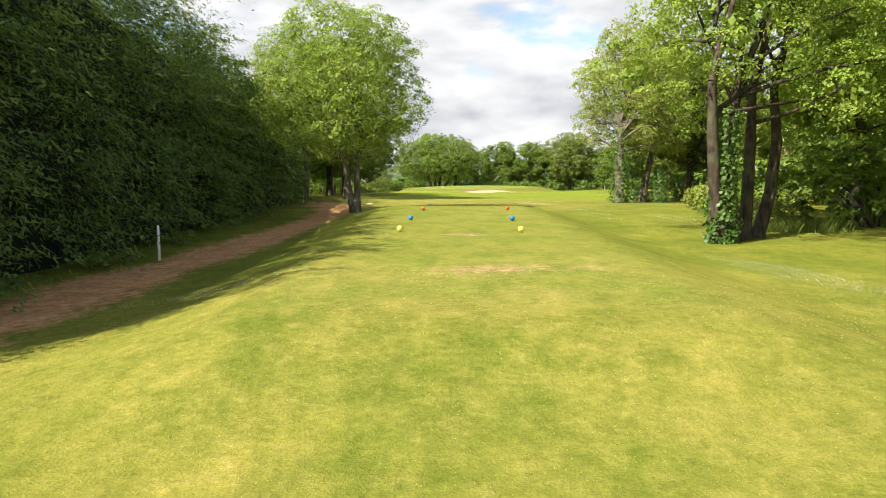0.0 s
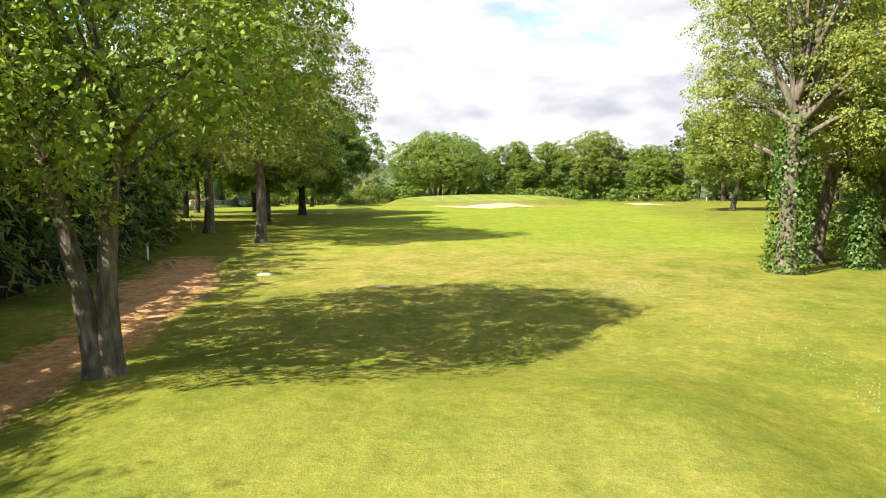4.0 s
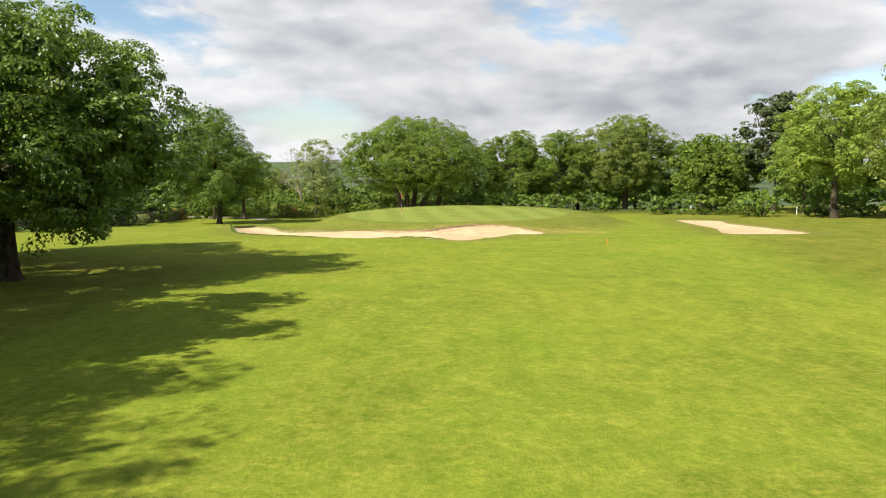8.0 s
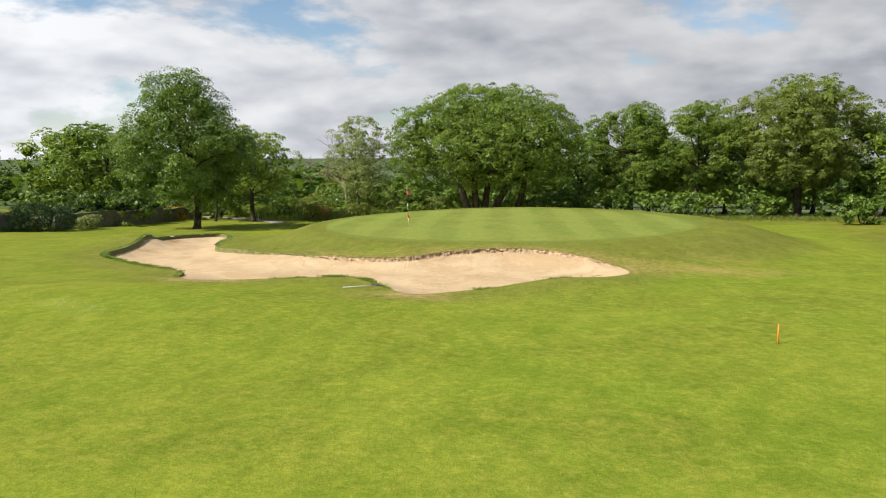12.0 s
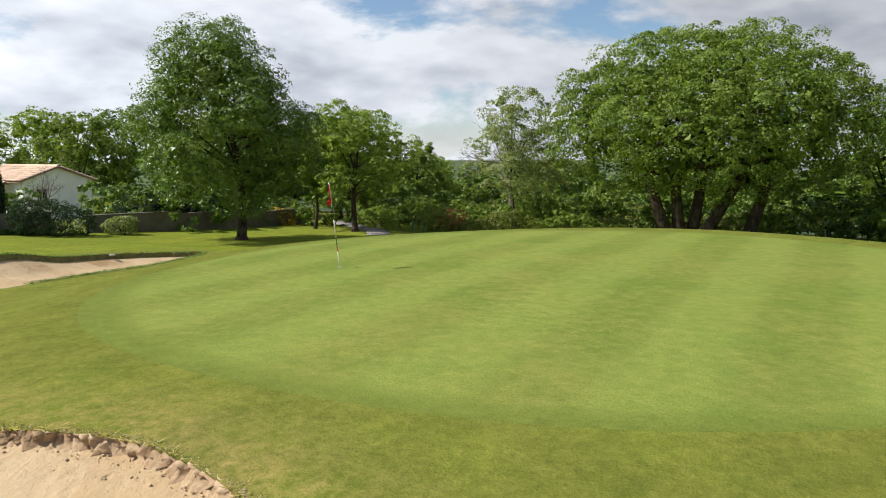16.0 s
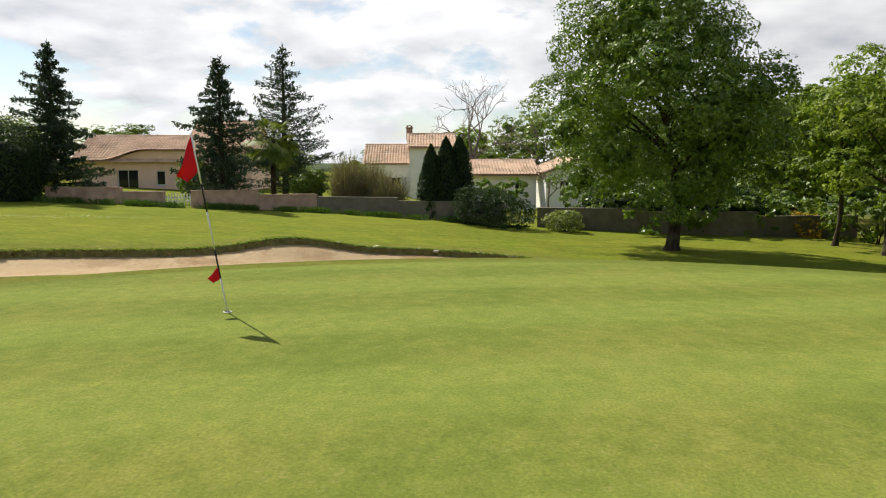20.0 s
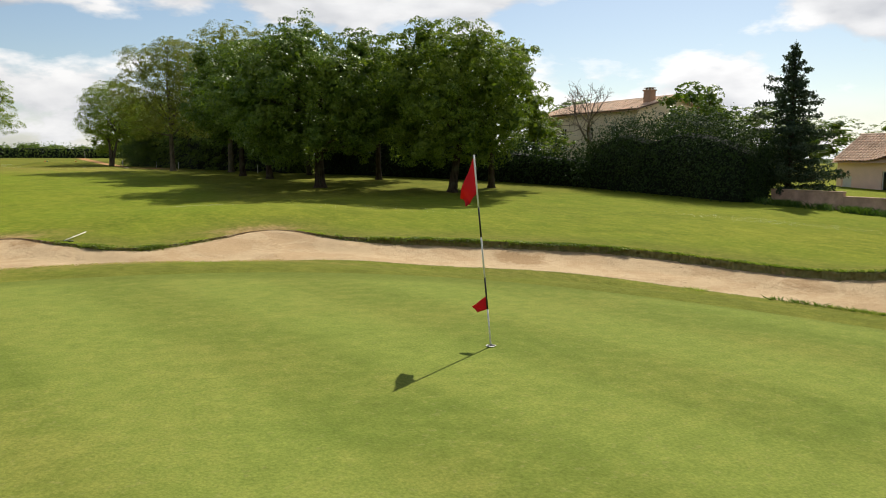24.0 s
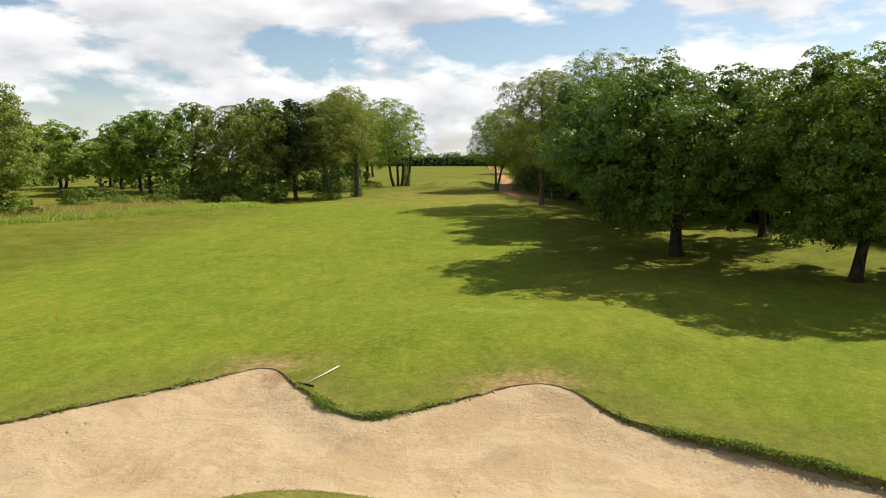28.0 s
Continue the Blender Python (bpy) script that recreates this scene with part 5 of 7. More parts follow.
# scrub on the slope below the green
for k in range(34):
    x, y = -48 + 1.6 * k + rnd.uniform(-1.5, 1.5), rnd.uniform(166, 192)
    far_copy((bush_d, bush_a, bush_b, bush_d)[k % 4], x, y, (rnd.uniform(1.1, 1.8), rnd.uniform(1.0, 1.7)), rnd.uniform(0, 360))
for k in range(16):
    x, y = -28 + 1.35 * k + rnd.uniform(-1, 1), rnd.uniform(153, 164)
    far_copy((bush_c, bush_d, bush_a, bush_d)[k % 4], x, y, (rnd.uniform(0.6, 1.1), rnd.uniform(0.7, 1.3)), rnd.uniform(0, 360))
# foot of the right-hand belt
for k in range(22):
    s_ = k / 21
    x, y = 20 + 22 * s_ + rnd.uniform(-1, 2.5), 60 + 30 * s_ + rnd.uniform(-2.5, 1)
    far_copy((bush_c, bush_a, bush_d)[k % 3], x + 3.5, y - 3.5, (rnd.uniform(0.35, 0.6), rnd.uniform(0.45, 0.75)), rnd.uniform(0, 360))
# bushes
for x, y, s, k in ((13.4, 31.0, 0.75, 3), (15.2, 38.0, 1.0, 3), (17.5, 38.5, 1.3, 1), (13.2, 27.5, 0.8, 3), (16.0, 26.0, 1.2, 0), (14.6, 51.8, 0.7, 2), (18.5, 21.0, 1.2, 1), (20.5, 33.0, 1.4, 0), (16.5, 17.5, 0.9, 2),
                   (20.0, 56.0, 0.9, 0), (28.8, 66.5, 0.40, 2), (27.5, 64.0, 0.5, 0), (34.8, 57.4, 0.65, 1), (30.5, 59.1, 0.6, 2), (25.4, 61.6, 0.5, 2), (34.4, 66.0, 0.4, 0), (33.2, 74.0, 0.35, 0), (35.8, 74.6, 1.5, 2), (37.2, 73.6, 1.5, 0), (26.2, 57.5, 0.7, 1), (32.5, 61.0, 0.6, 2), (36.0, 61.0, 0.7, 0), (24.0, 54.5, 0.9, 1), (22.0, 54.0, 0.7, 2), (30.0, 53.0, 0.9, 1), (21.0, 57.0, 0.5, 2), (18.8, 55.5, 0.5, 0), (34.5, 79.0, 0.9, 2), (22.0, 60.5, 0.7, 3), (36.0, 84.0, 1.0, 2), (33.0, 87.5, 1.2, 0), (38.0, 90.0, 1.2, 1), (38.5, 139.0, 1.0, 0), (43.5, 137.0, 1.0, 1), (34.0, 145.0, 1.1, 0), (47.0, 133.0, 1.2, 1), (30.5, 149.0, 1.0, 1), (40.0, 146.0, 1.2, 1),
                   (5.5, 166.0, 1.2, 1), (9.5, 164.0, 1.1, 1), (15.5, 162.0, 1.1, 1), (20.0, 160.5, 1.2, 1), (27.5, 167.0, 1.3, 1), (33.5, 160.0, 1.2, 1), (38.0, 156.0, 1.1, 0), (1.5, 165.0, 0.9, 0), (-5.0, 163.0, 0.9, 0), (-8.5, 162.0, 0.8, 2), (-10.5, 166.0, 1.1, 0), (-17.0, 156.5, 0.7, 0), (-19.5, 160.0, 1.0, 2), (-24.5, 157.5, 1.0, 1), (-27.0, 152.0, 0.9, 0), (-31.0, 150.5, 1.1, 1), (-14.0, 168.0, 1.1, 0), (-21.0, 172.0, 1.3, 1), (-9.0, 178.0, 1.3, 0), (-29.0, 168.0, 1.3, 2), (-3.0, 180.0, 1.2, 1), (-36.0, 150.0, 1.2, 1), (-41.0, 147.0, 1.1, 0)):
    far_copy((bush_a, bush_b, bush_c, bush_d)[k], x, y, (s, s * rnd.uniform(0.8, 1.1)), rnd.uniform(0, 360))

tree("tree", "small round evergreen tree beside the cream house", -41.9, 93.5, 8.1, 3.3, 0.8, 0.16, LEAF_DEEP, 57, 9000, 0.11, lobes=22, clump=0.3)
GARDEN = "conifers in the gardens"
conifer("fir_tree", "dense dark fir in the garden behind the wall", -35.5, 106.0, 9.5, 3.2, LEAF_FIR, 71, 20000, group=GARDEN, tip=0.85)
conifer("fir_tree", "dark fir with a ragged top beside the pink house", -36.0, 116.0, 9.2, 3.3, LEAF_FIR, 72, 16000, group=GARDEN, tip=0.8)
conifer("fir_tree", "tall blue-green fir with thin upper boughs", -44.9, 118.2, 11.6, 5.2, LEAF_FIR, 73, 15000, group=GARDEN, droop=0.2, tip=0.95)
bare_tree("bare_tree", "leafless spreading tree in front of the cream house", -39.5, 83.8, 10.4, 74, TWIG, wide=0.5)
bare_tree("bare_tree", "small leafless tree in front of the low white house", -43.5, 137.8, 4.6, 78, TWIG, twiglets=500, wide=0.55)
hedge("dark_hedge", "low dark hedge grown out behind the grey garden wall", [(-32.6, 138.2), (-31.6, 142.5), (-31.4, 147.5)], 1.7, [1.7, 2.1, 2.0], LEAF_LAUREL, 79, 120, 0.08, 0.3, shaggy=0.4)
bare_tree("bare_tree", "tall tree just coming into leaf behind the white house", -63.0, 133.6, 12.8, 75, TWIG, twiglets=1700, wide=0.52)
tree("tree", "tall tree with first pale leaves behind the white house", -66.0, 140.5, 11.5, 5.0, 2.0, 0.2, LEAF_GREY, 76, 3600, 0.09, TWIG, limbs=24, fill=0.05)


def cypress(x, y, high, wide, seed):
    rnd_ = np.random.RandomState(seed)
    root = thing("cypress", x, y, "column of dark clipped cypress beside the white house", "conifer", "dark cypress columns")
    n = 4200
    h = rnd_.uniform(0, 1, n)
    a = rnd_.uniform(0, 2 * np.pi, n)
    r = wide * (1 - h**2.4) ** 0.8 * (0.94 + 0.10 * np.sin(a * 5 + h * 9)) * rnd_.uniform(0.8, 1.06, n)
    out = np.stack([np.cos(a), np.sin(a), 0.3 * np.ones(n)], 1)
    v, f = leaves(np.stack([np.cos(a) * r, np.sin(a) * r, h * high + 0.05], 1), 0.11, rnd_, 0.3, out, 0.35, axis=np.array([0, 0, 1.0]) + 0.3 * out)
    part_np("foliage", v, f, LEAF_LAUREL, root)
    # black tube in the column, painting the shade behind the outer foliage
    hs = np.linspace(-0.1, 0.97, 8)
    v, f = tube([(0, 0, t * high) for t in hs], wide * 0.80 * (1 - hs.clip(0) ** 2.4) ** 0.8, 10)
    part_np("inside", v, f, SHADE_CORE, root)


for k, (x, y, h, w) in enumerate(((-33.4, 129.0, 4.3, 0.85), (-33.6, 129.9, 4.8, 0.95), (-33.8, 130.7, 4.9, 1.0))):
    cypress(x, y, h, w, 81 + k)
shrub("shrub", "dark rounded laurel bush by the garden wall", -29.8, 132.3, (2.0, 1.8, 1.9), LEAF_LAUREL, 84, 12000, 0.060)
shrub("shrub", "dark clipped round bush behind the wall", -38.0, 121.2, (1.05, 1.05, 3.2), LEAF_DEEP, 85, 4200, 0.12)
shrub("shrub", "low grey-green lavender bush by the gate", -29.0, 136.2, (1.1, 0.9, 1.0), LEAF_GREY, 86, 1800, 0.09)
shrub("shrub", "yellow flowering broom bush in the garden", -30.5, 150.0, (1.1, 1.1, 1.3), LEAF_GORSE, 87, 1200, 0.09)
shrub("shrub", "small-leaved climbing bush beside the pink house", -42.0, 112.2, (1.2, 1.0, 3.0), LEAF_OAK, 88, 2200, 0.13)
for k, (x, y, s) in enumerate(((-31.5, 141.0, 1.5), (-31.0, 144.5, 1.3), (-36.0, 139.5, 1.5), (-38.0, 143.5, 1.5), (-34.0, 148.0, 1.4), (-40.0, 133.5, 1.2))):
    far_copy(bush_b, x, y, (s * 0.8, s * 0.85), k * 70)


def reeds(x, y, seed, high):
    """A tall thicket of thin upright stems with small leaves."""
    rnd_ = np.random.RandomState(seed)
    root = thing("stem_thicket", x, y, "tall thicket of thin grey-brown stems coming into leaf", "shrub", "stem thickets by the wall")
    n = 1500
    a, r = rnd_.uniform(0, 2 * np.pi, n), np.sqrt(rnd_.uniform(0, 1, n))
    h = high * rnd_.uniform(0.45, 1.0, n) * (1.05 - 0.35 * r**2)
    base = np.stack([np.cos(a) * r * 0.6, np.sin(a) * r * 0.7, np.zeros(n)], 1)
    tip = base * 1.9 + np.stack([rnd_.normal(0, 0.3, n), rnd_.normal(0, 0.3, n), h], 1)
    half = (base + tip) / 2 * np.array([0.9, 0.9, 1.1]) + rnd_.normal(0, 0.08, (n, 3))
    side = rnd_.normal(0, 0.012, (n, 3)) * np.array([1, 1, 0])
    v = np.concatenate([np.stack([base - side, base + side, half + side, half - side], 1), np.stack([half - side, half + side, tip, tip - side * 0.3], 1)]).reshape(-1, 3)
    part_np("stem", v, np.arange(8 * n).reshape(-1, 4), LEAF_REED, root)
    u = rnd_.uniform(0.3, 1.0, n // 2)[:, None]
    k = rnd_.randint(0, n, n // 2)
    c = half[k] * (1 - u) + tip[k] * u + rnd_.normal(0, 0.06, (n // 2, 3))
    v, f = leaves(c, 0.055, rnd_, 0.2, None, 0.5)
    part_np("foliage", v, f, LEAF_GREY, root)


reeds(-37.0, 123.7, 90, 3.9)
reeds(-37.6, 125.1, 91, 3.6)
reeds(-36.4, 126.3, 92, 2.7)


def palm(x, y, high, seed):
    rnd_ = np.random.RandomState(seed)
    root = thing("palm_tree", x, y, "fan palm with a drooping green head in the garden", "palm")
    v, f = tube([(0, 0, -0.2), (0.05, 0, high * 0.5), (0, 0.05, high)], [0.2, 0.17, 0.16], 9)
    part_np("trunk", v, f, BARK, root)
    for k in range(58):
        a, e = k * 2.4, rnd_.uniform(-1.25, 1.1)
        way = np.array([math.cos(a) * math.cos(e), math.sin(a) * math.cos(e), math.sin(e)])
        hub = np.array([0, 0, high]) + way * rnd_.uniform(0.8, 1.45)
        n = 22
        b = np.linspace(-1.3, 1.3, n)
        sidev = np.cross(way, [0, 0, 1.0])
        sidev /= np.linalg.norm(sidev)
        rays = np.cos(b)[:, None] * way + np.sin(b)[:, None] * sidev
        tip = hub + rays * 0.95 - np.array([0, 0, 0.38])
        w = np.cross(rays, [0, 0, 1.0]) * 0.05
        v = np.stack([hub + 0 * tip, hub + rays * 0.35 - w, tip, hub + rays * 0.35 + w], 1).reshape(-1, 3)
        s, sf = tube([(0, 0, high), tuple(hub * 0.5 + np.array([0, 0, high]) * 0.5), tuple(hub)], [0.02, 0.015, 0.01], 4)
        part_np("frond", *joined([(v, np.arange(4 * n).reshape(-1, 4)), (s, sf)]), LEAF_DULL, root)


palm(-40.2, 118.3, 4.3, 95)

# ivy on the right-hand trunks
for x, y, h, r, seed in ((8.4, 21.2, 4.0, 0.34, 101), (11.85, 47.5, 5.0, 0.55, 102), (13.7, 50.5, 4.2, 0.5, 103), (15.0, 48.8, 2.6, 0.4, 104)):
    rnd_ = np.random.RandomState(seed)
    root = thing("ivy", x, y, "ivy climbing thickly round a tree trunk", "climbing plant", "ivy on trunks")
    n = 1700
    hh = rnd_.uniform(0, 1, n) ** 1.25 * h
    a = rnd_.uniform(0, 2 * np.pi, n)
    rr = r * (1.05 - 0.3 * hh / h) + np.abs(rnd_.normal(0, 0.09, n))
    c = np.stack([np.cos(a) * rr, np.sin(a) * rr, hh], 1)
    v, f = leaves(c, 0.062, rnd_, 0.2, np.stack([np.cos(a), np.sin(a), 0 * a], 1), 0.8)
    part_np("foliage", v, f, LEAF_IVY, root)
    v, f = tube([(r * 0.9, 0, -0.05), (0, r * 0.9, h * 0.3), (-r * 0.8, 0, h * 0.6), (0, -r * 0.7, h * 0.9)], [0.03, 0.025, 0.02, 0.01], 5)
    part_np("stem", v, f, BARK, root)


# ---------------------------------------------------------------- things on the course
def box(bm, lo, hi, bevel=0.0):
    r = bmesh.ops.create_cube(bm, size=1.0)
    size, mid_ = np.subtract(hi, lo), np.add(hi, lo) / 2
    bmesh.ops.scale(bm, vec=Vector(size), verts=r["verts"])
    bmesh.ops.translate(bm, vec=Vector(mid_), verts=r["verts"])
    if bevel:
        edges = {e for v in r["verts"] for e in v.link_edges}
        bmesh.ops.bevel(bm, geom=list(edges), offset=bevel, segments=1, affect="EDGES")


def box_part(name, lo, hi, material, parent, label="", bevel=0.0):
    bm = bmesh.new()
    box(bm, lo, hi, bevel)
    return part(name, bm, material, parent, label)


def rod(name, points, radii, material, parent, label="", sides=10):
    bm = bmesh.new()
    v, f = tube(points, radii, sides)
    vs = [bm.verts.new(p) for p in v]
    for q in f:
        bm.faces.new([vs[k] for k in q])
    bm.faces.new(vs[:sides][::-1])
    bm.faces.new(vs[-sides:])
    return part(name, bm, material, parent, label, True)


WHITE = plain("white_paint", (0.78, 0.77, 0.73), 0.5, 0.12, 4.0)
BLACK = plain("black_paint", (0.02, 0.02, 0.02), 0.5, 0.2)
RED_CLOTH = leaf_material("red_cloth", (0.52, 0.012, 0.024), (0.52, 0.012, 0.024), (0.60, 0.018, 0.03), 0.30, 0.7)
YELLOW = plain("yellow_paint", (0.80, 0.70, 0.09), 0.4, 0.1)
BLUE = plain("blue_paint", (0.02, 0.17, 0.45), 0.4, 0.1)
RED = plain("red_paint", (0.55, 0.09, 0.03), 0.4, 0.1)
ORANGE = plain("orange_paint", (0.75, 0.25, 0.03), 0.55, 0.15)
STEEL = plain("dull_steel", (0.30, 0.30, 0.29), 0.4, 0.2, metal=0.6)
STONE = plain("pale_stone", (0.40, 0.36, 0.30), 0.9, 0.4, 6.0, 0.5)

# flagstick with a large and a small pennant, leaning a little towards the tee
flag = thing("flagstick", -0.10, 126.12, "black and white banded flagstick with red pennants in the hole", "golf flag")
STICK = np.array([0.02, -0.35, 2.19])
BANDS = ((0.0, 0.195, WHITE), (0.195, 0.36, BLACK), (0.36, 0.57, WHITE), (0.57, 0.725, BLACK), (0.725, 1.0, WHITE))
for lo, hi, m in BANDS:
    rod("pole_band", [tuple(STICK * lo), tuple(STICK * (lo + hi) / 2), tuple(STICK * hi)], [0.0105] * 3, m, flag)


def pennant(name, top, bottom, reach, sag, n=9, fold=0.025):
    """Cloth hanging from the stick: its free side droops to a point."""
    rows = []
    for i in range(n):
        u = i / (n - 1)
        for j in range(n):
            w = j / (n - 1)
            at = np.array(STICK) * (top + (bottom - top) * w)
            out = np.array([reach[0], reach[1], -sag * (1 - 0.55 * w)]) * u * (1 - 0.30 * w * u) * math.sin(min(1.0, 0.35 + u) * math.pi / 2)
            ripple = np.array([reach[1], -reach[0], 0]) / np.hypot(*reach) * fold * math.sin(u * 7 + w * 3) * u
            rows.append(at + out + ripple)
    i = np.arange(n - 1)[:, None] * n + np.arange(n - 1)[None]
    f = np.stack([i, i + 1, i + n + 1, i + n], -1).reshape(-1, 4)
    ob = part_np(name, np.array(rows), f, RED_CLOTH, flag, "red cloth pennant hanging slack", True)
    s = ob.modifiers.new("cloth", "SOLIDIFY")
    s.thickness = 0.003


pennant("large_flag", 0.995, 0.80, (0.11, -0.15), 0.50, fold=0.06)
pennant("small_flag", 0.264, 0.195, (0.14, -0.09), 0.13, fold=0.012)
cup = thing("hole_cup", -0.10, 126.12, "white-rimmed hole in the putting green, its shaded depth a black disc", "golf hole")
bm = bmesh.new()
for k in range(24):
    a, b = k * math.pi / 12, (k + 1) * math.pi / 12
    vs = [bm.verts.new((r * math.cos(t), r * math.sin(t), z)) for r, t, z in ((0.056, a, 0.012), (0.056, b, 0.012), (0.046, b, 0.014), (0.046, a, 0.014))]
    bm.faces.new(vs)
    vs = [bm.verts.new((0.046 * math.cos(t), 0.046 * math.sin(t), z)) for t, z in ((a, 0.014), (b, 0.014), (b, 0.005), (a, 0.005))]
    bm.faces.new(vs)
part("rim", bm, WHITE, cup)
# no real depth: a black disc over the turf paints the hole's shade
bm = bmesh.new()
bmesh.ops.create_circle(bm, cap_ends=True, segments=24, radius=0.046, matrix=Matrix.Translation((0, 0, 0.006)))
part("bottom", bm, BLACK, cup)

# tee markers: painted balls on short pegs
for x, y, m, word in ((-1.2, 19.41, YELLOW, "yellow"), (2.12, 19.18, YELLOW, "yellow"), (-1.09, 23.64, BLUE, "blue"), (2.30, 23.39, BLUE, "blue"), (-0.83, 29.01, RED, "red"), (2.66, 29.16, RED, "red")):
    t_ = thing("tee_marker", x, y, f"{word} painted ball marking the tee on mown grass", "tee marker", "tee markers")
    bm = bmesh.new()
    bmesh.ops.create_uvsphere(bm, u_segments=16, v_segments=10, radius=0.082, matrix=Matrix.Translation((0, 0, 0.09)))
    part("ball", bm, m, t_, soft=True)
    rod("peg", [(0, 0, -0.08), (0, 0, 0.0), (0, 0, 0.03)], [0.008, 0.016, 0.016], STEEL, t_)


def stake(x, y, high, material, label, group, r=0.035, category="stake"):
    t_ = thing("stake", x, y, label, category, group)
    rod("post", [(0, 0, -0.15), (0, 0, 0.2), (0, 0, high - 0.03)], [r, r, r * 0.95], material, t_)
    rod("cap", [(0, 0, high - 0.03), (0, 0, high - 0.01), (0, 0, high)], [r * 0.95, r * 0.7, r * 0.2], material, t_)


for x, y, h in ((-7.49, 18.44, 0.93), (-9.52, 36.5, 0.82), (-9.87, 49.9, 0.72), (-14.2, 66.0, 0.8), (34.0, 149.0, 1.0), (42.6, 139.8, 1.0), (-23.4, 153.5, 0.8)):
    stake(x, y, h, WHITE, "white boundary stake standing in the grass", "white stakes")
stake(13.91, 102.97, 0.42, ORANGE, "short orange distance stake on the fairway", "", 0.016)

rake = thing("bunker_rake", 3.63, 108.92, "wooden bunker rake with pale handle lying on the bank", "rake")
up = np.array([2.95 - 3.63, 107.66 - 108.92, g(2.95, 107.66) - g(3.63, 108.92) + 0.05])
rod("handle", [(0, 0, 0.03), tuple(up * 0.5 + np.array([0, 0, 0.03])), tuple(up + np.array([0, 0, 0.03]))], [0.013] * 3, WHITE, rake, "pale straight handle")
side_ = np.array([up[1], -up[0], 0]) / np.hypot(up[0], up[1])
rod("head", [tuple(-side_ * 0.28 + np.array([0, 0, 0.02])), (0, 0, 0.02), tuple(side_ * 0.28 + np.array([0, 0, 0.02]))], [0.022] * 3, BLACK, rake, "dark toothed head")
for k in range(9):
    p = side_ * (k - 4) * 0.065
    rod("tooth", [tuple(p + np.array([0, 0, 0.02])), tuple(p + np.array([0, 0, -0.02])), tuple(p + np.array([0, 0, -0.06]))], [0.009, 0.008, 0.004], BLACK, rake, sides=5)

for x, y, s in ((-4.87, 46.9, 0.22), (-0.85, 44.2, 0.15), (-16.9, 129.0, 0.14)):
    t_ = thing("stone", x, y, "flat pale stone lying in the grass", "stone", "loose stones")
    bm = bmesh.new()
    bmesh.ops.create_icosphere(bm, subdivisions=2, radius=s, matrix=Matrix.Diagonal((1.3, 0.8, 0.35, 1)))
    for v in bm.verts:
        v.co += Vector(noise.noise_vector(v.co * 6 + Vector((x, y, 0)))) * s * 0.18
    part("lump", bm, STONE, t_, soft=True)

far_flag = thing("far_flag", -9.4, -95.0, "red flag on a pole far behind the tee", "flag")
rod("pole", [(0, 0, -0.1), (0, 0, 1.0), (0, 0, 2.1)], [0.03] * 3, WHITE, far_flag)
bm = bmesh.new()
box(bm, (-0.01, -0.5, 1.3), (0.01, 0.0, 2.1), 0.004)
box(bm, (-0.02, -0.45, 1.4), (0.02, -0.05, 1.5))
part("cloth", bm, RED_CLOTH, far_flag)

# ---------------------------------------------------------------- houses and garden walls
RENDER_WHITE = plain("white_render", (0.83, 0.81, 0.77), 0.9, 0.12, 1.2, 0.4)
RENDER_PINK = plain("pink_render", (0.95, 0.68, 0.55), 0.9, 0.12, 1.2, 0.4)
RENDER_CREAM = plain("cream_render", (0.70, 0.60, 0.46), 0.9, 0.12, 1.2, 0.4)
WALL_PINK = plain("weathered_pink_render", (0.68, 0.46, 0.35), 0.95, 0.5, 1.6, 0.5)
WALL_GREY = plain("weathered_grey_render", (0.235, 0.205, 0.160), 0.95, 0.45, 1.6, 0.6)
GREY_PAINT = plain("grey_shutter_paint", (0.42, 0.44, 0.47), 0.6, 0.12)
BRICK = plain("chimney_brick", (0.42, 0.27, 0.18), 0.9, 0.3, 8.0, 0.5)
GLASS = Mat("dark_glass", 0.08, 0.5)
GLASS.color((0.02, 0.022, 0.025))
GLASS = GLASS.m


def tile_material():
    m = Mat("clay_tiles", 0.9, 0.15)
    c = m.mix(m.step(m.noise(1.6, 5, 0.7), 0.3, 0.7), (0.62, 0.405, 0.27), (0.80, 0.61, 0.455))
    c = m.mix(m.math("MULTIPLY", m.step(m.noise(7.0, 3), 0.5, 0.7), 0.5), c, (0.78, 0.67, 0.55))
    m.color(m.mix(m.math("MULTIPLY", m.step(m.noise(0.6, 4), 0.5, 0.66), 0.5), c, (0.30, 0.20, 0.13)))
    return m.m


TILES = tile_material()


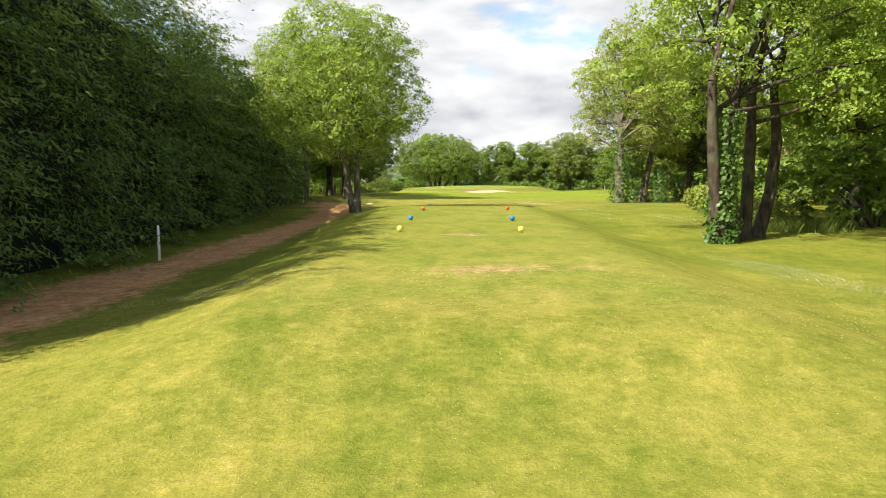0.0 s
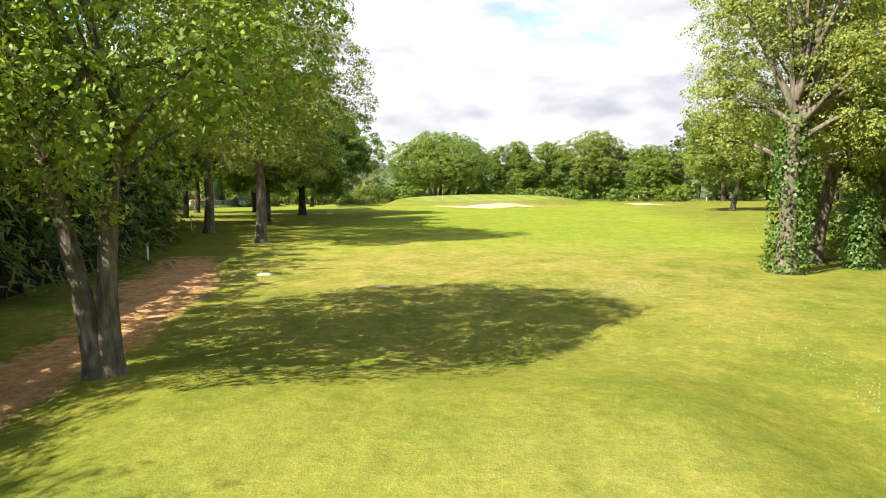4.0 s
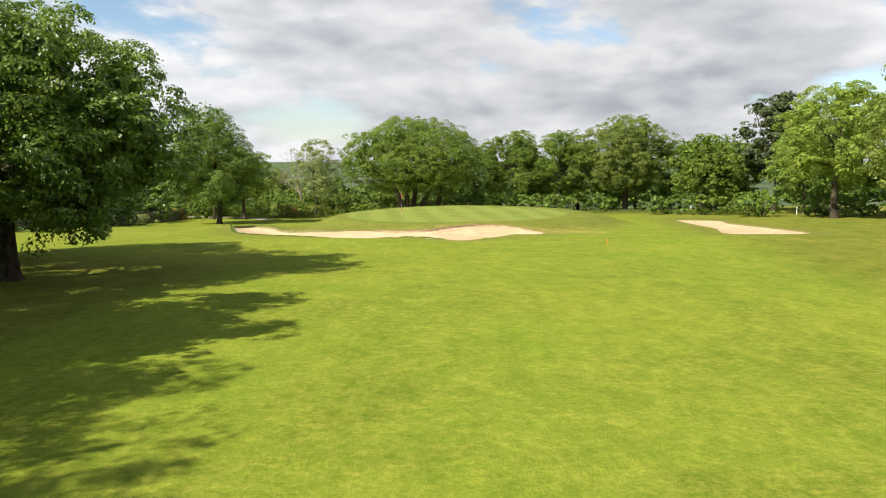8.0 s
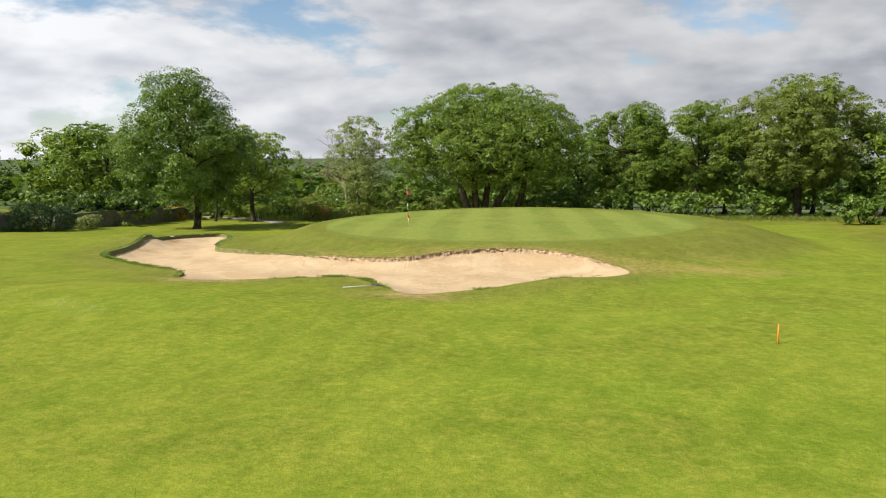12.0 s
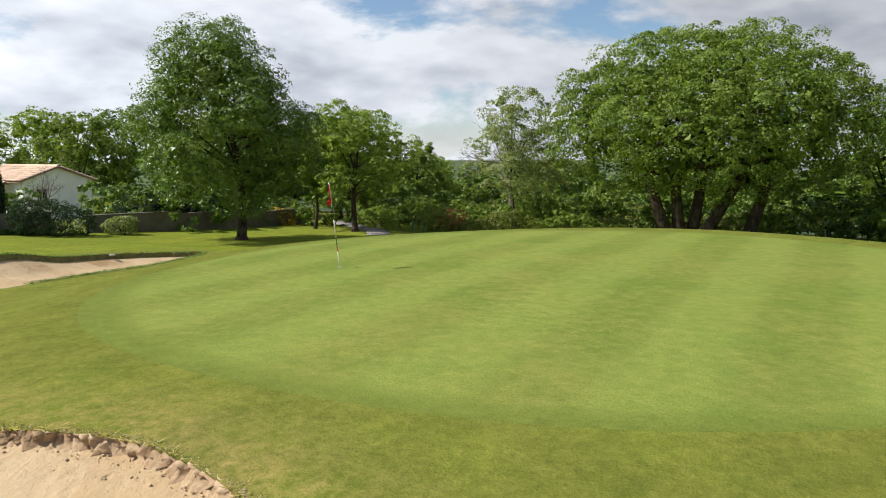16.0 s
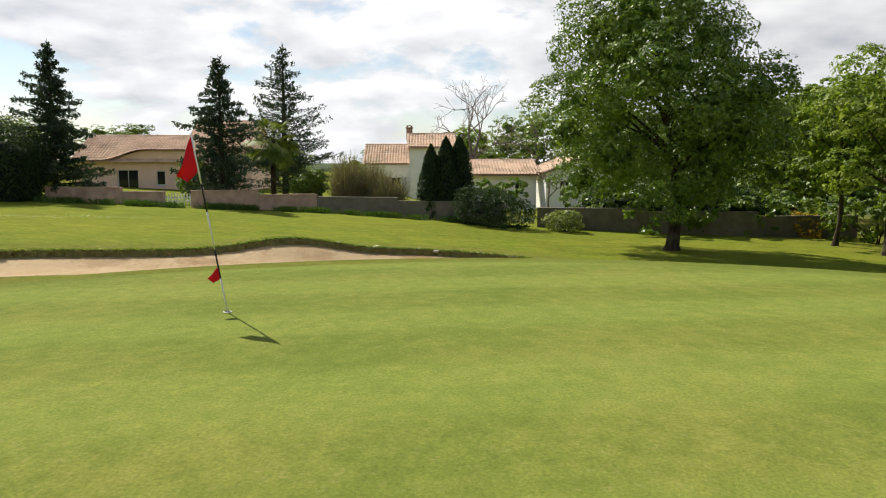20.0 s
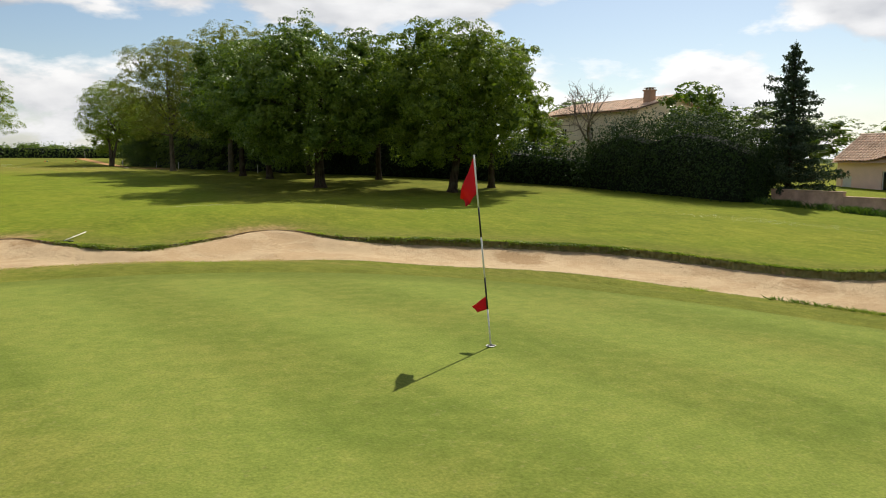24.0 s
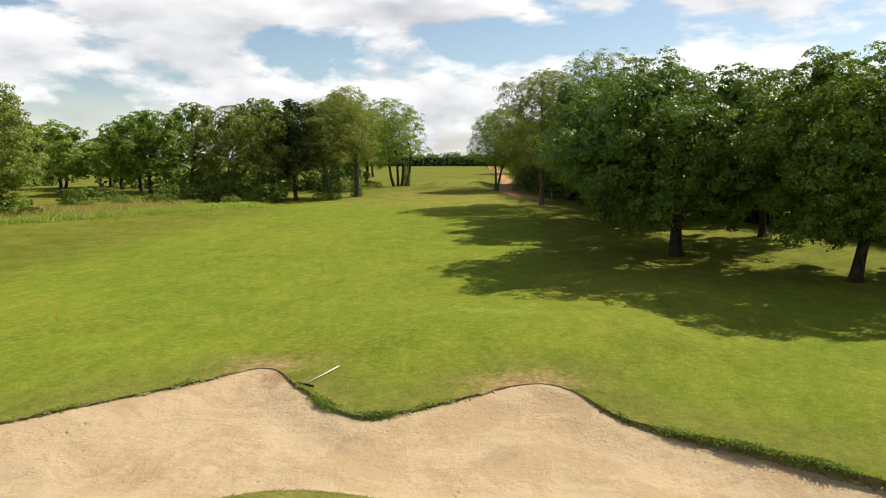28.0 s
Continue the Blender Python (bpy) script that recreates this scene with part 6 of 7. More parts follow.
def tiled_slope(parent, eave_a, eave_b, ridge_a, ridge_b, label="", name="roof", sag=None):
    """Rows of half-round clay tiles between an eave and a ridge."""
    ea, eb, ra, rb = (np.array(p, float) for p in (eave_a, eave_b, ridge_a, ridge_b))
    long_, deep = np.linalg.norm(eb - ea), np.linalg.norm(ra - ea)
    nu, nv = int(long_ / 0.27) * 4, int(deep / 0.42)
    nrm = np.cross(eb - ea, ra - ea)
    nrm /= np.linalg.norm(nrm)
    nrm *= np.sign(nrm[2])
    u = np.linspace(0, 1, nu + 1)
    verts = []
    for k in range(nv):
        for e, lift in ((k / nv, 0.05), ((k + 1.12) / nv, 0.0)):
            e = min(e, 1.0)
            line = (1 - e) * ((1 - u)[:, None] * ea + u[:, None] * eb) + e * ((1 - u)[:, None] * ra + u[:, None] * rb)
            if sag is not None:
                line[:, 2] += sag(line[:, 1]) * (1 - e)
            verts.append(line + nrm * (0.10 * np.abs(np.sin(np.arange(nu + 1) * np.pi / 4))[:, None] + lift))
    v = np.concatenate(verts)
    base = np.arange(2 * nv - 1)[:, None] * (nu + 1) + np.arange(nu)[None]
    f = np.stack([base, base + 1, base + nu + 2, base + nu + 1], -1).reshape(-1, 4)
    under = np.array([ea, eb, rb, ra]) - nrm * 0.10
    n = len(v)
    ob = part_np(name, np.concatenate([v, under]), [tuple(q) for q in f] + [(n, n + 1, n + 2, n + 3)], TILES, parent, label)
    cap, cf = tube([tuple(ra + nrm * 0.05), tuple((ra + rb) / 2 + nrm * 0.06), tuple(rb + nrm * 0.05)], [0.11] * 3, 8)
    part_np("ridge", cap, cf, TILES, ob)
    return ob


def front_wall(parent, x, y0, y1, z0, top, holes, material, thick=0.3, name="wall"):
    """A wall facing +x between y0 and y1, with real openings; top is a height or a function of y."""
    rise = top if callable(top) else (lambda y: top)
    bm = bmesh.new()
    cuts = sorted({y0, y1, *[h[0] for h in holes], *[h[1] for h in holes], *([y0 + (y1 - y0) * k / 12 for k in range(13)] if callable(top) else [])})
    for a, b in zip(cuts, cuts[1:]):
        gaps = sorted((h[2], h[3]) for h in holes if h[0] <= a + 1e-6 and h[1] >= b - 1e-6)
        low = z0
        for lo, hi in gaps:
            box(bm, (x - thick, a, low), (x, b, lo))
            low = hi
        r = bmesh.ops.create_cube(bm, size=1.0)
        for v in r["verts"]:
            y = a if v.co.y < 0 else b
            v.co = Vector((x - thick if v.co.x < 0 else x, y, low if v.co.z < 0 else rise(y)))
    bmesh.ops.remove_doubles(bm, verts=bm.verts, dist=0.0005)
    return part(name, bm, material, parent)


def window(parent, x, y0, y1, z0, z1, bars=1, shutters=False, frame_material=None):
    w = box_part("window", (x - 0.22, y0, z0), (x - 0.20, y1, z1), GLASS, parent, "dark glazed window")
    m = frame_material or WHITE
    for lo, hi in (((x - 0.20, y0, z0), (x - 0.13, y1, z0 + 0.06)), ((x - 0.20, y0, z1 - 0.06), (x - 0.13, y1, z1)),
                   ((x - 0.20, y0, z0 + 0.06), (x - 0.13, y0 + 0.06, z1 - 0.06)), ((x - 0.20, y1 - 0.06, z0 + 0.06), (x - 0.13, y1, z1 - 0.06))):
        box_part("frame", lo, hi, m, w)
    for k in range(bars):
        y = y0 + (y1 - y0) * (k + 1) / (bars + 1)
        box_part("glazing_bar", (x - 0.19, y - 0.025, z0 + 0.06), (x - 0.14, y + 0.025, z1 - 0.06), m, w)
    box_part("sill", (x - 0.13, y0 - 0.05, z0 - 0.06), (x + 0.05, y1 + 0.05, z0), m, w)
    if shutters:
        wide = (y1 - y0) * 0.5
        for lo, hi in ((y0 - wide - 0.03, y0 - 0.03), (y1 + 0.03, y1 + wide + 0.03)):
            box_part("shutter", (x + 0.004, lo, z0), (x + 0.045, hi, z1), GREY_PAINT, w, "grey painted shutter folded open")
            for k in range(3):
                z = z0 + (z1 - z0) * (0.15 + 0.35 * k)
                box_part("batten", (x + 0.045, lo + 0.03, z), (x + 0.06, hi - 0.03, z + 0.06), GREY_PAINT, w)


def chimney(parent, x, y, z0, z1, material, wide=0.6):
    c = box_part("chimney", (x - wide / 2, y - wide / 2, z0), (x + wide / 2, y + wide / 2, z1 - 0.25), material, parent, "square chimney stack", 0.02)
    box_part("cap", (x - wide / 2 - 0.06, y - wide / 2 - 0.06, z1 - 0.25), (x + wide / 2 + 0.06, y + wide / 2 + 0.06, z1 - 0.15), material, c)
    for dx in (-0.2, 0.2):
        for dy in (-0.2, 0.2):
            box_part("pillar", (x + dx - 0.06, y + dy - 0.06, z1 - 0.15), (x + dx + 0.06, y + dy + 0.06, z1 - 0.02), material, c)
    box_part("slab", (x - wide / 2, y - wide / 2, z1 - 0.02), (x + wide / 2, y + wide / 2, z1 + 0.03), material, c)


def house_root(name, label):
    ob = new(name)
    return tagged(ob, label, "house", "houses along the course")


def shell(parent, x0, x1, y0, y1, z0, z1, material):
    """Back and side walls of a house whose front faces +x."""
    box_part("wall", (x0, y0, z0), (x1 - 0.3, y0 + 0.3, z1), material, parent)
    box_part("wall", (x0, y1 - 0.3, z0), (x1 - 0.3, y1, z1), material, parent)
    box_part("wall", (x0, y0 + 0.3, z0), (x0 + 0.3, y1 - 0.3, z1), material, parent)


def gable(parent, x0, xr, x1, y, z0, z1, material, thick=0.3):
    bm = bmesh.new()
    for yy in (y, y + thick):
        bm.faces.new([bm.verts.new(p) for p in ((x0, yy, z0), (x1, yy, z0), (xr, yy, z1))])
    bm.verts.ensure_lookup_table()
    for a, b in ((0, 1), (1, 2), (2, 0)):
        bm.faces.new([bm.verts[k] for k in (a, b, b + 3, a + 3)])
    part("gable", bm, material, parent)


# pink bungalow with a swooping eave
pink = house_root("pink_house", "pink rendered bungalow with a curving clay tile roof")


def pink_eave(y):
    return 1.16 + 0.88 * s01((np.asarray(y, float) - 101.6) / 3.6)


front_wall(pink, -52.0, 99.2, 110.5, -2.4, lambda y: float(pink_eave(y)), [(102.7, 104.45, -1.34, 0.43), (105.95, 106.7, -0.87, 0.33), (99.6, 100.4, -2.2, 0.0)], RENDER_PINK)
shell(pink, -60, -52, 99.2, 110.5, -2.4, 1.16, RENDER_PINK)
tiled_slope(pink, (-51.4, 99.0, 1.16), (-51.4, 110.6, 1.16), (-55.4, 99.0, 3.32), (-55.4, 110.6, 3.32), "weathered orange clay tile roof", sag=lambda y: pink_eave(y) - 1.16)
tiled_slope(pink, (-60.3, 99.0, 1.3), (-60.3, 110.6, 1.3), (-55.4, 99.0, 3.32), (-55.4, 110.6, 3.32))
window(pink, -52.0, 102.7, 104.45, -1.34, 0.43, 1)
window(pink, -52.0, 105.95, 106.7, -0.87, 0.33, 0)
box_part("door", (-52.25, 99.6, -2.2), (-52.19, 100.4, 0.0), WHITE, pink, "pale plain door")
# taller pink house behind
pink_b = house_root("pink_house", "taller pink rendered house with a clay tile roof among firs")
front_wall(pink_b, -57.0, 107.0, 112.8, -2.4, 2.5, [(110.2, 111.4, 0.2, 1.6)], RENDER_PINK)
shell(pink_b, -65, -57, 107.0, 112.8, -2.4, 2.5, RENDER_PINK)
tiled_slope(pink_b, (-56.4, 106.8, 2.45), (-56.4, 113.0, 2.45), (-61, 106.8, 4.95), (-61, 113.0, 4.95), "clay tile roof")
tiled_slope(pink_b, (-65.6, 106.8, 2.45), (-65.6, 113.0, 2.45), (-61, 106.8, 4.95), (-61, 113.0, 4.95))
gable(pink_b, -65, -61, -57, 107.0, 2.5, 4.8, RENDER_PINK)
gable(pink_b, -65, -61, -57, 112.5, 2.5, 4.8, RENDER_PINK)
window(pink_b, -57.0, 110.2, 111.4, 0.2, 1.6, 1)
# white house with a low wing
white = house_root("white_house", "white rendered two-storey house with grey shutters and chimney")
front_wall(white, -58.0, 127.3, 131.4, -2.9, 2.42, [(129.1, 130.0, 0.65, 1.75), (129.1, 130.0, -1.85, -0.75)], RENDER_WHITE)
shell(white, -64, -58, 127.3, 131.4, -2.9, 2.42, RENDER_WHITE)
gable(white, -64, -61, -58, 127.3, 2.42, 3.62, RENDER_WHITE)
gable(white, -64, -61, -58, 131.1, 2.42, 3.62, RENDER_WHITE)
tiled_slope(white, (-57.6, 127.0, 2.42), (-57.6, 131.7, 2.42), (-61, 127.0, 3.74), (-61, 131.7, 3.74), "pale clay tile roof")
tiled_slope(white, (-64.4, 127.0, 2.42), (-64.4, 131.7, 2.42), (-61, 127.0, 3.74), (-61, 131.7, 3.74))
window(white, -58.0, 129.1, 130.0, 0.65, 1.75, 1, True)
window(white, -58.0, 129.1, 130.0, -1.85, -0.75, 1, True)
chimney(white, -61.6, 127.2, 3.2, 4.6, BRICK)
front_wall(white, -62.8, 122.8, 127.3, -2.9, 0.9, [(125.3, 126.3, -1.9, -0.45)], RENDER_WHITE)
shell(white, -69, -62.8, 122.8, 127.3, -2.9, 0.9, RENDER_WHITE)
gable(white, -69, -66, -62.8, 122.8, 0.9, 2.75, RENDER_WHITE)
tiled_slope(white, (-62.4, 122.5, 0.9), (-62.4, 127.2, 0.9), (-66, 122.5, 2.85), (-66, 127.2, 2.85), "pale clay tile roof of the wing")
tiled_slope(white, (-69.4, 122.5, 0.9), (-69.4, 127.2, 0.9), (-66, 122.5, 2.85), (-66, 127.2, 2.85))
window(white, -62.8, 125.3, 126.3, -1.9, -0.45, 1, True)
# low white house, gable end to the course
low_white = house_root("white_house", "low white rendered house with its gable to the lawn")
front_wall(low_white, -48.0, 138.4, 144.0, -2.9, lambda y: 1.25 - abs(y - 141.2) / 2.8 * 1.05, [(139.5, 140.4, -1.9, -0.45)], RENDER_WHITE)
box_part("wall", (-57.7, 138.4, -2.9), (-48.3, 138.7, 0.2), RENDER_WHITE, low_white)
box_part("wall", (-57.7, 143.7, -2.9), (-48.3, 144.0, 0.2), RENDER_WHITE, low_white)
box_part("wall", (-58.0, 138.4, -2.9), (-57.7, 144.0, 0.2), RENDER_WHITE, low_white)
tiled_slope(low_white, (-47.7, 138.0, 0.14), (-58.2, 138.0, 0.14), (-47.7, 141.2, 1.34), (-58.2, 141.2, 1.34), "orange clay tile roof")
tiled_slope(low_white, (-47.7, 144.4, 0.14), (-58.2, 144.4, 0.14), (-47.7, 141.2, 1.34), (-58.2, 141.2, 1.34))
window(low_white, -48.0, 139.5, 140.4, -1.9, -0.45, 1)
front_wall(low_white, -50.5, 132.2, 138.0, -2.9, -0.05, [(133.4, 135.4, -2.6, -0.5), (136.2, 137.0, -1.7, -0.6)], RENDER_WHITE, name="porch_wall")
tiled_slope(low_white, (-49.8, 132.0, -0.02), (-49.8, 138.3, -0.02), (-53.6, 132.0, 1.16), (-53.6, 138.3, 1.16), "orange clay tile porch roof")
window(low_white, -50.5, 136.2, 137.0, -1.7, -0.6, 1)
box_part("wall", (-56.5, 132.2, -2.9), (-56.2, 138.0, 0.6), RENDER_WHITE, low_white)
# cream house behind the laurel hedge
cream = house_root("cream_house", "cream rendered house with low clay roof and brick chimney")
front_wall(cream, -44.0, 71.0, 85.0, -0.8, 5.9, [(74.0, 75.1, 3.3, 4.6), (78.0, 79.1, 3.3, 4.6), (81.5, 82.6, 3.3, 4.6)], RENDER_CREAM)
shell(cream, -53, -44, 71.0, 85.0, -0.8, 5.9, RENDER_CREAM)
for a, b in ((74.0, 75.1), (78.0, 79.1), (81.5, 82.6)):
    window(cream, -44.0, a, b, 3.3, 4.6, 1)
gable(cream, -53, -48.5, -44, 84.7, 5.9, 7.15, RENDER_CREAM)
gable(cream, -53, -48.5, -44, 71.0, 5.9, 7.15, RENDER_CREAM)
tiled_slope(cream, (-43.4, 70.6, 5.9), (-43.4, 85.4, 5.9), (-48.5, 70.6, 7.3), (-48.5, 85.4, 7.3), "sun-bleached clay tile roof")
tiled_slope(cream, (-53.6, 70.6, 5.9), (-53.6, 85.4, 5.9), (-48.5, 70.6, 7.3), (-48.5, 85.4, 7.3))
chimney(cream, -46.2, 84.3, 6.2, 8.0, BRICK, 0.8)

# garden walls
def garden_wall(name, label, points, tops, material, thick=0.22):
    root = tagged(new(name), label, "wall")
    for (xa, ya), (xb, yb), top in zip(points, points[1:], tops):
        d = Vector((xb - xa, yb - ya, 0))
        m = Matrix.Translation((xa, ya, 0)) @ d.to_track_quat("X", "Z").to_matrix().to_4x4()
        bm = bmesh.new()
        low = min(g(xa, ya), g(xb, yb)) - 0.3
        box(bm, (0, -thick / 2, low), (d.length, thick / 2, top), 0.01)
        bm.transform(m)
        part("panel", bm, material, root)
        bm = bmesh.new()
        box(bm, (-0.02, -thick / 2 - 0.04, top), (d.length + 0.02, thick / 2 + 0.04, top + 0.06), 0.012)
        bm.transform(m)
        part("coping", bm, material, root)


garden_wall("garden_wall", "weathered pink rendered garden wall in steps", [(-33.2, 106.6), (-32.6, 111.2), (-32.4, 113.7)], [-0.46, -0.70], WALL_PINK)
garden_wall("garden_wall", "weathered pink rendered garden wall beyond the gate", [(-32.4, 115.2), (-33.4, 118.8), (-34.4, 122.1)], [-0.66, -0.95], WALL_PINK)
garden_wall("garden_wall", "old grey rendered garden wall with stained face", [(-34.4, 122.1), (-33.2, 127.0), (-31.8, 133.2)], [-1.12, -1.32], WALL_GREY)
garden_wall("garden_wall", "old grey garden wall beyond the side gate", [(-31.2, 135.0), (-30.2, 141.0), (-29.8, 147.0), (-30.5, 153.0)], [-1.62, -1.80, -2.05], WALL_GREY)


def gate(x, y, wide, high, turn, label):
    root = thing("garden_gate", x, y, label, "gate", turn=turn)
    for k in range(9):
        u = wide * k / 8
        box_part("picket", (u - 0.03, -0.015, 0.05), (u + 0.03, 0.015, high - 0.06 * abs(k - 4) / 4), WHITE, root, bevel=0.006)
    for z in (0.25, high - 0.3):
        box_part("rail", (0, 0.015, z), (wide, 0.045, z + 0.07), WHITE, root)


gate(-32.4, 113.75, 1.4, 0.75, 90, "low white gate in the pink garden wall")
gate(-31.8, 133.3, 1.6, 1.0, 72, "white picket gate in the grey wall")

barn = tagged(new("far_barn"), "grey farm shed far off in the valley", "building")
box_part("wall", (-74, 600, -16), (-60, 615, -1.6), GREY_PAINT, barn)
bm = bmesh.new()
for y in (599.0, 616.0):
    bm.faces.new([bm.verts.new(p) for p in ((-75, y, -1.8), (-59, y, -1.8), (-59, 607.5, 0.0), (-75, 607.5, 0.0))])
part("roof", bm, GREY_PAINT, barn)

# ---------------------------------------------------------------- long grass, weeds and daisies
rnd = np.random.RandomState(303)


def along_outline(line, n, keep, wide, seed):
    r = np.random.RandomState(seed)
    k = r.randint(0, len(line), n)
    p = line[k] + r.normal(0, wide, (n, 2))
    centre_in = outline_distance(p[:, 0], p[:, 1], line)[2]
    ok = (~centre_in if wide < 0.085 else True) & keep(p[:, 0], p[:, 1])
    return p[ok, 0], p[ok, 1]


def ragged(x, y):
    """Stretches of the edge where the grass is left long."""
    return (np.sin(x * 1.9 + y * 0.7) + np.sin(x * 0.83 - y * 1.7 + 2) > -0.1) & (np.hypot(x - 5.3, y - 107.2) > 1.5) & (np.hypot(x + 2.1, y - 107.9) > 1.8)


x_, y_ = along_outline(BUNKER, 42000, lambda x, y: ((y < 113.5) & (x < 9.5) & (green_blend(x, y) < 0.25) | (x < -9)) & ragged(x, y), 0.08, 1)
tufts("lip_grass", "rough unmown grass hanging over the bunker edge", x_, y_, 0.075, LEAF_GRASS, 2, 1.0, 0.006)
x_, y_ = along_outline(BUNKER, 16000, lambda x, y: (green_blend(x, y) > 0.2) & ragged(x, y), 0.05, 3)
tufts("lip_grass", "short ragged grass along the bunker lip", x_, y_, 0.05, LEAF_GRASS, 4, 0.9, 0.005)
x_, y_ = along_outline(BUNKER, 30000, lambda x, y: (green_blend(x, y) > 0.15) & (np.sin(x * 4.1 + y * 2.2) + np.sin(x * 1.7 - y * 3.3) > -0.5), 0.06, 7)
tufts("lip_grass", "pale dead grass matted over the crumbling bunker lip", x_, y_, 0.055, LEAF_STRAW, 8, 1.7, 0.006)

x_, y_ = along_outline(BUNKER, 22000, lambda x, y: (x < -10) & (green_blend(x, y) < 0.3), 0.06, 4)
tufts("lip_grass", "dark mossy turf hanging over the far bunker lip", x_, y_, 0.09, LEAF_DEEP, 10, 1.6, 0.012)


def weeds(name, label, keep, count, high, seed):
    """Leafy weeds in uneven clumps along the bunker edge."""
    r = np.random.RandomState(seed)
    px, py = along_outline(BUNKER, count * 12, keep, 0.09, seed)
    lump = 0.5 + 0.5 * np.sin(px * 3.1 + py * 2.3) * np.sin(px * 1.3 - py * 2.9)
    ok = r.uniform(0, 1, len(px)) < lump**1.5
    px, py, lump = px[ok][:count], py[ok][:count], lump[ok][:count]
    c = np.stack([px, py, land(px, py) + 0.05 - high * (1.2 - lump) * r.uniform(0.0, 1.0, len(px))], 1)
    v, f = leaves(c, 0.030, r, 0.5, None, 0.5)
    tagged(new(name, mesh_np(name, v, f, LEAF_OAK)), label, "weeds", kind="stuff")


weeds("edge_weeds", "tangled leafy weeds hanging over the bunker notch", lambda x, y: (x > 0.3) & (x < 3.9) & (y > 109) & (y < 112.5), 15000, 0.26, 12)
weeds("edge_weeds", "low leafy weeds along the shaded bunker bank", lambda x, y: (x < -4.4) & (x > -12) & (y < 116.5), 13000, 0.20, 13)
weeds("edge_weeds", "small leafy weeds by the bunker edge", lambda x, y: (x > 5.9) & (x < 10.5) & (y < 112.5), 160, 0.05, 14)


def clods(n, seed):
    """Crumbling lumps of earth along the lip below the green."""
    r = np.random.RandomState(seed)
    pieces = []
    pool = BUNKER[(green_blend(BUNKER[:, 0], BUNKER[:, 1]) > 0.22) & (BUNKER[:, 0] > -12)]
    ball = bmesh.new()
    bmesh.ops.create_icosphere(ball, subdivisions=1, radius=1.0)
    bv = np.array([v.co[:] for v in ball.verts])
    bf = np.array([[v.index for v in f.verts] for f in ball.faces])
    ball.free()
    p = pool[r.randint(0, len(pool), n)] + r.normal(0, 0.16, (n, 2)) * r.uniform(0.2, 1.4, (n, 1))
    d, _, inside = outline_distance(p[:, 0], p[:, 1], BUNKER)
    z = land(p[:, 0], p[:, 1]) - np.where(inside, bunker_drop(p[:, 0], p[:, 1], d), 0)
    for (x, y), zz, ok in zip(p, z, inside):
        if not ok and r.uniform() < 0.85:
            continue
        s_ = 0.006 + 0.014 * r.uniform(0, 1) ** 2.5 * (1.0 if ok else 0.7)
        pieces.append((bv * r.uniform(0.7, 1.3, (len(bv), 1)) * np.array([s_ * 1.4, s_ * 1.1, s_ * 0.55]) + np.array([x, y, zz + s_ * 0.3]), bf))
    v, f = joined(pieces)
    tagged(new("earth_clods", mesh_np("earth_clods", v, f, CRUMB)), "crumbling brown clods along the lip of the bunker", "soil", kind="stuff")


clods(1100, 15)


def patch(n, cx, cy, rx, ry, turn=0.0):
    a, r = rnd.uniform(0, 2 * np.pi, n), np.sqrt(rnd.uniform(0, 1, n)) * rnd.uniform(0.5, 1.1, n)
    u, w = r * np.cos(a) * rx, r * np.sin(a) * ry
    c, s = math.cos(turn), math.sin(turn)
    return cx + u * c - w * s, cy + u * s + w * c


def strip(n, points, wide):
    p = np.array(points, float)
    seg = np.hypot(*np.diff(p, axis=0).T)
    at = np.concatenate([[0], np.cumsum(seg)])
    s = rnd.uniform(0, at[-1], n)
    return np.interp(s, at, p[:, 0]) + rnd.normal(0, wide, n), np.interp(s, at, p[:, 1]) + rnd.normal(0, wide, n)


x_, y_ = strip(44000, [(19.4, 60.9), (20.8, 62.4), (27.0, 69.4), (33.2, 77.6), (42, 85)], 0.8)
tufts("long_grass", "tall pale green grass along the rough edge", x_ + 0.2, y_ + 0.2, 0.36, LEAF_MEADOW, 5, 0.7, 0.013)
x_, y_ = strip(9000, [(12.4, 25), (12.9, 31), (13.2, 34)], 0.6)
tufts("long_grass", "weedy long grass at the foot of the bushes", x_ + 0.6, y_, 0.34, LEAF_GRASS, 6, 0.5, 0.011)
x_, y_ = strip(26000, [(25.5, 65), (26.5, 66.5), (31, 72.5), (37, 78)], 1.9)
tufts("dry_grass", "tall straw-coloured grass among the bushes", x_ + 2, y_ - 1.0, 0.55, LEAF_STRAW, 7, 0.5, 0.012)
x_, y_ = strip(11000, [(-31.6, 107), (-31.9, 111), (-31.7, 115), (-32.8, 119), (-33.7, 122), (-32.6, 127), (-31.2, 132)], 0.2)
keep = np.sin(y_ * 2.3) * np.sin(y_ * 0.9 + 1) + rnd.normal(0, 0.5, len(y_)) > 0.1
tufts("wall_grass", "dark unmown weeds growing up the garden wall", x_[keep] + 0.25, y_[keep], 0.34, LEAF_IVY, 8, 0.8, 0.016)
x_, y_ = strip(12000, [(-22, 153), (-14, 155), (-8, 158), (4, 160), (16, 159), (30, 154), (40, 146)], 1.2)
tufts("long_grass", "long grass under the trees behind the green", x_, y_, 0.4, LEAF_GRASS, 9, 0.45, 0.014)

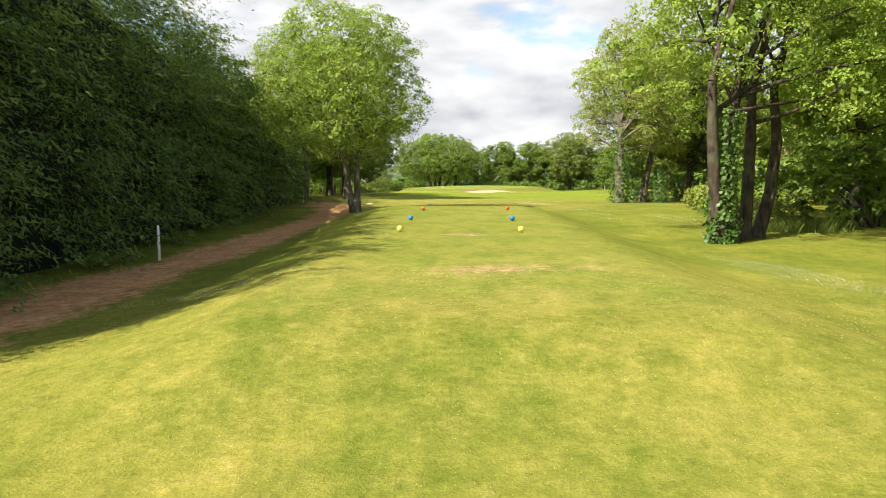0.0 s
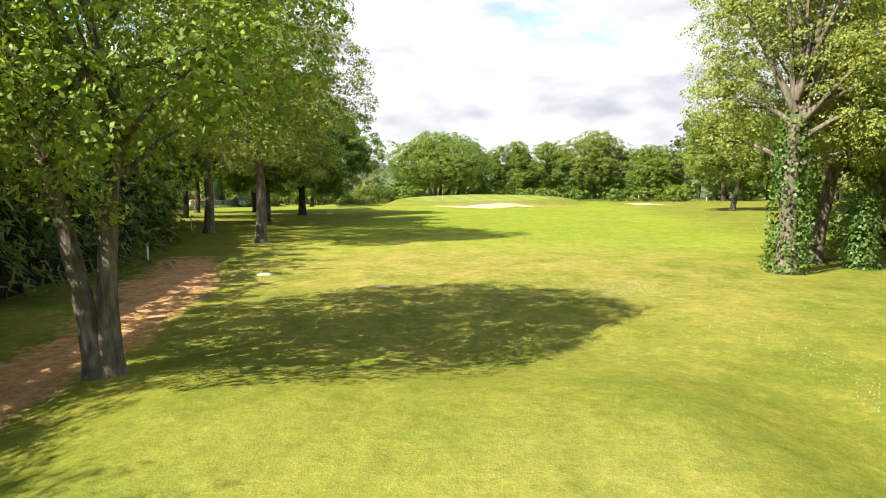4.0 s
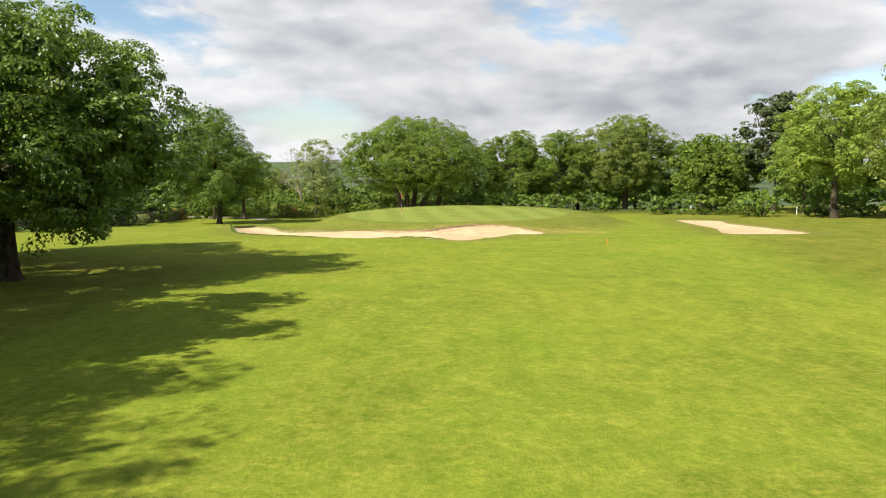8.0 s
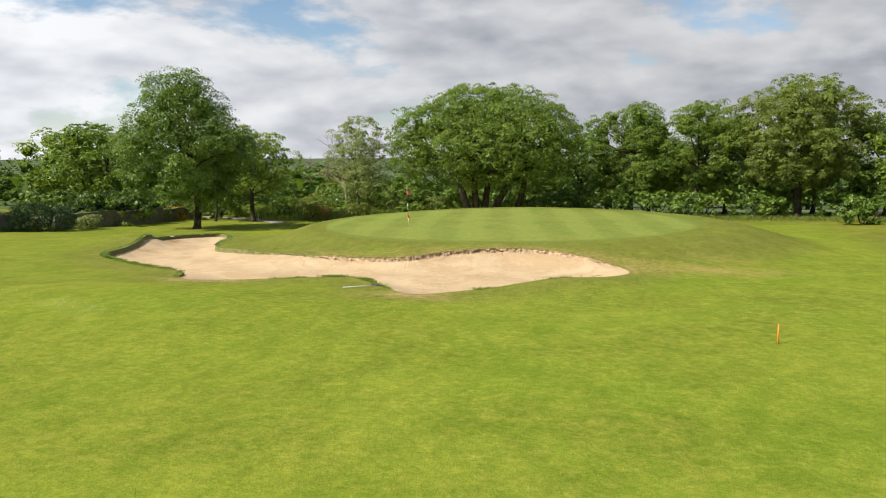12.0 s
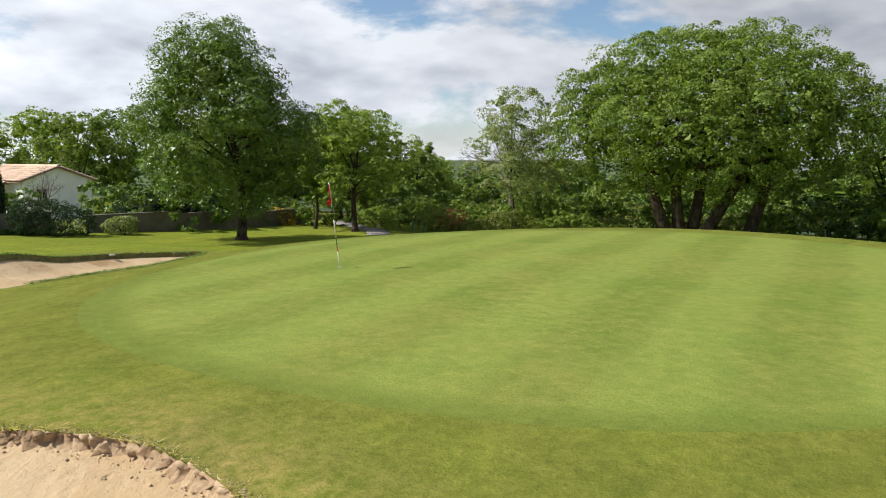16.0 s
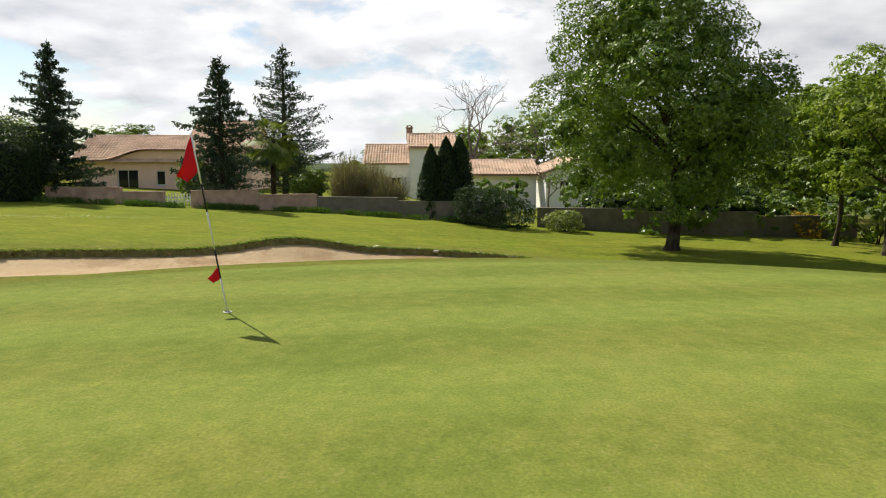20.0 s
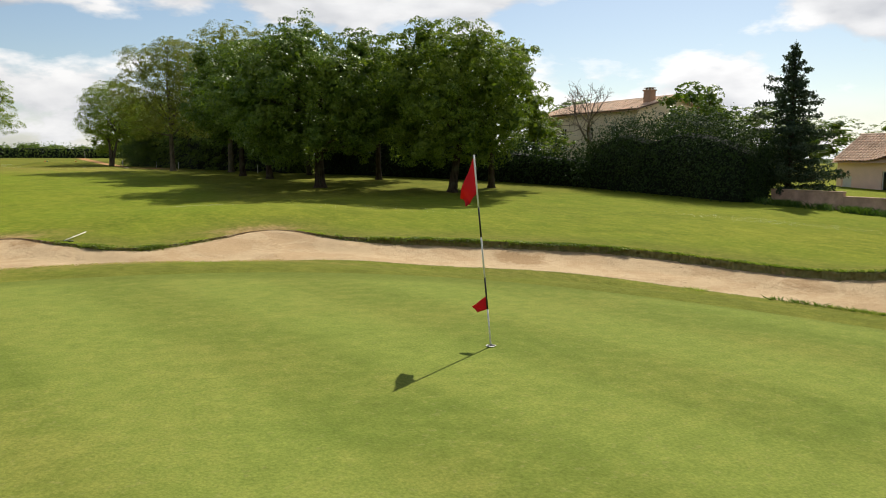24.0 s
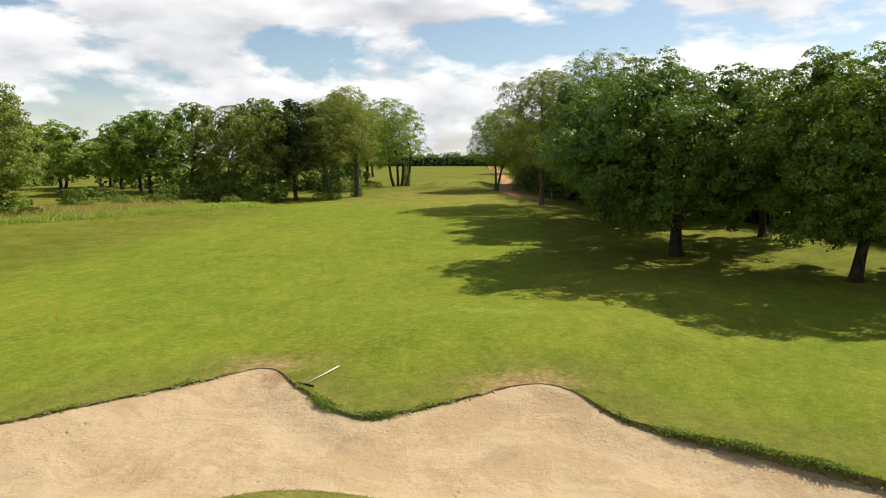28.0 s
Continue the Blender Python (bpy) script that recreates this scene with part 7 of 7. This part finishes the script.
DAISY = (("daisies", 1500, 7.3, 14.3, 0.9, 3.8, 0.15), ("daisies", 900, 7.4, 33.0, 0.8, 7.0, 0.05), ("daisies", 1100, 5.6, 43.8, 1.6, 2.6, 0.0), ("daisies", 350, -1.6, 102.0, 0.7, 1.6, 1.1),
         ("daisies", 500, -9.0, 104.5, 1.6, 5.0, 1.2), ("daisies", 1400, -23.0, 113.0, 1.2, 5.0, 0.3), ("daisies", 260, -3.8, 12.0, 2.6, 0.5, 0.1), ("daisies", 900, 10.2, 30.0, 1.0, 5.0, 0.0))
for name, n, cx, cy, rx, ry, turn in DAISY:
    x_, y_ = patch(n, cx, cy, rx, ry, turn)
    c = np.stack([x_, y_, land(x_, y_) + rnd.uniform(0.03, 0.06, n)], 1)
    v, f = leaves(c, 0.0085, rnd, 2.5, None, 0.95)
    tagged(new(name, mesh_np(name, v, f, PETAL)), "scattered white daisies in the turf", "flowers", kind="stuff")

# coarse turf where the flight passes low: short blades in uneven clumps
def turf_blades(label, n, lo, hi, high, leaf, seed, where=None, width=0.006):
    r = np.random.RandomState(seed)
    px, py = r.uniform(lo[0], hi[0], n), r.uniform(lo[1], hi[1], n)
    lump = np.sin(px * 2.3 + np.sin(py * 1.7) * 2) * np.sin(py * 2.9 + np.sin(px * 1.3) * 2) + r.normal(0, 0.45, n)
    ok = lump > 0.15
    if where is not None:
        ok &= where(px, py) > r.uniform(0, 1, n)
    ok &= path_mask(px, py) < 0.3
    tufts("coarse_grass", label, px[ok], py[ok], high, leaf, seed, 0.9, width)


turf_blades("short coarse grass of the rough before the tee", 60000, (-6.5, 3.0), (8.5, 12.5), 0.03, LEAF_MEADOW, 401)
turf_blades("short coarse grass of the rough beyond the tee", 60000, (-5.0, 38.0), (10.0, 52.0), 0.03, LEAF_MEADOW, 402)
turf_blades("dry yellow grass beside the end of the bunker", 30000, (10.5, 112.5), (18.5, 118.5), 0.04, LEAF_STRAW, 403, lambda x, y: 1.3 * spot(x, y, 13.6, 114.7, 4.4, 2.0) * (outline_distance(x, y, BUNKER)[2] == 0))
turf_blades("short mown grass in front of the bunker", 80000, (5.0, 104.5), (16.0, 113.0), 0.028, LEAF_MEADOW, 404, lambda x, y: 1.0 * (outline_distance(x, y, BUNKER)[2] == 0))

# the tarred path that leaves the lawn by the small tree, and two posts beside it
ASPHALT = plain("worn_tarmac", (0.24, 0.215, 0.20), 0.95, 0.25, 4.0, 0.4)
way_ = np.array([(-18.2, 147.6), (-19.6, 149.2), (-20.9, 150.4), (-23.0, 151.6), (-26.5, 153.4), (-31.0, 156.5)])
u = np.linspace(0, 5, 41)
mid_ = np.stack([np.interp(u, range(6), way_[:, 0]), np.interp(u, range(6), way_[:, 1])], 1)
t_ = np.gradient(mid_, axis=0)
n_ = np.stack([-t_[:, 1], t_[:, 0]], 1) / np.hypot(t_[:, 0], t_[:, 1])[:, None] * 0.75
rows_ = np.concatenate([np.c_[mid_ + n_ * k, land(*(mid_ + n_ * k).T) + dz] for k, dz in ((-1.05, -0.05), (-1.0, 0.035), (1.0, 0.035), (1.05, -0.05))])
i = np.arange(3)[:, None] * 41 + np.arange(40)[None]
tagged(new("path_2", mesh_np("path_2", rows_, np.stack([i, i + 1, i + 42, i + 41], -1).reshape(-1, 4), ASPHALT)), "narrow grey tarmac path leaving the lawn", "path", kind="structure")
GREEN_PAINT = plain("green_paint", (0.06, 0.16, 0.11), 0.6, 0.2)
for x, y in ((-18.7, 151.9), (-18.2, 152.4)):
    stake(x, y, 0.75, GREEN_PAINT, "short green painted post beside the path", "green posts", 0.06, "post")
LEAF_RUST = leaf_material("rust_leaf", (0.22, 0.10, 0.04), (0.36, 0.17, 0.06), (0.20, 0.20, 0.05), 0.3, 0.7)
shrub("shrub", "small bush with rust-red young leaves on the slope", -17.4, 154.6, (1.2, 1.1, 1.7), LEAF_RUST, 501, 1600, 0.08)
